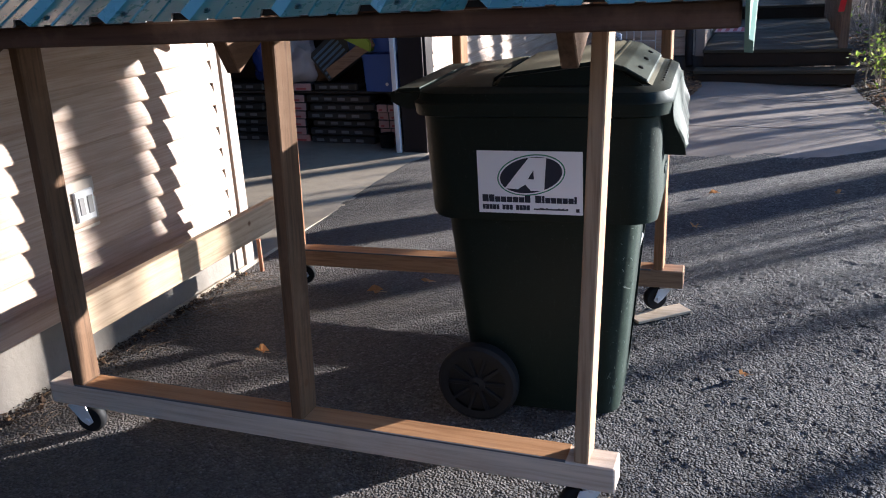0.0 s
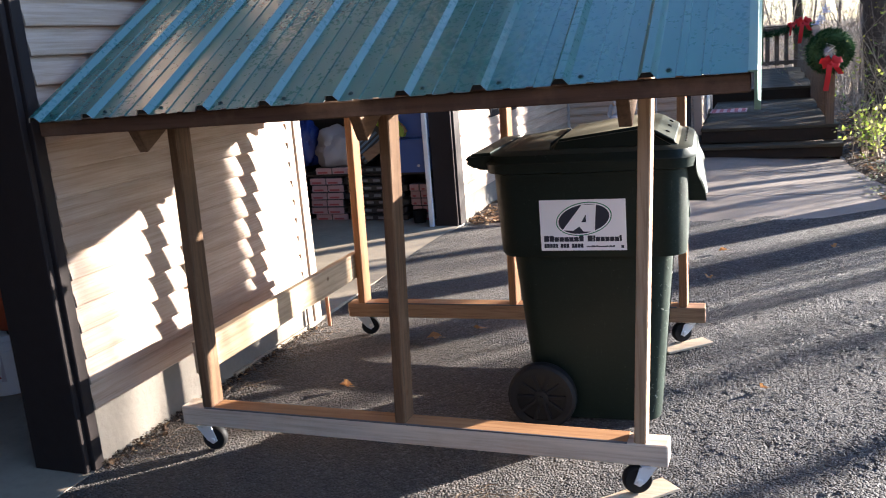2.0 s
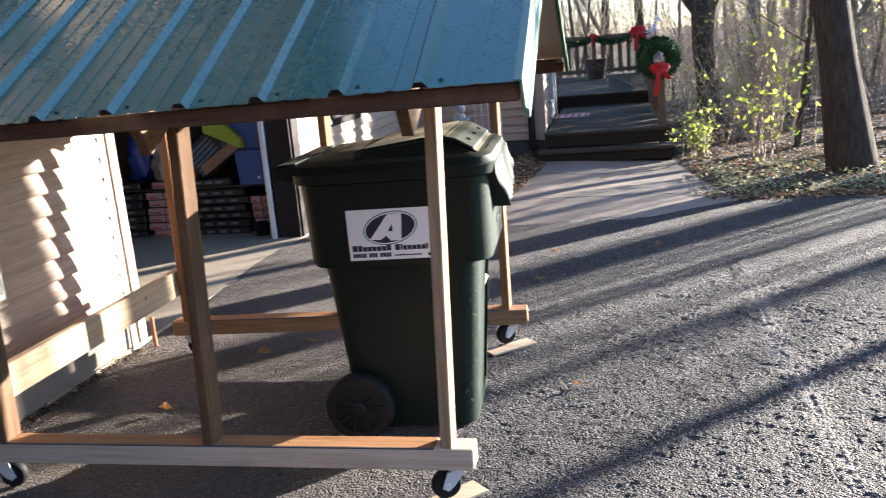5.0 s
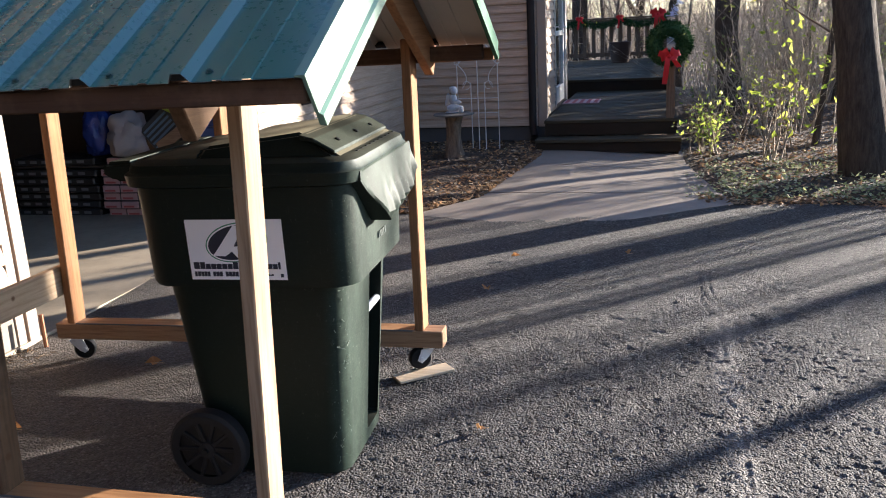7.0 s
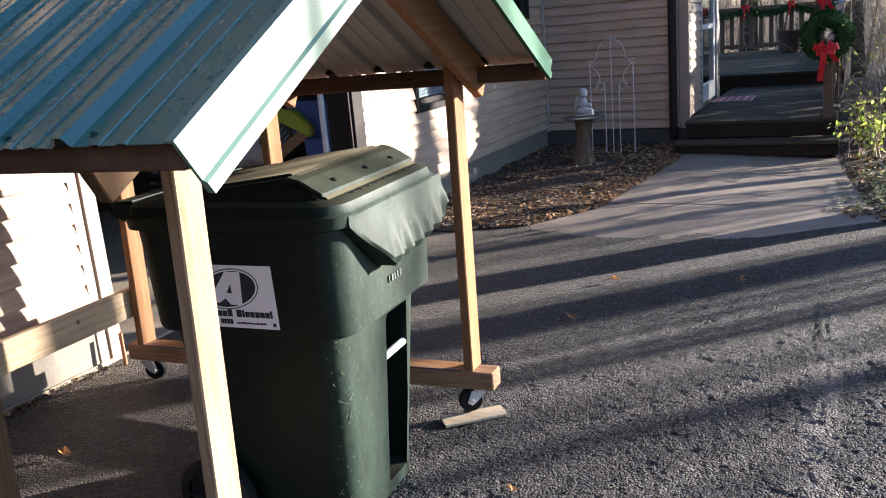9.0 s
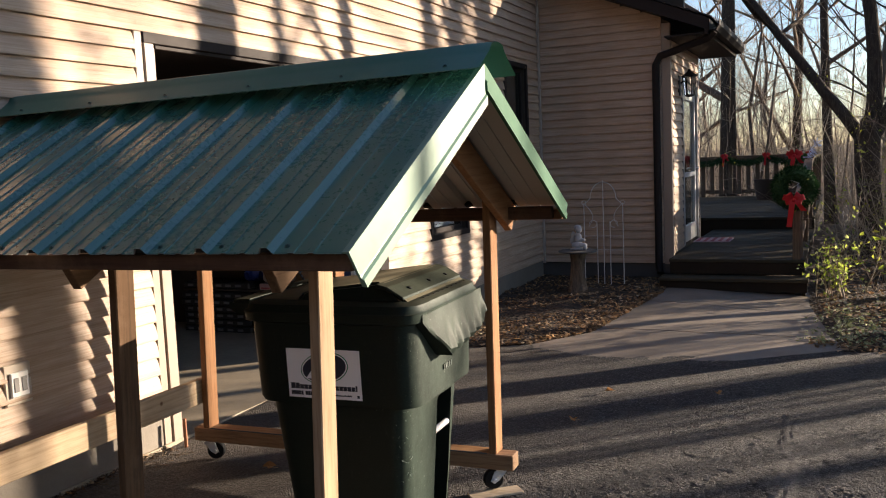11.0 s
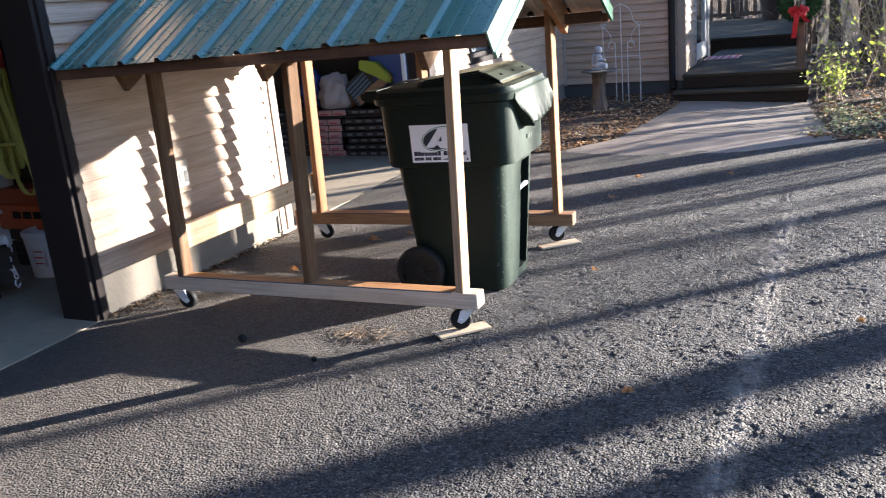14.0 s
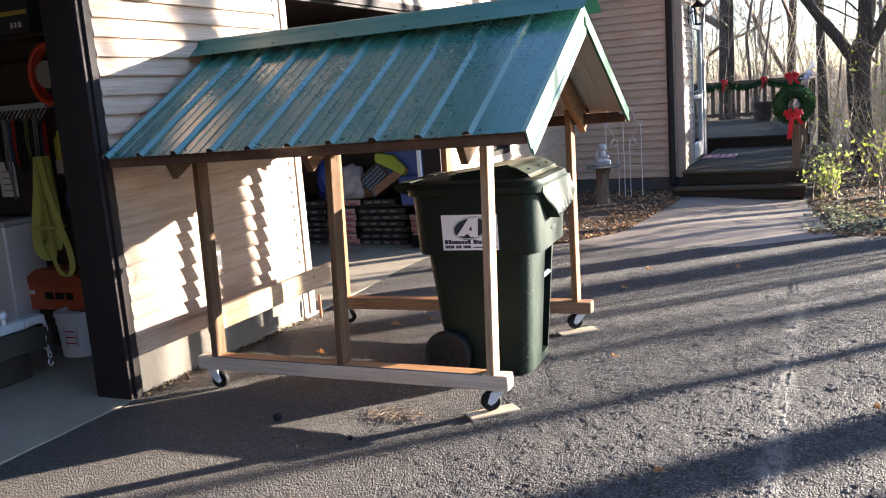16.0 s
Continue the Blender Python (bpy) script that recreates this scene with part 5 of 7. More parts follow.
for z, g in ((0.717, 0.008), (0.8, 0.012), (0.95, 0.018), (1.03, 0.022)):
    rings.append(cart_ring(z, 0.342 - g * 0.8, 1.025 + g * 0.6, 0.378 - g, 1.028 + g, 0.085))
b = loft(bm_new(), rings)
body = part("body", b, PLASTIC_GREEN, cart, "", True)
b = bm_new()
tube(b, [(0.945, 0.73, 0.505), (0.945, 0.9, 0.505)], 0.0135, 12)
part("lift_bar", b, WHITE, body, "pale bar across the front recess", True)

# lid: rim, raised panels, front apron, handle
lid = bm_new()
loft(lid, [rrect(0.335, 1.045, 0.355, 1.05, 1.022, 0.09, 6), rrect(0.305, 1.062, 0.335, 1.068, 1.03, 0.09, 6), rrect(0.3, 1.068, 0.332, 1.072, 1.065, 0.09, 6),
           rrect(0.31, 1.062, 0.342, 1.062, 1.072, 0.09, 6), rrect(0.315, 1.055, 0.352, 1.052, 1.094, 0.085, 6), rrect(0.34, 1.035, 0.375, 1.03, 1.106, 0.08, 6)])
lid_ob = part("lid", lid, PLASTIC_GREEN, cart, "dark green domed lid", True)


def panel(verts_lo, verts_hi):
    bb = bm_new()
    loft(bb, [[Vector(p) for p in verts_lo], [Vector(p) for p in verts_hi]])
    bmesh.ops.bevel(bb, geom=bb.edges[:], offset=0.012, segments=2, affect="EDGES")
    return bb


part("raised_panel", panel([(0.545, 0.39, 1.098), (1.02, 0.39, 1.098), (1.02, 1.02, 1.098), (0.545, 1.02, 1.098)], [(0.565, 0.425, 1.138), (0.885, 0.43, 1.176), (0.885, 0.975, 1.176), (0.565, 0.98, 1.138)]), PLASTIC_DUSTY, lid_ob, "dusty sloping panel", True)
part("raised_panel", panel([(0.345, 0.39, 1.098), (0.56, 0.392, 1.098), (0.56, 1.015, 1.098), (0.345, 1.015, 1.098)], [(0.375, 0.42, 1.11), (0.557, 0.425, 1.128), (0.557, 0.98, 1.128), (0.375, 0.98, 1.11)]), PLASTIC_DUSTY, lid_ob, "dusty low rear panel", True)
b = bm_new()
prism(b, [(0.885, 1.172), (0.93, 1.16), (0.995, 1.122), (0.995, 1.112), (0.93, 1.147), (0.885, 1.156)], lambda u, v, w: Vector((u, w, v)), 0.395, 1.005)
bmesh.ops.bevel(b, geom=b.edges[:], offset=0.003, segments=1, affect="EDGES")
part("front_lip", b, PLASTIC_GREEN, lid_ob)
for y in (0.52, 0.72, 0.9):
    b = bm_new()
    lathe(b, [(0.009, 0), (0.009, 0.004), (0.004, 0.006)], 8, Matrix.Translation((0.965, y, 1.14)) @ Matrix.Rotation(radians(25), 4, "Y"))
    part("rivet", b, BLACK, lid_ob)
SLOT = shape("slot", cbox(bm_new(), 1.026, 1.034, 0.0, 0.02, 1.098, 1.1085, 0.002), BLACK)
for k in range(10):
    stamp("slot", SLOT, lid_ob, Matrix.Translation((0, 0.5 + k * 0.05, 0)))
# the apron flares out and hangs lower towards the middle
b = bm_new()
N, K = 57, 9
front, back = [], []
for i in range(N):
    u = i / (N - 1)
    y = 0.40 + 0.655 * u
    drop = 0.03 + 0.165 * min(1.0, u / 0.3) - 0.03 * sm(0.3, 1.0, u) * u
    if u > 0.97:
        drop -= 0.05
    fr, bk = [], []
    for j in range(K):
        v = j / (K - 1)
        rid = 0.009 * math.cos(u * 2 * math.pi * 8) * sm(0.3, 0.75, v) * sm(0.25, 0.4, u)
        x = 1.066 + 0.045 * v ** 1.3 * sm(0.0, 0.3, u) * (1 - 0.5 * u) + rid - 0.02 * sm(0.9, 1.0, v) * sm(0, 0.3, u)
        z = 1.06 - drop * v
        fr.append(b.verts.new((x, y, z)))
        bk.append(b.verts.new((x - 0.007, y, z)))
    front.append(fr)
    back.append(bk)
for i in range(N - 1):
    for j in range(K - 1):
        b.faces.new((front[i][j], front[i + 1][j], front[i + 1][j + 1], front[i][j + 1]))
        b.faces.new((back[i][j + 1], back[i + 1][j + 1], back[i + 1][j], back[i][j]))
    b.faces.new((front[i][-1], front[i + 1][-1], back[i + 1][-1], back[i][-1]))
    b.faces.new((front[i + 1][0], front[i][0], back[i][0], back[i + 1][0]))
for col_f, col_b in ((front[0], back[0]), (front[-1], back[-1])):
    for j in range(K - 1):
        b.faces.new((col_f[j], col_f[j + 1], col_b[j + 1], col_b[j]))
bmesh.ops.recalc_face_normals(b, faces=b.faces[:])
part("apron", b, PLASTIC_MATT, lid_ob, "flared front flap of the lid", True)
# its slanting near edge folds back towards the body
b = bm_new()
edge_f = [Vector((1.064 + 0.036 * sm(0, 0.3, u), 0.40 + 0.655 * u, 1.06 - 0.03 - 0.165 * u / 0.3)) for u in (0.0, 0.075, 0.15, 0.225, 0.3)]
edge_b = [Vector((1.036, p.y - 0.012, p.z + 0.004)) for p in edge_f]
outer = [b.verts.new(p) for p in edge_f]
inner = [b.verts.new(p) for p in edge_b]
outer2 = [b.verts.new(p + Vector((0, 0.006, 0.002))) for p in edge_f]
inner2 = [b.verts.new(p + Vector((0, 0.006, 0.002))) for p in edge_b]
for i in range(4):
    b.faces.new((outer[i], outer[i + 1], inner[i + 1], inner[i]))
    b.faces.new((inner2[i], inner2[i + 1], outer2[i + 1], outer2[i]))
    b.faces.new((inner[i], inner[i + 1], inner2[i + 1], inner2[i]))
bmesh.ops.recalc_face_normals(b, faces=b.faces[:])
part("apron_return", b, PLASTIC_MATT, lid_ob)
b = bm_new()
prism(b, [(0.21, 1.07), (0.235, 1.1), (0.33, 1.105), (0.33, 1.035), (0.26, 1.04)], lambda u, v, w: Vector((u, w, v)), 0.40, 1.0)
bmesh.ops.bevel(b, geom=b.edges[:], offset=0.012, segments=2, affect="EDGES")
part("handle", b, PLASTIC_GREEN, body, "", True)
# wheels with spoked hubs
for y in (0.375, 0.985):
    m = pose(0.468, y + 0.03, 0.128, 90, 0, 0)
    b = bm_new()
    lathe(b, [(0.098, -0.028), (0.124, -0.03), (0.135, -0.02), (0.138, 0), (0.135, 0.02), (0.124, 0.03), (0.098, 0.028)], 40, m, False)
    wheel = part("wheel", b, RUBBER, cart, "black spoked plastic wheel", True)
    b = bm_new()
    lathe(b, [(0.1, -0.012), (0.1, 0.012)], 36, m)
    part("disc", b, BLACK, wheel)
    for k in range(20):
        a = 2 * math.pi * k / 10
        s_ = 1 if k < 10 else -1
        b = bm_new()
        bar(b, m @ Vector((0.02 * math.cos(a), 0.02 * math.sin(a), 0.016 * s_)), m @ Vector((0.102 * math.cos(a), 0.102 * math.sin(a), 0.016 * s_)), 0.014, 0.014, 0.002, (0, 1, 0))
        part("spoke", b, RUBBER, wheel)
    b = bm_new()
    lathe(b, [(0.012, -0.034), (0.028, -0.03), (0.03, 0.0), (0.028, 0.03), (0.012, 0.034)], 18, m)
    part("hub", b, RUBBER, wheel)
b = bm_new()
tube(b, [(0.468, 0.36, 0.128), (0.468, 1.05, 0.128)], 0.011, 10)
part("axle", b, BLACK, cart)
# thin vertical rib added to stand in for the highlight down the hinge-side corner
b = bm_new()
tube(b, [(0.345, 0.402, 1.015), (0.352, 0.412, 0.74)], 0.005, 8)
part("corner_rib", b, PLASTIC_GREEN, body)
# long pale scratches
rs = random.Random(5)
SCUFF = plain("scuffed_plastic", (0.15, 0.19, 0.165), 0.6)


def scratch(x, y, z, dx, dy, dz, w):
    a, c = Vector((x, y, z)), Vector((x + dx, y + dy, z + dz))
    part("scuff", bar(bm_new(), a, c, w, 0.0012, 0.0003, (1, -0.6, 0)), SCUFF, body)



scratch(0.898, 0.452, 0.462, 0.03, 0.014, -0.022, 0.006)
scratch(0.905, 0.455, 0.452, 0.016, 0.005, -0.012, 0.009)
for k in range(36):
    # points round the front corner, which is rounded with a radius of 0.075
    z, a = rs.uniform(0.04, 0.69), radians(rs.uniform(-62, -2))
    f = z / 0.72
    cx_, cy_ = 0.918 + 0.06 * f - 0.075, 0.485 - 0.085 * f + 0.075
    t = rs.uniform(-0.12, 0.12)
    L_ = rs.uniform(0.003, 0.012) if k % 5 else rs.uniform(0.015, 0.04)
    p0 = Vector((cx_ + 0.0757 * math.cos(a), cy_ + 0.0757 * math.sin(a), z))
    tan = Vector((-math.sin(a), math.cos(a), 0)) * rs.gauss(0, 0.5) + Vector((0.0, 0, rs.gauss(0, 1)))
    d_ = tan.normalized() * L_
    part("scuff", bar(bm_new(), p0, p0 + d_, rs.uniform(0.0008, 0.002), 0.0012, 0.0003, (math.cos(a), math.sin(a), 0)), SCUFF, body)

# white sticker with a dark oval mark and bars of print
sticker = bm_new()
LX0, LX1, LZ0, LZ1 = 0.487, 0.803, 0.731, 0.925
M_ST = Matrix.Translation((0.662, 0.3625, 0.828)) @ Matrix.Rotation(radians(2.3), 4, "X")
cbox(sticker, LX0 - 0.645, LX1 - 0.645, -0.0015, 0.0, LZ0 - 0.828, LZ1 - 0.828, 0.0004, M_ST)
st = part("sticker", sticker, LABEL, body, "white sticker with a dark oval mark and printed bars")


def flat(poly, y=-0.002, t=0.0006):
    bb = bm_new()
    prism(bb, poly, lambda u, v, w: M_ST @ Vector((u, w, v)), y - t, y)
    return bb


ell = lambda a, c, ox, oz, tilt, n=40: [(ox + a * math.cos(k * 6.2832 / n) * math.cos(tilt) - c * math.sin(k * 6.2832 / n) * math.sin(tilt), oz + a * math.cos(k * 6.2832 / n) * math.sin(tilt) + c * math.sin(k * 6.2832 / n) * math.cos(tilt)) for k in range(n)]
OX, OZ, TL = 0.005, 0.024, 0.2
part("oval_ring", flat(ell(0.104, 0.062, OX, OZ, TL), -0.0016), LABEL_GREEN, st)
part("oval_gap", flat(ell(0.1, 0.0585, OX, OZ, TL), -0.0022), LABEL, st)
part("oval", flat(ell(0.095, 0.054, OX, OZ, TL), -0.0028), NAVY, st)
part("mark", flat([(-0.075, -0.018), (0.0, 0.078), (0.052, 0.078), (0.044, -0.024), (0.004, -0.024), (-0.012, -0.005), (-0.035, -0.02)], -0.0034), LABEL, st)
part("mark_hole", flat([(-0.004, 0.012), (0.013, 0.04), (0.014, 0.012)], -0.004), NAVY, st)
def print_row(x, widths, z, low, tall, step):
    """A row of letter-sized bars; capitals in widths stand taller."""
    for k, (w, up) in enumerate(widths):
        if w:
            part("print_bar", flat([(x, z), (x + w, z), (x + w, z + (tall if up else low)), (x, z + (tall if up else low))], -0.0016), NAVY, st)
        x += (w or step) + step * 0.16


rl = random.Random(12)
print_row(-0.146, [(0.019, 1)] + [(0.0165, k in (0, 6)) for k in range(7)] + [(0, 0)] + [(0.0185, 1)] + [(0.0075 if k in (0, 6) else 0.0155, k in (0, 6)) for k in range(7)], -0.062, 0.017, 0.0225, 0.0115)
print_row(-0.146, [(0.0085 if k in (0, 4) else 0.0098, 1) if k not in (5, 9) else (0, 0) for k in range(14)], -0.086, 0.014, 0.0155, 0.0075)
print_row(0.012, [(0.0055, rl.random() < 0.3) for k in range(17)], -0.084, 0.0045, 0.0065, 0.0035)
part("print_bar", flat([(0.138, -0.088), (0.148, -0.088), (0.148, -0.077), (0.138, -0.077)], -0.0016), NAVY, st)
for k, w in enumerate((0.006, 0.014, 0.01, 0.012, 0.014)):
    y = 0.66 + k * 0.019
    part("print_bar", cbox(bm_new(), 1.0335, 1.0375, y, y + w, 0.79, 0.812, 0.0005), plain("worn_print", (0.06, 0.08, 0.07), 0.6) if "worn_print" not in bpy.data.materials else bpy.data.materials["worn_print"], body)


# ---- leaves, branches and trees ----
def leaf_quad(bm, p, size, rng, flat_=0.0, long=1.0):
    """One leaf: two small folded faces."""
    d = Vector((rng.gauss(0, 1), rng.gauss(0, 1), rng.gauss(0, 1) * (1 - flat_)))
    if d.length < 1e-3:
        d = Vector((1, 0, 0))
    d.normalize()
    s = d.cross(Vector((rng.gauss(0, 0.4), rng.gauss(0, 0.4), 1))).normalized()
    n = d.cross(s) * size * 0.18
    a, c = bm.verts.new(p - d * size * long * 0.5), bm.verts.new(p + d * size * long * 0.5)
    l, r = bm.verts.new(p - s * size * 0.32 + n), bm.verts.new(p + s * size * 0.32 + n)
    bm.faces.new((a, l, c))
    bm.faces.new((a, c, r))


class Growth:
    """Collects tubes as raw lists: quicker than a bmesh for many branches."""

    def __init__(self):
        self.v, self.f, self.tips = [], [], []

    def tube(self, pts, radii, n):
        base = len(self.v)
        for i, p in enumerate(pts):
            d = (pts[min(i + 1, len(pts) - 1)] - pts[max(i - 1, 0)])
            d = d.normalized() if d.length > 1e-6 else Vector((0, 0, 1))
            u = d.orthogonal().normalized() if abs(d.z) < 0.9 else (Vector((1, 0, 0)) - d * d.x).normalized()
            w = d.cross(u)
            for k in range(n):
                a = 2 * math.pi * k / n
                q = p + (u * math.cos(a) + w * math.sin(a)) * radii[i]
                self.v.append((q.x, q.y, q.z))
        for i in range(len(pts) - 1):
            for k in range(n):
                a, b = base + i * n + k, base + i * n + (k + 1) % n
                self.f.append((a, b, b + n, a + n))

    def branch(self, p, d, length, r, depth, rng, wander=0.2, lift=0.05, forks=(3, 5), sides=7):
        segs = max(3, min(9, int(length / 0.45)))
        pts, rad = [p.copy()], [r]
        q, dd = p.copy(), d.normalized()
        for i in range(segs):
            dd = (dd + Vector((rng.gauss(0, wander), rng.gauss(0, wander), rng.gauss(0, wander * 0.7) + lift)) * 0.5).normalized()
            q = q + dd * length / segs
            pts.append(q.copy())
            rad.append(r * (1 - 0.78 * (i + 1) / segs))
        self.tube(pts, rad, max(3, sides))
        if depth <= 0:
            self.tips.append(q)
            return
        for k in range(rng.randint(*forks)):
            t = rng.uniform(0.3, 0.98)
            i = min(len(pts) - 2, int(t * segs))
            base = pts[i].lerp(pts[i + 1], t * segs - i)
            out = Vector((rng.gauss(0, 1), rng.gauss(0, 1), rng.gauss(0.25, 0.6))).normalized()
            nd = (dd * 0.6 + out * 0.9).normalized()
            self.branch(base, nd, length * rng.uniform(0.42, 0.68), rad[i] * rng.uniform(0.4, 0.62), depth - 1, rng, wander * 1.1, lift, forks, sides - 2)

    def object(self, name, mat):
        me = bpy.data.meshes.new(name)
        me.from_pydata(self.v, [], self.f)
        me.materials.append(mat)
        me.polygons.foreach_set("use_smooth", [True] * len(me.polygons))
        return new(name, me)


def tree(x, y, d, h, seed, lean=(0, 0), label="bare grey-brown tree with spreading twigs", limbs=7, first=0.35, depth=3, mat=None, leaves=None):
    rng = random.Random(seed)
    z = land(x, y).z - 0.05
    t = thing("tree", label, "tree", (x, y, z))
    g = Growth()
    n = 12
    pts, rad = [], []
    wob = [rng.uniform(-0.3, 0.3) for _ in range(4)]
    for i in range(n + 1):
        f = i / n
        pts.append(Vector((lean[0] * f * h + 0.12 * wob[0] * math.sin(f * 5 + wob[1]) * h * 0.1, lean[1] * f * h + 0.12 * wob[2] * math.sin(f * 4 + wob[3]) * h * 0.1, f * h)))
        rad.append(d / 2 * (1.35 - 0.35 * min(1, f * 12)) * (1 - 0.72 * f))
    g.tube(pts, rad, 12)
    br = Growth()
    for k in range(limbs):
        f = first + (0.97 - first) * (k + rng.random() * 0.7) / limbs
        i = min(n - 1, int(f * n))
        p = pts[i].lerp(pts[i + 1], f * n - i)
        a = rng.uniform(0, 6.283)
        dr = Vector((math.cos(a), math.sin(a), rng.uniform(0.35, 1.0)))
        br.branch(p, dr, h * rng.uniform(0.28, 0.48) * (1.1 - 0.5 * f), rad[i] * rng.uniform(0.42, 0.65), depth, rng)
    o = g.object("trunk", mat or BARK)
    o.parent = t
    o = br.object("crown", TWIG)
    o.parent = t
    if leaves:
        lm, count, size = leaves
        lb = bm_new()
        for _ in range(count):
            p = rng.choice(br.tips) + Vector((rng.gauss(0, 0.15), rng.gauss(0, 0.15), rng.gauss(0, 0.15)))
            leaf_quad(lb, p, size * rng.uniform(0.7, 1.3), rng)
        part("leaves", lb, lm, t)
    return t


def shrub(x, y, h, spread, stems, seed, leaf, count, size, label, bias=(0, 0), along=False):
    rng = random.Random(seed)
    z = land(x, y).z - 0.02
    t = thing("shrub", label, "shrub", (x, y, z))
    g = Growth()
    for k in range(stems):
        a = rng.uniform(0, 6.283)
        dr = Vector((math.cos(a) * spread + bias[0], math.sin(a) * spread + bias[1], 1.0))
        g.branch(Vector((rng.gauss(0, 0.08), rng.gauss(0, 0.08), 0)), dr, h * rng.uniform(0.6, 1.05), 0.009 + 0.005 * rng.random(), 2, rng, 0.22, 0.1, (3, 5), 5)
    o = g.object("stem_tangle", STALK)
    o.parent = t
    lb = bm_new()
    for _ in range(count):
        p = Vector(rng.choice(g.v)) if along else rng.choice(g.tips)
        p = p + Vector((rng.gauss(0, 0.06), rng.gauss(0, 0.06), rng.gauss(-0.03, 0.06))) * (0.6 if along else 1)
        p.z = max(0.03, p.z)
        leaf_quad(lb, p, size * rng.uniform(0.6, 1.3), rng)
    part("leaves", lb, leaf, t)
    return t


# trees in view
tree(3.67, 6.25, 0.37, 13, 11, (-0.14, 0.0), "stout rough-barked tree at the edge of the drive", 8, 0.4, 3)
tree(-0.35, 22, 0.46, 15, 12, (0.01, 0), "tall dark tree behind the deck", 11, 0.22, 3)
tree(2.2, 24, 0.3, 14, 14, (-0.03, 0), limbs=9, first=0.2)
tree(4.6, 13.5, 0.16, 9, 15, (0.10, 0.02), "slender leaning tree in the woods", 7, 0.25, 2)
tree(5.58, 10.38, 0.2, 10, 16, (0.04, 0), "slender grey tree in the woods", 7, 0.3, 3, BARK_GREY)
tree(4.4, 17.5, 0.28, 13, 17, (-0.02, 0), limbs=8, first=0.2, mat=BARK_GREY)
tree(7.2, 14.0, 0.3, 13, 18, (0.02, 0), limbs=8, first=0.25)
tree(6.3, 20.0, 0.26, 13, 19, (0.0, 0), limbs=8, first=0.2, mat=BARK_GREY)
tree(0.9, 30, 0.36, 15, 20, (0.03, 0), limbs=9, first=0.15)
tree(-2.6, 27, 0.34, 15, 22, (0.02, 0), limbs=9, first=0.15)
tree(3.55, 8.42, 0.07, 5, 23, (0.09, 0.02), "thin leaning sapling with yellow leaves", 6, 0.2, 2, leaves=(LEAF_LIME, 60, 0.08))
# the stout tree by the deck, parting low into three limbs
rf = random.Random(13)
fork_at = Vector((2.84, 11.75, land(2.84, 11.75).z - 0.05))
forked = thing("tree", "dark tree forking low into stout limbs beside the deck", "tree", fork_at)
g = Growth()
g.tube([Vector(p) for p in ((0.03, 0, 0), (0.02, 0, 0.3), (-0.02, 0.02, 0.8), (-0.07, 0.02, 1.3), (-0.06, 0.0, 1.75), (-0.02, 0.0, 2.05))], [0.24, 0.185, 0.165, 0.165, 0.18, 0.12], 14)
o = g.object("trunk", BARK)
o.parent = forked
for way, r, reach in (((-0.62, 0.05, 1.0), 0.1, 5.0), ((0.02, 0.25, 1.0), 0.125, 6.0), ((0.5, -0.05, 1.0), 0.095, 5.0)):
    g = Growth()
    g.branch(Vector((-0.05, 0, 1.62)), Vector(way), reach, r, 3, rf, 0.16, 0.06, (4, 6), 9)
    o = g.object("limb", BARK)
    o.parent = forked
# trees beyond the drive on the sunny side; their trunks and twigs cast the stripes on the drive and house
SA = radians(SUN_AZ)
for u, s, d, h, seed, limbs in ((15.5, -0.835, 0.15, 12, 31, 5), (17, -1.72, 0.42, 15, 32, 9), (14, -2.27, 0.3, 13, 33, 7), (16, 1.41, 0.46, 15, 34, 10), (20, 0.6, 0.13, 15, 36, 10),
                                (15, 2.85, 0.2, 11, 37, 7), (18, 4.62, 0.36, 13, 38, 8), (22, -3.0, 0.4, 14, 39, 8), (20, -4.4, 0.3, 13, 40, 8), (24, 5.6, 0.4, 14, 41, 8), (16, -6.2, 0.3, 12, 42, 8)):
    tree(u * math.cos(SA) - s * math.sin(SA), u * math.sin(SA) + s * math.cos(SA), d, h, seed, (0.0236, -0.0272) if s == 1.41 else (0, 0), "bare tree beyond the sunny side of the drive", limbs, {1.41: 0.36, 0.6: 0.45}.get(s, 0.58 if s < 2.5 else 0.4), 3)

# slim trees added out of view so their high twigs dapple the upper garage wall, and trunks added to shade the entry
# wall
for u, s, d, h, seed in ((14, 0.9, 0.05, 10.5, 45), (16, 0.62, 0.045, 11, 46), (15, 1.25, 0.05, 10.5, 47), (17, 0.3, 0.05, 11.5, 48)):
    tree(u * math.cos(SA) - s * math.sin(SA), u * math.sin(SA) + s * math.cos(SA), d, h, seed, (0, 0), "slim bare tree added out of view to dapple the garage wall", 15, 0.5, 3)
for u, s, seed in ((14, 0.75, 49), (15.5, 0.2, 50), (13, 1.3, 43), (16, 1.02, 44), (14.6, 1.6, 51)):
    tree(u * math.cos(SA) - s * math.sin(SA), u * math.sin(SA) + s * math.cos(SA), 0.06, 7.4, seed, (0, 0), "slim dry-leaved tree added out of view to dapple the garage wall", 18, 0.64, 3, leaves=(LEAF_DRY, 2400, 0.13))
for x, c, d, seed in ((8.5, 8.45, 0.32, 61), (11.5, 8.95, 0.36, 62), (9.6, 9.5, 0.34, 63), (13, 10.0, 0.36, 64), (10.8, 10.4, 0.3, 65)):
    tree(x, 0.869 * x + c, d, 12, seed, (0, 0), "bare trunk added in the woods to shade the entry wall", 8, 0.25, 3, BARK_GREY)

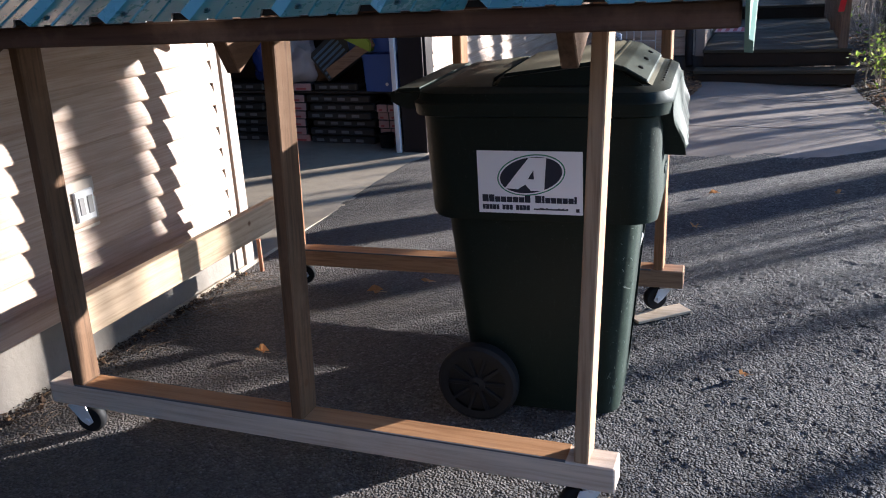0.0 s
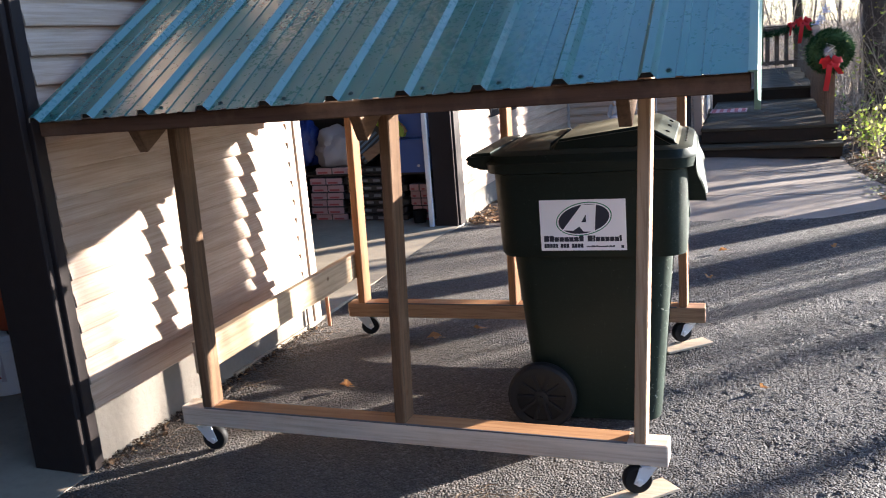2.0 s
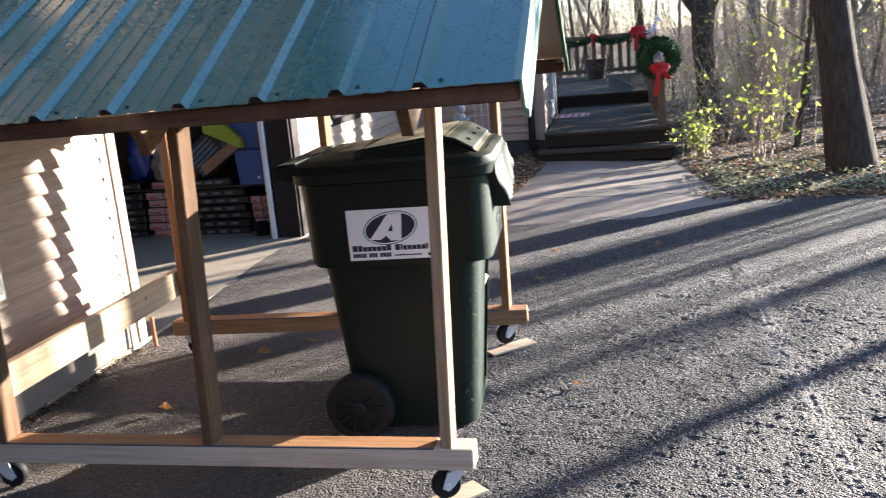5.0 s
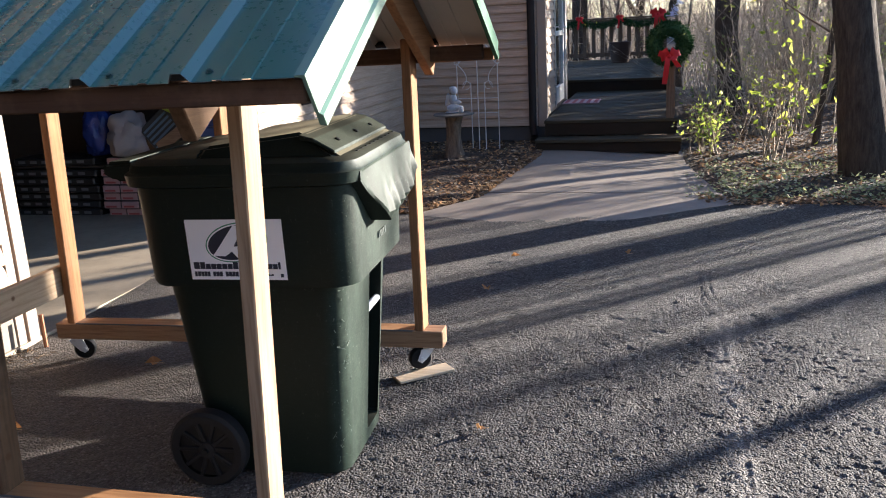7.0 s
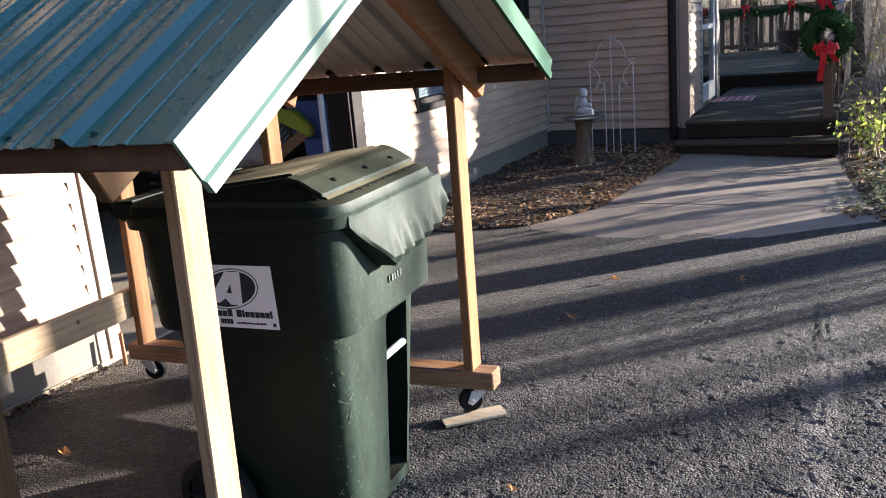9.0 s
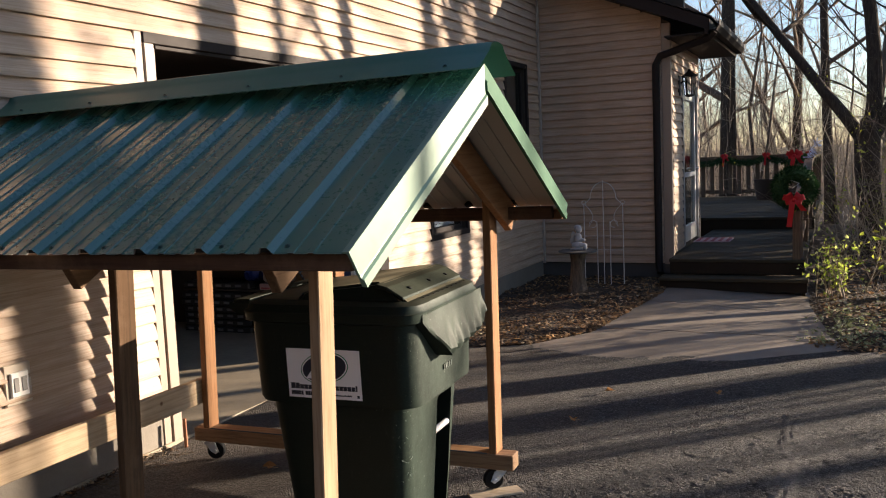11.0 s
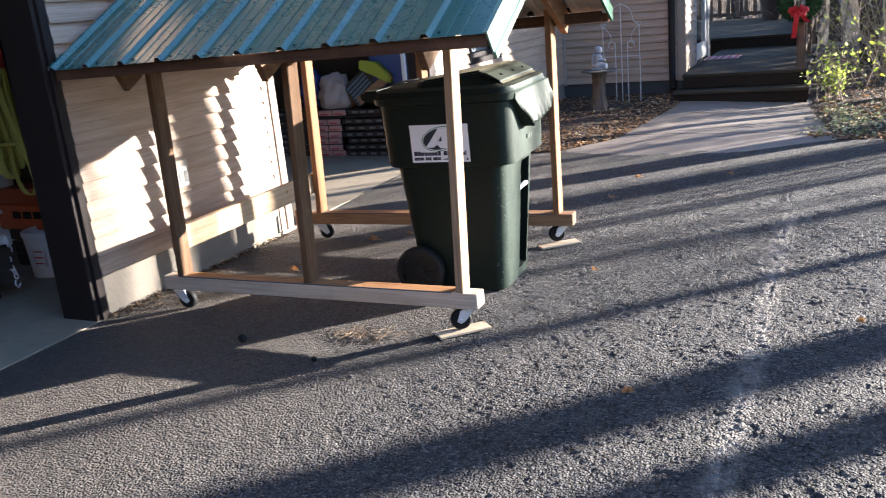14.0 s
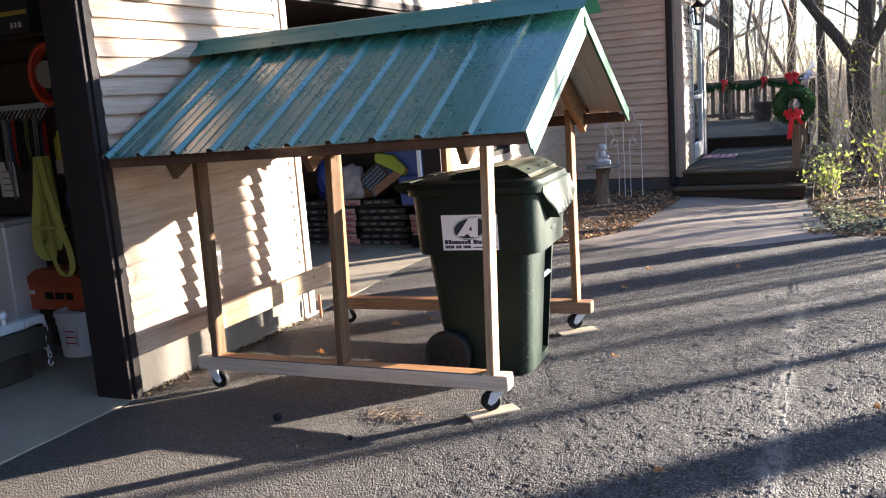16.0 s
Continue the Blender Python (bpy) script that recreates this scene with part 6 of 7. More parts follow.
# the woods behind, past counting
woods = Growth()
rw = random.Random(77)
for k in range(440):
    y = rw.uniform(13, 75) if k < 230 else rw.uniform(22, 58)
    x = rw.uniform(-0.55 * y - 2, 0.75 * y + 6)
    if y < 21 and x < 2.9 or (1 < y - 0.956 * x < 7.8 and rw.random() < 0.65):
        continue
    h = rw.uniform(6, 14)
    z = land(x, y).z - 0.1
    r = rw.uniform(0.025, 0.13) if k < 230 else rw.uniform(0.015, 0.045)
    ln = Vector((rw.gauss(0, 0.12), rw.gauss(0, 0.1), 1))
    pts = [Vector((x, y, z)) + Vector((ln.x * h * f, ln.y * h * f, h * f)) + Vector((rw.gauss(0, 0.14), rw.gauss(0, 0.12), 0)) for f in (0, 0.15, 0.3, 0.5, 0.7, 0.88, 1)]
    woods.tube(pts, [r, r * 0.9, r * 0.8, r * 0.6, r * 0.42, r * 0.25, r * 0.08], 6)
    for j in range(rw.randint(8, 14)):
        f = rw.uniform(0.1, 0.95)
        p = Vector((x + ln.x * h * f, y + ln.y * h * f, z + h * f))
        a = rw.uniform(0, 6.283)
        woods.branch(p, Vector((math.cos(a), math.sin(a), rw.uniform(0.2, 1.0))), h * rw.uniform(0.12, 0.3), r * 0.4 * (1.1 - f), 2 if y < 30 else 1, rw, 0.25, 0.06, (2, 4), 4)
tagged(woods.object("woods", BARK_GREY), "dense bare grey-brown woods", "woods", kind="stuff")
# unseen woods added behind the camera to cut sky fill and tint reflections
back = Growth()
rk_ = random.Random(79)
lb = bm_new()
for k in range(70):
    x, y = rk_.uniform(-26, 30), rk_.uniform(-30, -13)
    h, r, z = rk_.uniform(9, 15), rk_.uniform(0.08, 0.2), land(x, y).z - 0.1
    back.tube([Vector((x, y, z)), Vector((x, y, z + h * 0.5)), Vector((x, y, z + h))], [r, r * 0.6, r * 0.1], 6)
    for j in range(10):
        a = rk_.uniform(0, 6.283)
        back.branch(Vector((x, y, z + h * rk_.uniform(0.15, 0.9))), Vector((math.cos(a), math.sin(a), rk_.uniform(0.1, 0.8))), h * 0.22, r * 0.3, 1, rk_, 0.25, 0.05, (3, 4), 4)
    for j in range(420):
        f = rk_.uniform(0.08, 1)
        rr_ = 0.28 * h * (1.05 - f) * rk_.random() ** 0.5
        a = rk_.uniform(0, 6.283)
        leaf_quad(lb, Vector((x + rr_ * math.cos(a), y + rr_ * math.sin(a), z + f * h)), rk_.uniform(0.3, 0.6), rk_)
tagged(back.object("far_side_woods", BARK), "dense unseen woods added across the drive to cut sky light", "woods", kind="stuff")
whole("far_side_foliage", lb, LEAF_GOLD, "golden-brown foliage added out of view to block sky and tint reflections", "foliage", "stuff")
brush = Growth()
rb = random.Random(78)
lb, lb2 = bm_new(), bm_new()
for k in range(300):
    y = rb.uniform(7.6, 26)
    x = rb.uniform(2.35, 3.5 + 0.75 * y)
    if math.hypot(x - 3.58, y - 6.25) < 0.6 or (y < 11 and x > 3.3 and rb.random() < 0.6) or (1.0 < y - 0.956 * x < 7.8 and 4.2 < x < 15 and rb.random() < 0.92):
        continue
    h = rb.uniform(0.7, 3.2)
    z = land(x, y).z - 0.03
    for s in range(rb.randint(1, 3)):
        t0 = len(brush.tips)
        brush.branch(Vector((x + rb.gauss(0, 0.1), y + rb.gauss(0, 0.1), z)), Vector((rb.gauss(0, 0.4), rb.gauss(0, 0.4), 1)), h * rb.uniform(0.6, 1), rb.uniform(0.004, 0.012), 2, rb, 0.25, 0.05, (3, 5), 4)
        tips = brush.tips[t0:]
        tgt = lb if rb.random() < 0.3 else lb2
        if tips and rb.random() < 0.55:
            for _ in range(rb.randint(26, 80) if y < 16 else rb.randint(8, 30)):
                leaf_quad(tgt, rb.choice(tips) + Vector((rb.gauss(0, 0.08), rb.gauss(0, 0.08), rb.gauss(0, 0.08))), rb.uniform(0.018, 0.038), rb)
for k in range(1500):
    # thickets behind the deck and away under the trees: a stem, its shoots and their twigs
    y = 20 + 44 * rb.random() ** 1.2
    x = rb.uniform(-0.42 * y - 1, 0.62 * y + 3)
    h, lean_ = rb.uniform(2.0, 8.5), Vector((rb.gauss(0, 0.22), rb.gauss(0, 0.2), 1))
    foot, wide = Vector((x, y, land(x, y).z - 0.05)), 0.007 + 0.00035 * y
    brush.tube([foot + lean_ * h * f + Vector((rb.gauss(0, 0.1), 0, 0)) * f for f in (0, 0.35, 0.7, 1)], [wide, wide * 0.8, wide * 0.5, wide * 0.2], 3)
    for j in range(9):
        p = foot + lean_ * h * rb.uniform(0.12, 0.95)
        d = Vector((rb.gauss(0, 1), rb.gauss(0, 0.7), rb.uniform(0.1, 1.6))).normalized() * rb.uniform(0.4, 1.7)
        q = p + d * 0.5 + Vector((0, 0, rb.uniform(-0.1, 0.15)))
        brush.tube([p, q, p + d], [wide * 0.45, wide * 0.35, wide * 0.15], 3)
        for _ in range(2):
            e = Vector((rb.gauss(0, 1), rb.gauss(0, 0.7), rb.uniform(-0.2, 1.2))).normalized() * rb.uniform(0.3, 0.8)
            brush.tube([q, q + e], [wide * 0.28, wide * 0.12], 3)
tagged(brush.object("brush", STALK), "tangled bare undergrowth stems", "brush", kind="stuff")
whole("brush_leaves", lb, LEAF_YELLOW, "sparse yellow leaves on the undergrowth", "leaves", "stuff")
whole("brush_green_leaves", lb2, LEAF_GREEN, "sparse green leaves on the undergrowth", "leaves", "stuff")

shrub(2.37, 7.8, 0.55, 0.1, 10, 51, LEAF_PALE, 240, 0.055, "low bush with pale green leaves beside the steps", along=True)
shrub(2.98, 7.3, 1.05, 0.2, 7, 52, LEAF_LIME, 105, 0.085, "straggly shrub with bright yellow leaves", along=True)
shrub(3.1, 9.35, 1.5, 0.3, 8, 53, LEAF_YELLOW, 30, 0.05, "tall straggly shrub with a few yellow leaves")
shrub(3.45, 9.3, 1.7, 0.25, 6, 54, LEAF_LIME, 70, 0.07, "tall straggly shrub with a few yellow leaves")
shrub(5.2, 11.6, 1.5, 0.4, 8, 55, LEAF_GREEN, 140, 0.07, "bush with small green leaves in the woods")
shrub(2.5, 10.4, 1.0, 0.3, 6, 56, LEAF_GREEN, 60, 0.07, "straggly bush beside the deck railing")
shrub(2.95, 9.3, 0.8, 0.45, 8, 57, LEAF_LIME, 120, 0.05, "bush with pale yellow-green leaves below the deck")
shrub(3.7, 9.9, 2.1, 0.4, 12, 58, LEAF_LIME, 150, 0.04, "tall bush with bright yellow leaves in the woods")
shrub(5.0, 8.6, 1.9, 0.4, 10, 59, LEAF_LIME, 160, 0.045, "tall bush with yellow-green leaves under the trees")
shrub(4.3, 13.2, 2.4, 0.4, 12, 60, LEAF_GREEN, 260, 0.05, "tall bush with small green leaves in the woods")

# ground cover and fallen leaves
rg = random.Random(91)
b = bm_new()
for k in range(6500):
    x, y = rg.uniform(2.1, 6.5), 5.05 + abs(rg.gauss(0, 1.1))
    if y < drive_top(x) + 0.06 or (x < 2.28 and y > 7.0) or noise.noise((x * 1.9, y * 2.4, 4)) < rg.uniform(-0.35, 0.35):
        continue
    leaf_quad(b, land(x, y) + Vector((0, 0, rg.uniform(0.01, 0.09))), rg.uniform(0.02, 0.055), rg, 0.6)
whole("ground_ivy", b, LEAF_IVY, "low grey-green ground ivy at the drive's edge", "ground cover", "stuff")


def litter(name, count, pick, size, seed, mat=LEAF_DRY, label="dry brown and orange fallen leaves"):
    rng = random.Random(seed)
    bb = bm_new()
    for _ in range(count):
        p = pick(rng)
        if p is not None:
            leaf_quad(bb, p, rng.uniform(*size), rng, 0.75)
    return whole(name, bb, mat, label, "fallen leaves", "stuff")


def in_bed(rng):
    y = rng.uniform(4.45, 8.5)
    u = rng.random() ** 0.7
    return bed_at(u, y) + Vector((0, 0, 0.008))


def at_edge(rng):
    y = rng.uniform(4.5, 7.6)
    u = min(1.0, 0.98 + rng.gauss(0, 0.03))
    return bed_at(u, y) + Vector((0, 0, 0.012))


def in_wood(rng):
    x, y = rng.uniform(2.1, 9), rng.uniform(5.0, 13)
    if y < drive_top(x) + 0.02 or (x < 2.2 and y > 7.3):
        return None
    return land(x, y) + Vector((0, 0, 0.012))


def drive_rim(rng):
    x = rng.uniform(2.2, 6)
    y = drive_top(x) + rng.gauss(0.12, 0.1)
    return Vector((x, y, max(land(x, y).z, gz(x, y)) + 0.014))


def by_jamb(rng):
    return Vector((WX + 0.05 + abs(rng.gauss(0, 0.16)), rng.uniform(4.2, 4.75), 0.012 + rng.random() * 0.03))


litter("bed_leaves", 3000, in_bed, (0.025, 0.065), 101)
litter("bed_edge_leaves", 420, at_edge, (0.03, 0.07), 102)
litter("wood_leaves", 9000, in_wood, (0.03, 0.08), 103)
litter("drive_edge_leaves", 900, drive_rim, (0.03, 0.07), 104)
litter("jamb_leaves", 170, by_jamb, (0.03, 0.07), 105)
b = bm_new()
rn = random.Random(106)
for k in range(330):
    if k < 140:
        x, y = rn.gauss(0.42, 0.1), rn.gauss(-0.22, 0.04)
    else:
        x, y = rn.uniform(-1.12, -0.95), rn.uniform(-0.3, 1.4)
    a, l = rn.uniform(0, 3.14), rn.uniform(0.03, 0.09)
    p = Vector((x, y, gz(x, y) + 0.008))
    tube(b, [p - Vector((math.cos(a), math.sin(a), 0)) * l / 2, p + Vector((0, 0, 0.004)), p + Vector((math.cos(a), math.sin(a), 0)) * l / 2], 0.0008, 3)
whole("pine_needles", b, STRAW, "scattered dry needles on the asphalt", "needles", "stuff")


def curled_leaf(x, y, size, seed, label):
    rng = random.Random(seed)
    bb = bm_new()
    n = 9
    c = bb.verts.new((x, y, gz(x, y) + 0.012))
    ring = []
    for k in range(n):
        a = 2 * math.pi * k / n
        r = size * (0.55 + 0.5 * (k % 2)) * rng.uniform(0.8, 1.2)
        ring.append(bb.verts.new((x + r * math.cos(a), y + r * math.sin(a) * 0.7, gz(x, y) + 0.006 + rng.uniform(0, 0.035))))
    for k in range(n):
        bb.faces.new((c, ring[k], ring[(k + 1) % n]))
    tube(bb, [(x, y, gz(x, y) + 0.012), (x + size * 1.4, y - size * 0.4, gz(x, y) + 0.02)], 0.0018, 4)
    whole("dry_leaf", bb, LEAF_DRY, label, "leaf", group="leaves on the drive")


for i, (x, y, s) in enumerate(((-0.18, 1.5, 0.035), (-0.37, 1.33, 0.045), (-0.55, 0.62, 0.035), (1.78, -0.55, 0.025), (1.27, 0.9, 0.022), (0.95, 2.6, 0.03), (1.7, 3.4, 0.025), (1.0, 3.3, 0.03), (2.6, 0.35, 0.02))):
    curled_leaf(x, y, s, 200 + i, "curled dry brown leaf on the asphalt")
for i, (x, y, s) in enumerate(((-0.15, -0.42, 0.022), (0.35, -0.55, 0.014))):
    b = bm_new()
    bmesh.ops.create_icosphere(b, subdivisions=2, radius=s)
    for v in b.verts:
        v.co *= 1 + 0.25 * noise.noise(v.co * 60 + Vector((i, 0, 0)))
        v.co += Vector((x, y, gz(x, y) + s * 0.8))
    whole("small_stone", b, RUBBER, "small dark stone on the asphalt", "stone", smooth=True)
b = bm_new()
tube(b, [(1.66, -0.6, 0.006), (1.78, -0.52, 0.014), (1.88, -0.43, 0.008)], [0.0015, 0.002, 0.001], 5)
whole("twig", b, TWIG, "thin dry twig lying on the asphalt", "twig")
b = bm_new()
tube(b, [(-1.08, 1.475, -0.04), (-1.085, 1.48, 0.17)], 0.011, 8)
whole("pipe_stub", b, plain("rusty_pipe", (0.28, 0.12, 0.06), 0.7, 0.3, 0.25, 18, 0.3), "short rusty pipe standing beside the jamb", "pipe", smooth=True)

# ---- garden things ----
ped = thing("pedestal", "weathered brown pedestal with a thin broad top", "pedestal", (-0.335, 7.28, -0.045))
b = bm_new()
lathe(b, [(0.16, 0), (0.15, 0.05), (0.115, 0.1), (0.095, 0.18), (0.08, 0.32), (0.078, 0.44), (0.09, 0.5), (0.1, 0.53)], 22)
for v in b.verts:
    v.co += Vector((v.co.x, v.co.y, 0)) * 0.35 * noise.noise((v.co.x * 14, v.co.y * 14, v.co.z * 2.5))
part("shaft", b, bark_mat("pedestal_stone", (0.22, 0.165, 0.12), (0.09, 0.066, 0.05)), ped, "", True)
b = bm_new()
lathe(b, [(0.1, 0.53), (0.22, 0.548), (0.23, 0.556), (0.22, 0.566), (0.12, 0.57)], 22)
part("top", b, plain("weathered_slab", (0.13, 0.115, 0.1), 0.85, 0, 0.3, 14, 0.5), ped, "", True)
# plain seated statuette as one mesh
b = bm_new()
for cx_, cy_, cz_, rx, ry, rz in ((0, 0, 0.05, 0.07, 0.06, 0.045), (0.0, 0.01, 0.125, 0.042, 0.038, 0.07), (0.012, -0.004, 0.222, 0.037, 0.037, 0.042), (0.055, -0.03, 0.055, 0.055, 0.028, 0.026), (0.05, -0.02, 0.11, 0.04, 0.018, 0.02), (-0.055, 0.035, 0.14, 0.028, 0.014, 0.06), (-0.075, 0.04, 0.1, 0.02, 0.012, 0.045), (0.0, 0.008, 0.245, 0.04, 0.038, 0.028), (0.085, -0.04, 0.03, 0.025, 0.02, 0.028), (0, 0, 0.012, 0.09, 0.075, 0.014)):
    bmesh.ops.create_icosphere(b, subdivisions=2, radius=1.0, matrix=Matrix.Translation((-0.335 + cx_ * 1.1, 7.28 + cy_, 0.523 + cz_ * 1.08)) @ Matrix.Diagonal((rx * 1.1, ry, rz * 1.08, 1)))
whole("statuette", b, STONE, "small grey cast-stone seated statuette on the pedestal", "statue", smooth=True)

trel = thing("garden_trellis", "white wire garden trellis with an arched top", "trellis", (-0.2, 7.95, 0.0))
WIRE = plain("white_wire", (0.6, 0.57, 0.54), 0.5)
for x in (-0.24, -0.08, 0.0, 0.08, 0.24):
    b = bm_new()
    tube(b, [(x, 0, -0.02), (x, 0, 1.02 if abs(x) > 0.2 else (0.8 if x else 1.3))], 0.006, 6)
    part("upright", b, WIRE, trel)
b = bm_new()
arch = [(-0.24, 0, 1.0)] + [(0.16 * math.cos(radians(a)), 0, 1.08 + 0.2 * math.sin(radians(a))) for a in range(180, -1, -15)] + [(0.24, 0, 1.0)]
tube(b, arch, 0.006, 6)
part("arch", b, WIRE, trel)
for sx in (-1, 1):
    b = bm_new()
    tube(b, [(sx * (0.24 - 0.11 * math.sin(t * 2.6)), 0, 1.02 - 0.28 * t) for t in [k / 10 for k in range(11)]], 0.005, 6)
    tube(b, [(sx * (0.13 + 0.045 * math.cos(a)), 0, 0.77 + 0.045 * math.sin(a)) for a in [k * 0.5 for k in range(11)]], 0.005, 6)
    tube(b, [(sx * (0.24 + 0.025 * math.cos(a)), 0, 1.03 + 0.025 * math.sin(a)) for a in [k * 0.6 for k in range(11)]], 0.005, 6)
    part("scroll", b, WIRE, trel)
for z in (0.45, 0.62):
    b = bm_new()
    tube(b, [(-0.24, 0, z), (0.24, 0, z)], 0.004, 6)
    part("cross_wire", b, WIRE, trel)

b = bm_new()
lathe(b, [(0.18, D2), (0.19, D2 + 0.02), (0.235, D2 + 0.4), (0.25, D2 + 0.43), (0.225, D2 + 0.43), (0.21, D2 + 0.38)], 20, Matrix.Translation((0.97, 17.2, 0.002)))
whole("planter", b, plain("dark_planter", (0.06, 0.035, 0.028), 0.6), "dark round planter standing on the upper deck", "planter", smooth=True)
mat_t = thing("door_mat", "small striped red and pale mat on the deck", "mat", (0.72, 10.45, D1 + 0.003))
b = bm_new()
cbox(b, -0.2, 0.3, -0.28, 0.28, 0, 0.012, 0.004)
part("mat_base", b, plain("mat_pink", (0.45, 0.3, 0.32), 0.9), mat_t)
for k in range(5):
    b = bm_new()
    cbox(b, -0.17 + k * 0.1, -0.12 + k * 0.1, -0.26, 0.26, 0.0125, 0.0145, 0.001)
    part("stripe", b, plain("mat_red", (0.3, 0.06, 0.08), 0.9), mat_t)


def needles(bm, p, rad, count, rng, length=0.05):
    for _ in range(count):
        d = Vector((rng.gauss(0, 1), rng.gauss(0, 1), rng.gauss(0, 1))).normalized()
        q = p + d * rad * rng.uniform(0.2, 0.8)
        e = q + (d + Vector((rng.gauss(0, 0.5), rng.gauss(0, 0.5), rng.gauss(0, 0.5)))).normalized() * length
        s = d.cross(Vector((0.3, 0.7, 0.2))).normalized() * 0.006
        bm.faces.new((bm.verts.new(q - s), bm.verts.new(q + s), bm.verts.new(e)))


def ribbon_bow(parent, at, size):
    rng = random.Random(int(at[0] * 100))
    bb = bm_new()
    at = Vector(at)
    for ang, lp in ((20, 1.0), (160, 1.0), (55, 0.8), (125, 0.8), (-15, 0.75), (195, 0.75)):
        a = radians(ang)
        ds = Vector((math.cos(a), 0, math.sin(a)))
        vs = []
        for k in range(9):
            t = k / 8
            p = at + ds * size * lp * math.sin(t * math.pi) + Vector((0, -1, 0)) * size * 0.32 * (0.4 + math.cos(t * math.pi)) * math.sin(t * math.pi) ** 0.5
            up_ = Vector((-math.sin(a), 0.25, math.cos(a))) * size * (0.12 + 0.16 * math.sin(t * math.pi))
            vs.append((bb.verts.new(p - up_), bb.verts.new(p + up_)))
        for v0, v1 in zip(vs, vs[1:]):
            bb.faces.new((v0[0], v1[0], v1[1], v0[1]))
    bmesh.ops.create_icosphere(bb, subdivisions=2, radius=size * 0.2, matrix=Matrix.Translation(at + Vector((0, -size * 0.25, 0))))
    bow = part("bow", bb, RED, parent, "red ribbon bow", True)
    for dx, ln in ((-0.22, 4.0), (0.5, 1.6)):
        bb = bm_new()
        vs = []
        for k in range(8):
            t = k / 7
            c = at + Vector((dx * size * (0.4 + t * 1.4), -size * (0.3 + 0.1 * math.sin(t * 5)), -size * ln * 0.62 * t))
            w = Vector((size * 0.24, 0, 0))
            vs.append((bb.verts.new(c - w), bb.verts.new(c + w)))
        for v0, v1 in zip(vs, vs[1:]):
            bb.faces.new((v0[0], v0[1], v1[1], v1[0]))
        part("tail", bb, RED, bow)


wr = thing("wreath", "green evergreen wreath with a red ribbon bow", "wreath", (1.95, 8.2, 1.14))
b = bm_new()
rngw = random.Random(61)
for k in range(90):
    a = 2 * math.pi * k / 90
    needles(b, Vector((0.165 * math.cos(a), rngw.gauss(0, 0.015), 0.165 * math.sin(a))), 0.09, 90, rngw, 0.065)
part("needle_ring", b, NEEDLE, wr)
b = bm_new()
tube(b, [(0.165 * math.cos(radians(a)), 0, 0.165 * math.sin(radians(a))) for a in range(0, 361, 20)], 0.07, 10)
part("ring", b, NEEDLE, wr)
ribbon_bow(wr, (0.0, -0.2, -0.13), 0.12)
b = bm_new()
tube(b, [(-0.02, -0.03, 0.0), (0.05, -0.04, 0.05), (-0.04, -0.04, 0.09)], 0.004, 5)
part("wire", b, WHITE, wr)

gar = thing("garland", "evergreen garland draped along the deck railing", "garland", (0, 18.5, 1.4))
b = bm_new()
for k in range(150):
    x = -0.9 + 2.75 * k / 149
    sag = -0.13 * abs(math.sin((x + 0.9) * math.pi / 0.9)) ** 0.8
    needles(b, Vector((x, -0.06, sag)), 0.07, 26, rngw, 0.08)
part("needle_strand", b, NEEDLE, gar)
for x in (-0.88, 0.0, 0.9, 1.8):
    ribbon_bow(gar, (x, -0.14, 0.03), 0.09)
gar2 = thing("garland", "evergreen garland with white wire ornament on the side railing", "garland", (1.95, 12.3, 1.42))
b = bm_new()
for k in range(150):
    y = -0.3 + 6.0 * k / 149
    needles(b, Vector((-0.03, y, -0.12 * abs(math.sin(y * math.pi / 1.2)) ** 0.8)), 0.07, 26, rngw, 0.08)
part("needle_strand", b, NEEDLE, gar2)
ribbon_bow(gar2, (-0.16, -0.6, 0.05), 0.12)
b = bm_new()
for k in range(46):
    d = Vector((rngw.gauss(0, 1), rngw.gauss(0, 0.4), rngw.gauss(0, 1))).normalized()
    c = Vector((0.04, -0.5, 0.0)).lerp(Vector((0.16, -0.5, 0.26)), rngw.random())
    tube(b, [c, c + d * rngw.uniform(0.05, 0.1)], 0.005, 4)
part("ornament", b, TINSEL, gar2, "white wire star ornament")


# dark crumbs of soil and bark along the foot of the garage wall
def wall_foot(rng):
    x = WX + 0.016 + abs(rng.gauss(0, 0.035))
    y = rng.uniform(-0.3, 1.42)
    return Vector((x, y, 0.004 + max(0.0, 0.02 - 0.3 * (x - WX - 0.016)) * rng.random()))


litter("wall_foot_soil", 1500, wall_foot, (0.006, 0.02), 111, SOIL, "dark soil and bark crumbs along the wall's foot")
litter("wall_foot_leaves", 60, wall_foot, (0.02, 0.05), 112)


# ---- near garage bay: things along the partition ----
b = bm_new()
cbox(b, -3.3, -2.22, 0.5, 0.52, 0.95, 2.0, 0.004)
whole("peg_board", b, PLY, "dark hanging board behind the straps", "board")
bench = thing("storage_cabinet", "white metal cabinet standing in the garage", "cabinet", (-3.25, 0.42, 0.0))
b = bm_new()
cbox(b, -0.5, 0.46, -0.16, 0.16, 0.12, 0.9, 0.012)
part("body", b, WHITE, bench)
b = bm_new()
cbox(b, -0.52, 0.49, -0.18, 0.17, 0.901, 0.935, 0.008)
part("top", b, plain("pale_top", (0.6, 0.6, 0.6), 0.4), bench)
b = bm_new()
cbox(b, -0.48, 0.44, -0.14, 0.15, 0.0, 0.12, 0.005)
part("plinth", b, BLACK, bench)
b = bm_new()
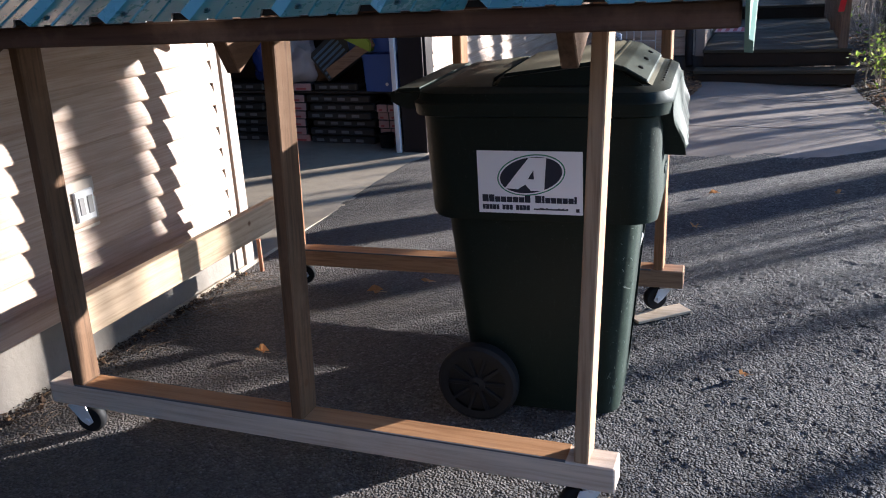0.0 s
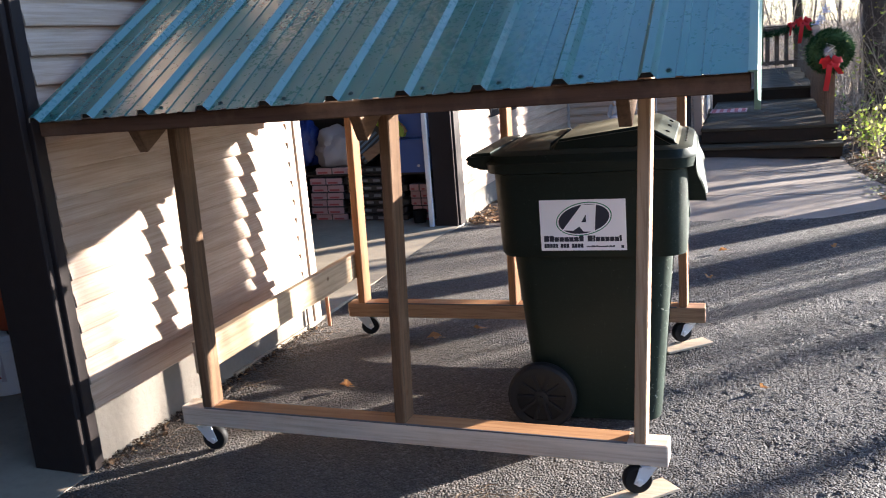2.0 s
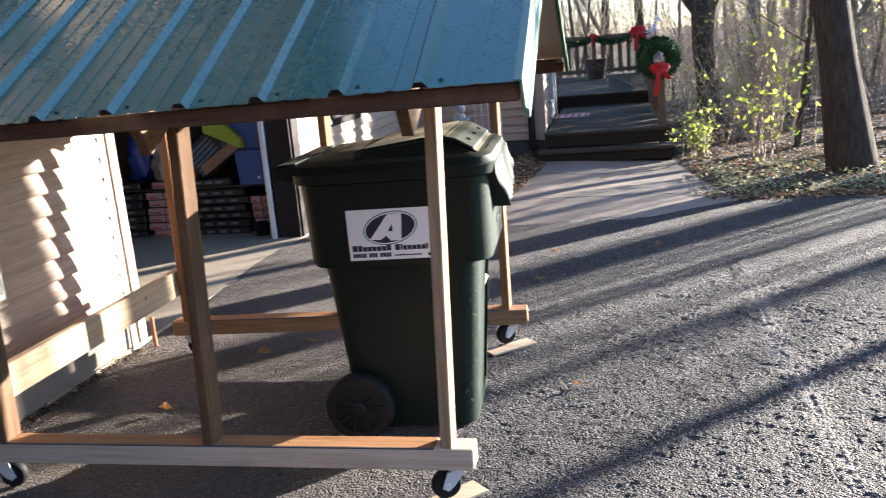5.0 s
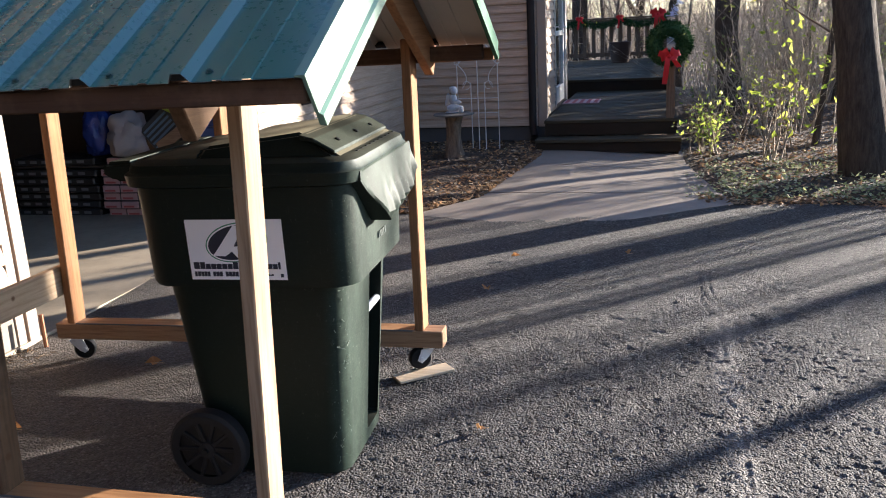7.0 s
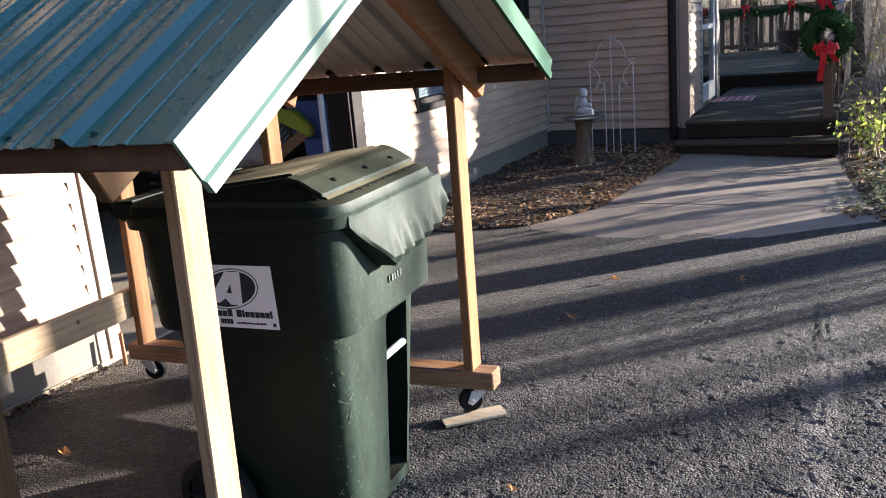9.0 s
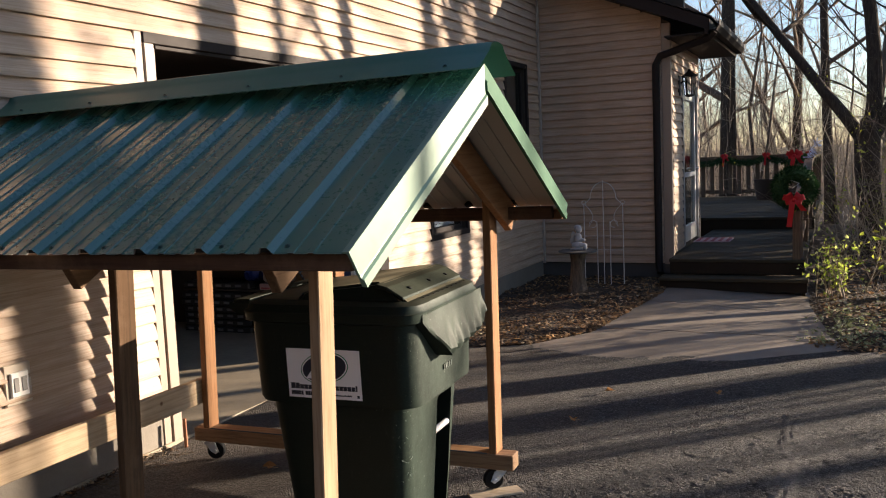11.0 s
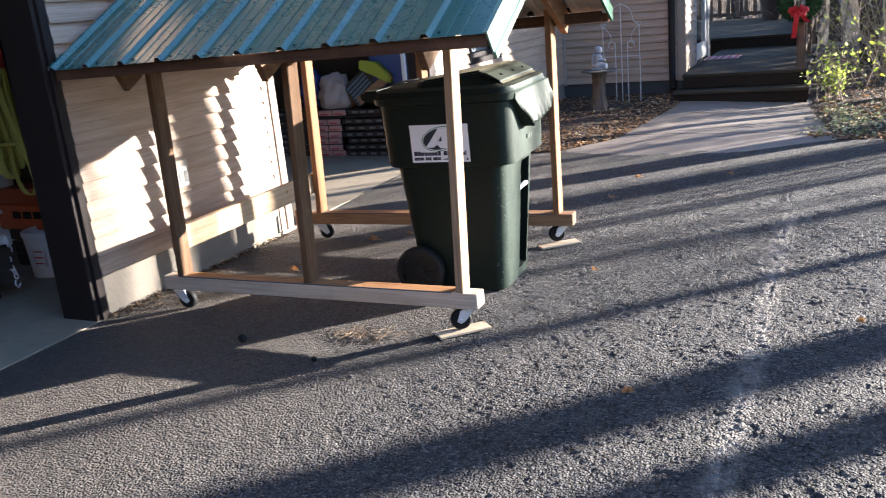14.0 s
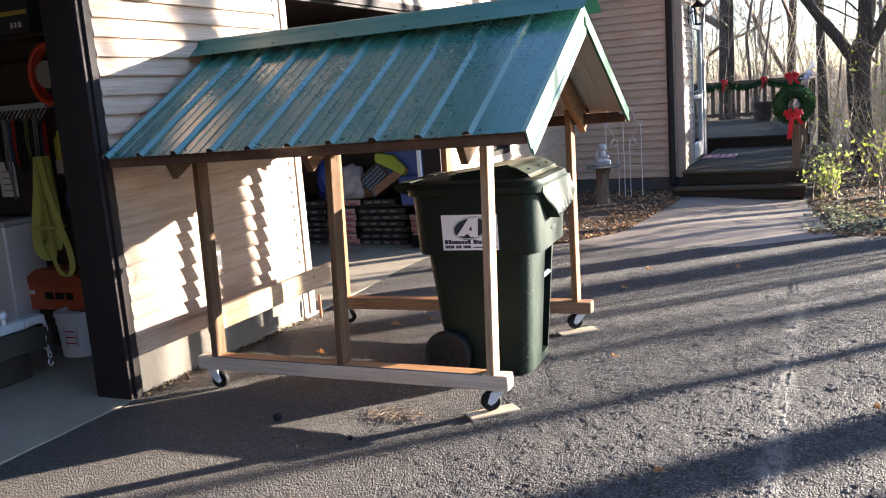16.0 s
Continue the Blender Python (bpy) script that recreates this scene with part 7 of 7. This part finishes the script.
cbox(b, -0.03, -0.02, -0.163, -0.16, 0.16, 0.88, 0.001)
part("door_gap", b, BLACK, bench)
b = bm_new()
tube(b, [(0.02, -0.19, 0.94), (0.06, -0.24, 0.6), (0.16, -0.27, 0.35), (0.34, -0.3, 0.15)], 0.016, 8)
part("hose", b, RUBBER, bench, "black hose hanging down the front", True)

rack = thing("hook_rack", "pale blue rail with a row of hooks hung with cords", "rack", (-2.64, 0.46, 1.7))
b = bm_new()
cbox(b, -0.24, 0.24, -0.04, 0.04, -0.018, 0.018, 0.004)
part("rail", b, plain("pale_blue_rail", (0.42, 0.5, 0.55), 0.4), rack)
rr = random.Random(71)
CORDS = [RUBBER, BLACK, plain("red_cord", (0.4, 0.02, 0.03), 0.6), plain("grey_cord", (0.2, 0.2, 0.22), 0.6), plain("olive_cord", (0.14, 0.15, 0.04), 0.6), RUBBER, plain("blue_cord", (0.04, 0.07, 0.16), 0.6)]
HOOK = shape("hook", tube(bm_new(), [(0, 0, -0.018), (0, -0.03, -0.05), (0, -0.05, -0.07), (0, -0.03, -0.09)], 0.005, 5), ZINC)
for k in range(11):
    x = -0.21 + k * 0.042
    stamp("hook", HOOK, rack, Matrix.Translation((x, 0, 0)))
    b = bm_new()
    ln = rr.uniform(0.25, 0.55)
    w_ = rr.uniform(0.01, 0.022)
    tube(b, [(x - w_ * 0.4, -0.045, -0.08), (x - w_, -0.05, -0.1 - ln * 0.5), (x, -0.045, -0.08 - ln), (x + w_, -0.055, -0.1 - ln * 0.5), (x + w_ * 0.4, -0.045, -0.08)], rr.uniform(0.005, 0.009), 6)
    part("cord", b, CORDS[(k * 3) % len(CORDS)], rack)

strap = thing("tow_strap", "bundle of yellow webbing tow straps hanging from the rack", "strap", (-2.41, 0.37, 1.36))
YEL = plain("yellow_webbing", (0.5, 0.5, 0.12), 0.75, 0, 0.3, 30, 0.4)
for k, (x, ln, w) in enumerate(((-0.14, 0.6, 0.075), (-0.06, 0.68, 0.08), (0.02, 0.64, 0.08), (0.1, 0.58, 0.075), (-0.02, 0.7, 0.06), (0.16, 0.8, 0.04))):
    b = bm_new()
    vs = []
    for i in range(17):
        t = i / 16
        xx = x * (0.35 + 0.65 * math.sin(t * math.pi)) + 0.06 * math.sin(t * 2 * math.pi)
        zz = -ln * math.sin(t * math.pi) ** 0.7
        yy = -0.018 * k - 0.02 * math.sin(t * math.pi) + 0.02 * math.sin(t * 9 + k)
        d_ = Vector((1, -0.45 * math.sin(k * 2 + t * 4), 0)).normalized() * w * 0.5
        vs.append([b.verts.new(Vector((xx, yy, zz)) + s * d_ + o) for s in (-1, 1) for o in (Vector((0, 0, 0)), Vector((0, 0.004, 0.003)))])
    for a, c in zip(vs, vs[1:]):
        b.faces.new((a[0], a[2], c[2], c[0]))
        b.faces.new((a[1], c[1], c[3], a[3]))
        b.faces.new((a[0], c[0], c[1], a[1]))
        b.faces.new((a[2], a[3], c[3], c[2]))
    part("strap_loop", b, YEL, strap, "", True)
b = bm_new()
tube(b, [(0, 0.06, 0.28), (0.005, -0.02, 0.2), (0, -0.03, 0.0)], 0.008, 6)
part("cord", b, BLACK, strap)
b = bm_new()
tube(b, [(0.12 * math.cos(radians(a)), -0.05 + 0.06 * math.sin(radians(a)), -0.47) for a in range(0, 361, 24)], 0.014, 6, False)
part("tie", b, YEL, strap)

reel = thing("hose_reel", "coiled orange air hose on the garage wall", "hose reel", (-2.27, 0.42, 1.89))
ORG = plain("orange_plastic", (0.65, 0.07, 0.025), 0.45)
for k in range(3):
    b = bm_new()
    tube(b, [(0.17 * math.cos(radians(a)), 0.03 * k - 0.04, 0.19 * math.sin(radians(a))) for a in range(0, 361, 15)], 0.019, 8, False)
    part("hose_coil", b, ORG, reel, "", True)
b = bm_new()
lathe(b, [(0.09, -0.06), (0.09, 0.07)], 18, Matrix.Rotation(radians(90), 4, "X"))
part("drum", b, plain("grey_drum", (0.3, 0.3, 0.3), 0.5), reel)

crate = thing("crate", "low dark wooden crate under the tool box", "crate", (-2.52, 0.5, 0.0))
for k in range(3):
    b = bm_new()
    cbox(b, -0.36, 0.33, -0.05, 0.08, 0.005 + k * 0.092, 0.088 + k * 0.092, 0.004)
    part("slat", b, PLY, crate)
tool = thing("tool_box", "orange metal tool box on a low crate", "tool box", (-2.54, 0.49, 0.282))
b = bm_new()
cbox(b, -0.29, 0.29, -0.1, 0.09, 0, 0.18, 0.01)
part("body", b, plain("orange_metal", (0.5, 0.1, 0.03), 0.45), tool)
b = bm_new()
prism(b, [(-0.3, 0.181), (0.3, 0.181), (0.3, 0.21), (0.16, 0.29), (-0.16, 0.29), (-0.3, 0.21)], lambda u, v, w: Vector((u, w, v)), -0.105, 0.095)
part("lid", b, plain("dark_orange_metal", (0.36, 0.07, 0.025), 0.45), tool)
for x0_, x1_ in ((-0.1, -0.02), (0.0, 0.08), (0.1, 0.17)):
    b = bm_new()
    cbox(b, x0_, x1_, -0.1022, -0.1, 0.08, 0.13, 0.0005)
    part("print_bar", b, BLACK, tool)
b = bm_new()
cbox(b, -0.28, -0.2, -0.1025, -0.1, 0.11, 0.14, 0.0005)
part("badge", b, WHITE, tool)

bucket = thing("bucket", "white plastic bucket with a printed label", "bucket", (-2.3, 0.35, 0.0))
b = bm_new()
lathe(b, [(0.125, 0.002), (0.13, 0.006), (0.15, 0.28), (0.158, 0.285), (0.158, 0.312), (0.148, 0.314), (0.14, 0.28), (0.12, 0.02), (0.02, 0.018)], 28)
part("pail", b, WHITE, bucket, "", True)
b = bm_new()
tube(b, [(0.16 * math.cos(a), -0.02 - 0.11 * math.sin(a), 0.27 - 0.05 * math.sin(a)) for a in [k * math.pi / 10 for k in range(11)]], 0.004, 6)
part("wire_handle", b, ZINC, bucket)
b = bm_new()
prism(b, [(0.0, 0.08), (0.11, 0.08), (0.11, 0.24), (0.0, 0.24)], lambda u, v, w: Vector((0.143 * math.sin(u * 6), -(0.133 + 0.05 * v + w) * math.cos(u * 6), v)), 0.001, 0.003)
part("label", b, plain("faded_print", (0.55, 0.5, 0.52), 0.5), bucket)
for k in range(3):
    b = bm_new()
    cbox(b, 0.02, 0.1, -0.1495, -0.147, 0.11 + k * 0.04, 0.118 + k * 0.04, 0.0005)
    part("print_bar", b, RED, bucket)

b = bm_new()
cbox(b, -2.32, -2.06, -0.62, -0.08, 0.2, 0.335, 0.008)
cbox(b, -2.3, -2.2, -0.55, -0.15, 0.001, 0.2, 0.008)
whole("timber", b, PLY, "dark timber baulk under the trailer hitch", "timber")
hitch = thing("trailer_hitch", "shiny steel trailer hitch with a hanging chain", "hitch", (-2.14, -0.3, 0.37))
b = bm_new()
cbox(b, -0.035, 0.035, -0.3, 0.15, -0.03, 0.03, 0.006)
cbox(b, -0.06, 0.06, 0.06, 0.2, -0.02, 0.035, 0.01)
part("tongue", b, ZINC, hitch)
b = bm_new()
bmesh.ops.create_uvsphere(b, u_segments=18, v_segments=12, radius=0.03, matrix=Matrix.Translation((0, -0.05, 0.085)))
lathe(b, [(0.014, 0.03), (0.014, 0.06)], 12, Matrix.Translation((0, -0.05, 0)))
part("ball", b, ZINC, hitch, "", True)
LINK = shape("link", tube(bm_new(), [(0.012 * math.cos(a), 0, 0.021 * math.sin(a)) for a in [j * math.pi / 5 for j in range(11)]], 0.004, 5, False), ZINC)
for k in range(9):
    stamp("chain_link", LINK, hitch, Matrix.Translation((0.07, 0.17 + 0.012 * math.sin(k), 0.0 - k * 0.028)) @ Matrix.Rotation(radians(90 * (k % 2) + 20), 4, "Z"))
b = bm_new()
tube(b, [(0.07, 0.17, -0.25), (0.075, 0.16, -0.275), (0.07, 0.18, -0.3), (0.068, 0.2, -0.28)], 0.005, 6)
part("chain_hook", b, ZINC, hitch)

shelf = thing("wall_shelf", "dark plank shelf high in the garage", "shelf", (-2.55, 0.44, 2.13))
b = bm_new()
cbox(b, -0.5, 0.4, -0.16, 0.155, 0, 0.025, 0.004)
part("plank", b, PLY, shelf)
for x in (-0.4, 0.3):
    b = bm_new()
    bar(b, (x, 0.06, -0.12), (x, -0.1, -0.002), 0.03, 0.02, 0.003)
    part("bracket", b, BLACK, shelf)
batt = thing("carton_box", "dark blue carton with a yellow printed band on the shelf", "box", (-2.47, 0.42, 2.156))
b = bm_new()
cbox(b, -0.2, 0.19, -0.13, 0.13, 0, 0.24, 0.006)
part("carton", b, plain("navy_carton", (0.05, 0.055, 0.075), 0.6), batt)
b = bm_new()
cbox(b, -0.19, 0.18, -0.1325, -0.13, 0.12, 0.148, 0.001)
part("band", b, plain("yellow_band", (0.55, 0.46, 0.1), 0.5), batt)
for x0_, x1_ in ((-0.15, -0.12), (-0.1, -0.085), (0.02, 0.045), (0.06, 0.075), (0.09, 0.12)):
    b = bm_new()
    cbox(b, x0_, x1_, -0.1322, -0.1302, 0.04, 0.075, 0.0003)
    part("print_bar", b, WHITE, batt)
b = bm_new()
cbox(b, -2.46, -1.96, 0.4, 0.56, 1.215, 1.235, 0.003)
whole("ledge", b, PLY, "dark wooden ledge beside the hanging straps", "shelf")
b = bm_new()
cbox(b, -2.46, -1.96, 0.4, 0.56, 0.98, 1.0, 0.003)
whole("ledge", b, PLY, "lower dark wooden ledge beside the straps", "shelf")
for x, z, s, mt, lab in ((-2.34, 1.235, (0.1, 0.09, 0.09), plain("cream_carton", (0.5, 0.46, 0.4), 0.6), "cream carton on a ledge"), (-2.3, 1.0, (0.1, 0.06, 0.14), plain("blue_tin", (0.08, 0.14, 0.4), 0.4), "blue tin on the ledge"), (-2.36, 1.325, (0.08, 0.045, 0.2), plain("yellow_tin", (0.45, 0.42, 0.04), 0.4), "yellow and black spray can on a carton")):
    t = thing("container", lab, "container", (x, 0.47, z + 0.0005))
    b = bm_new()
    if s[1] < 0.075:
        lathe(b, [(s[1], 0), (s[1], s[2] * 0.7), (s[1] * 0.4, s[2] * 0.9), (s[1] * 0.4, s[2])], 18)
    else:
        cbox(b, -s[0] / 2, s[0] / 2, -s[1] / 2, s[1] / 2, 0, s[2], 0.004)
    part("body", b, mt, t, "", True)
    if s[1] < 0.075:
        b = bm_new()
        lathe(b, [(s[1] * 0.42, s[2]), (s[1] * 0.42, s[2] + 0.02)], 14)
        part("cap", b, BLACK, t)
sheet = thing("paper_sheet", "white printed sheet hung on a dark board", "paper", (-2.95, 0.495, 1.08))
b = bm_new()
cbox(b, -0.09, 0.08, 0, 0.003, 0, 0.25, 0.001)
part("page", b, WHITE, sheet)
for k in range(4):
    b = bm_new()
    cbox(b, -0.06, 0.05 - 0.02 * (k % 2), -0.0008, -0.0001, 0.04 + k * 0.045, 0.05 + k * 0.045, 0.0002)
    part("print_bar", b, plain("grey_print", (0.3, 0.28, 0.3), 0.6), sheet)

# ---- far garage bay: stacked shingle bundles, tote and bags ----
PINK = plain("pink_wrapper", (0.55, 0.33, 0.31), 0.5, 0, 0.2, 14, 0.3)
WRAP = plain("dark_wrapper", (0.03, 0.026, 0.026), 0.35, 0, 0.3, 14, 0.3)
PRINT = plain("pale_print", (0.2, 0.2, 0.2), 0.5)
PINK_DARK = plain("red_wrapper_mark", (0.45, 0.09, 0.09), 0.5)


def shingle_bundle(w, pink, label):
    """A flat wrapped bundle, w wide; its face shows pale bars of print or pink end panels."""
    t = thing("shingle_bundle", label, "shingle bundle", (0, 0, 0), "bundles of shingles")
    bb = bm_new()
    cbox(bb, -w / 2, w / 2, -0.16, 0.16, 0, 0.066, 0.012)
    part("wrapper", bb, WRAP, t)
    if pink:
        for k in range(2):
            x = -w / 2 + 0.004 + k * w / 2
            bb = bm_new()
            cbox(bb, x, x + w / 2 - 0.008, -0.1635, -0.15, 0.003, 0.063, 0.004)
            part("end_panel", bb, PINK, t, "pale pink printed end panel")
            bb = bm_new()
            cbox(bb, x + 0.02, x + w / 2 - 0.05, -0.1645, -0.1634, 0.012, 0.028, 0.0005)
            part("print_bar", bb, PINK_DARK, t)
    else:
        n_ = int(w / 0.13)
        for k in range(n_):
            x = -w / 2 + 0.05 + k * (w - 0.1) / n_
            bb = bm_new()
            cbox(bb, x, x + 0.07, -0.1622, -0.16, 0.022, 0.046, 0.0006)
            part("print_bar", bb, PRINT, t)
    return t


rk = random.Random(81)
for w, cx_, n_b, pink, lab in ((0.84, -3.2, 6, False, "dark plastic-wrapped bundle of roof shingles with pale print"), (0.34, -2.57, 6, True, "bundle of roof shingles showing pale pink wrapper ends"),
                               (0.6, -2.06, 6, False, "dark plastic-wrapped bundle of roof shingles with pale print"), (0.2, -1.62, 5, True, "bundle of roof shingles showing pale pink wrapper ends")):
    first_b = shingle_bundle(w, pink, lab)
    for k in range(n_b):
        m = pose(cx_ + rk.uniform(-0.02, 0.02), 4.5 + rk.uniform(-0.025, 0.02), 0.012 + k * 0.0685, 0, 0, rk.uniform(-1.5, 1.5))
        if k == 0:
            first_b.matrix_basis = m
        else:
            copy_thing(first_b, m)
b = bm_new()
cbox(b, -3.66, -1.5, 4.3, 4.68, -0.0, 0.011, 0.002)
whole("pallet_board", b, PLY, "thin board under the stacked bundles", "board")
b = bm_new()
cbox(b, -3.6, -1.5, 4.36, 4.68, 0.431, 0.451, 0.003)
whole("shelf_board", b, PLY, "dark board lying on the stacked bundles", "board")
for cx_, w, pink in ((-3.2, 0.8, False), (-2.5, 0.34, True), (-2.1, 0.4, False)):
    first_b = shingle_bundle(w, pink, "bundle of roof shingles lying on the upper board")
    first_b.matrix_basis = pose(cx_, 4.51, 0.452, 0, 0, rk.uniform(-2, 2))

tote = thing("blue_tote", "blue plastic storage tote with a lid", "storage box", (-1.68, 4.5, 0.452))
b = bm_new()
loft(b, [rrect(-0.14, 0.14, -0.15, 0.15, 0, 0.02), rrect(-0.15, 0.15, -0.165, 0.165, 0.28, 0.02)])
BLUE = plain("blue_plastic", (0.06, 0.13, 0.42), 0.4)
part("box", b, BLUE, tote)
b = bm_new()
loft(b, [rrect(-0.16, 0.16, -0.18, 0.18, 0.281, 0.02), rrect(-0.16, 0.16, -0.18, 0.18, 0.3, 0.02), rrect(-0.14, 0.14, -0.15, 0.15, 0.307, 0.02)])
part("lid", b, BLUE, tote)
b = bm_new()
lathe(b, [(0.014, 0), (0.014, 0.002)], 14, Matrix.Translation((0.06, -0.16, 0.06)) @ Matrix.Rotation(radians(90), 4, "X"))
part("round_mark", b, WHITE, tote)
tote2 = thing("blue_bin", "second blue bin stacked above the tote", "storage box", (-1.72, 4.54, 0.76))
b = bm_new()
loft(b, [rrect(-0.25, 0.25, -0.15, 0.15, 0, 0.03), rrect(-0.28, 0.28, -0.17, 0.17, 0.3, 0.03)])
part("box", b, BLUE, tote2)


def sack(x, y, z, sx, sy, sz, seed, mat, label):
    bb = bm_new()
    bmesh.ops.create_icosphere(bb, subdivisions=4, radius=1.0)
    for v in bb.verts:
        n_ = noise.noise(v.co * 1.8 + Vector((seed, 0, 0))) + 0.5 * noise.noise(v.co * 4 + Vector((seed, 3, 0)))
        v.co *= 1 + 0.28 * n_
        v.co = Vector((v.co.x * sx, v.co.y * sy, max(-0.85, v.co.z) * sz))
        v.co += Vector((x, y, z + 0.85 * sz))
    whole("plastic_bag", bb, mat, label, "bag", smooth=True)


sack(-2.5, 4.46, 0.519, 0.2, 0.15, 0.2, 3, plain("white_bag", (0.42, 0.37, 0.36), 0.4), "crumpled pale plastic bag on the bundles")
sack(-2.8, 4.5, 0.519, 0.13, 0.13, 0.25, 9, plain("blue_bag", (0.03, 0.055, 0.26), 0.25), "crumpled blue plastic bag on the bundles")
sack(-2.28, 4.54, 0.519, 0.14, 0.12, 0.13, 15, plain("brown_bag", (0.16, 0.09, 0.05), 0.7), "brown crumpled bag on the bundles")
carton = thing("tilted_carton", "tilted dark carton with pale blue stripes", "carton", (-2.12, 4.5, 0.74))
mt = Matrix.Rotation(radians(-38), 4, "Y")
b = bm_new()
cbox(b, -0.18, 0.18, -0.1, 0.1, -0.14, 0.14, 0.006, mt)
part("box", b, plain("dark_carton", (0.05, 0.055, 0.06), 0.5), carton)
for k in range(6):
    b = bm_new()
    cbox(b, -0.16, 0.12, -0.103, -0.1, -0.12 + k * 0.04, -0.1 + k * 0.04, 0.0008, mt)
    part("stripe", b, plain("steel_blue_stripe", (0.16, 0.25, 0.36), 0.5), carton)
b = bm_new()
prism(b, [(-0.3, 0.0), (0.28, -0.16), (0.3, -0.08), (0.05, 0.06), (-0.28, 0.09)], lambda u, v, w: Vector((-1.9 + u * 0.6, w, 0.93 + v)), 4.3, 4.38)
bmesh.ops.bevel(b, geom=b.edges[:], offset=0.01, segments=2, affect="EDGES")
whole("lime_vest", b, plain("lime_fabric", (0.4, 0.5, 0.06), 0.7), "folded lime-green safety fabric", "fabric")
b = bm_new()
bar(b, (-2.12, 4.31, 0.6), (-1.72, 4.33, 0.86), 0.022, 0.09, 0.003)
whole("plank", b, BACK_RAIL, "brown board leaning across the clutter", "board")
b = bm_new()
lathe(b, [(0.05, 0.012), (0.065, 0.14), (0.068, 0.145), (0.06, 0.145), (0.052, 0.03)], 16, Matrix.Translation((-1.6, 4.22, -0.011)))
whole("plant_pot", b, RUBBER, "small black plastic pot on the slab", "pot", smooth=True)
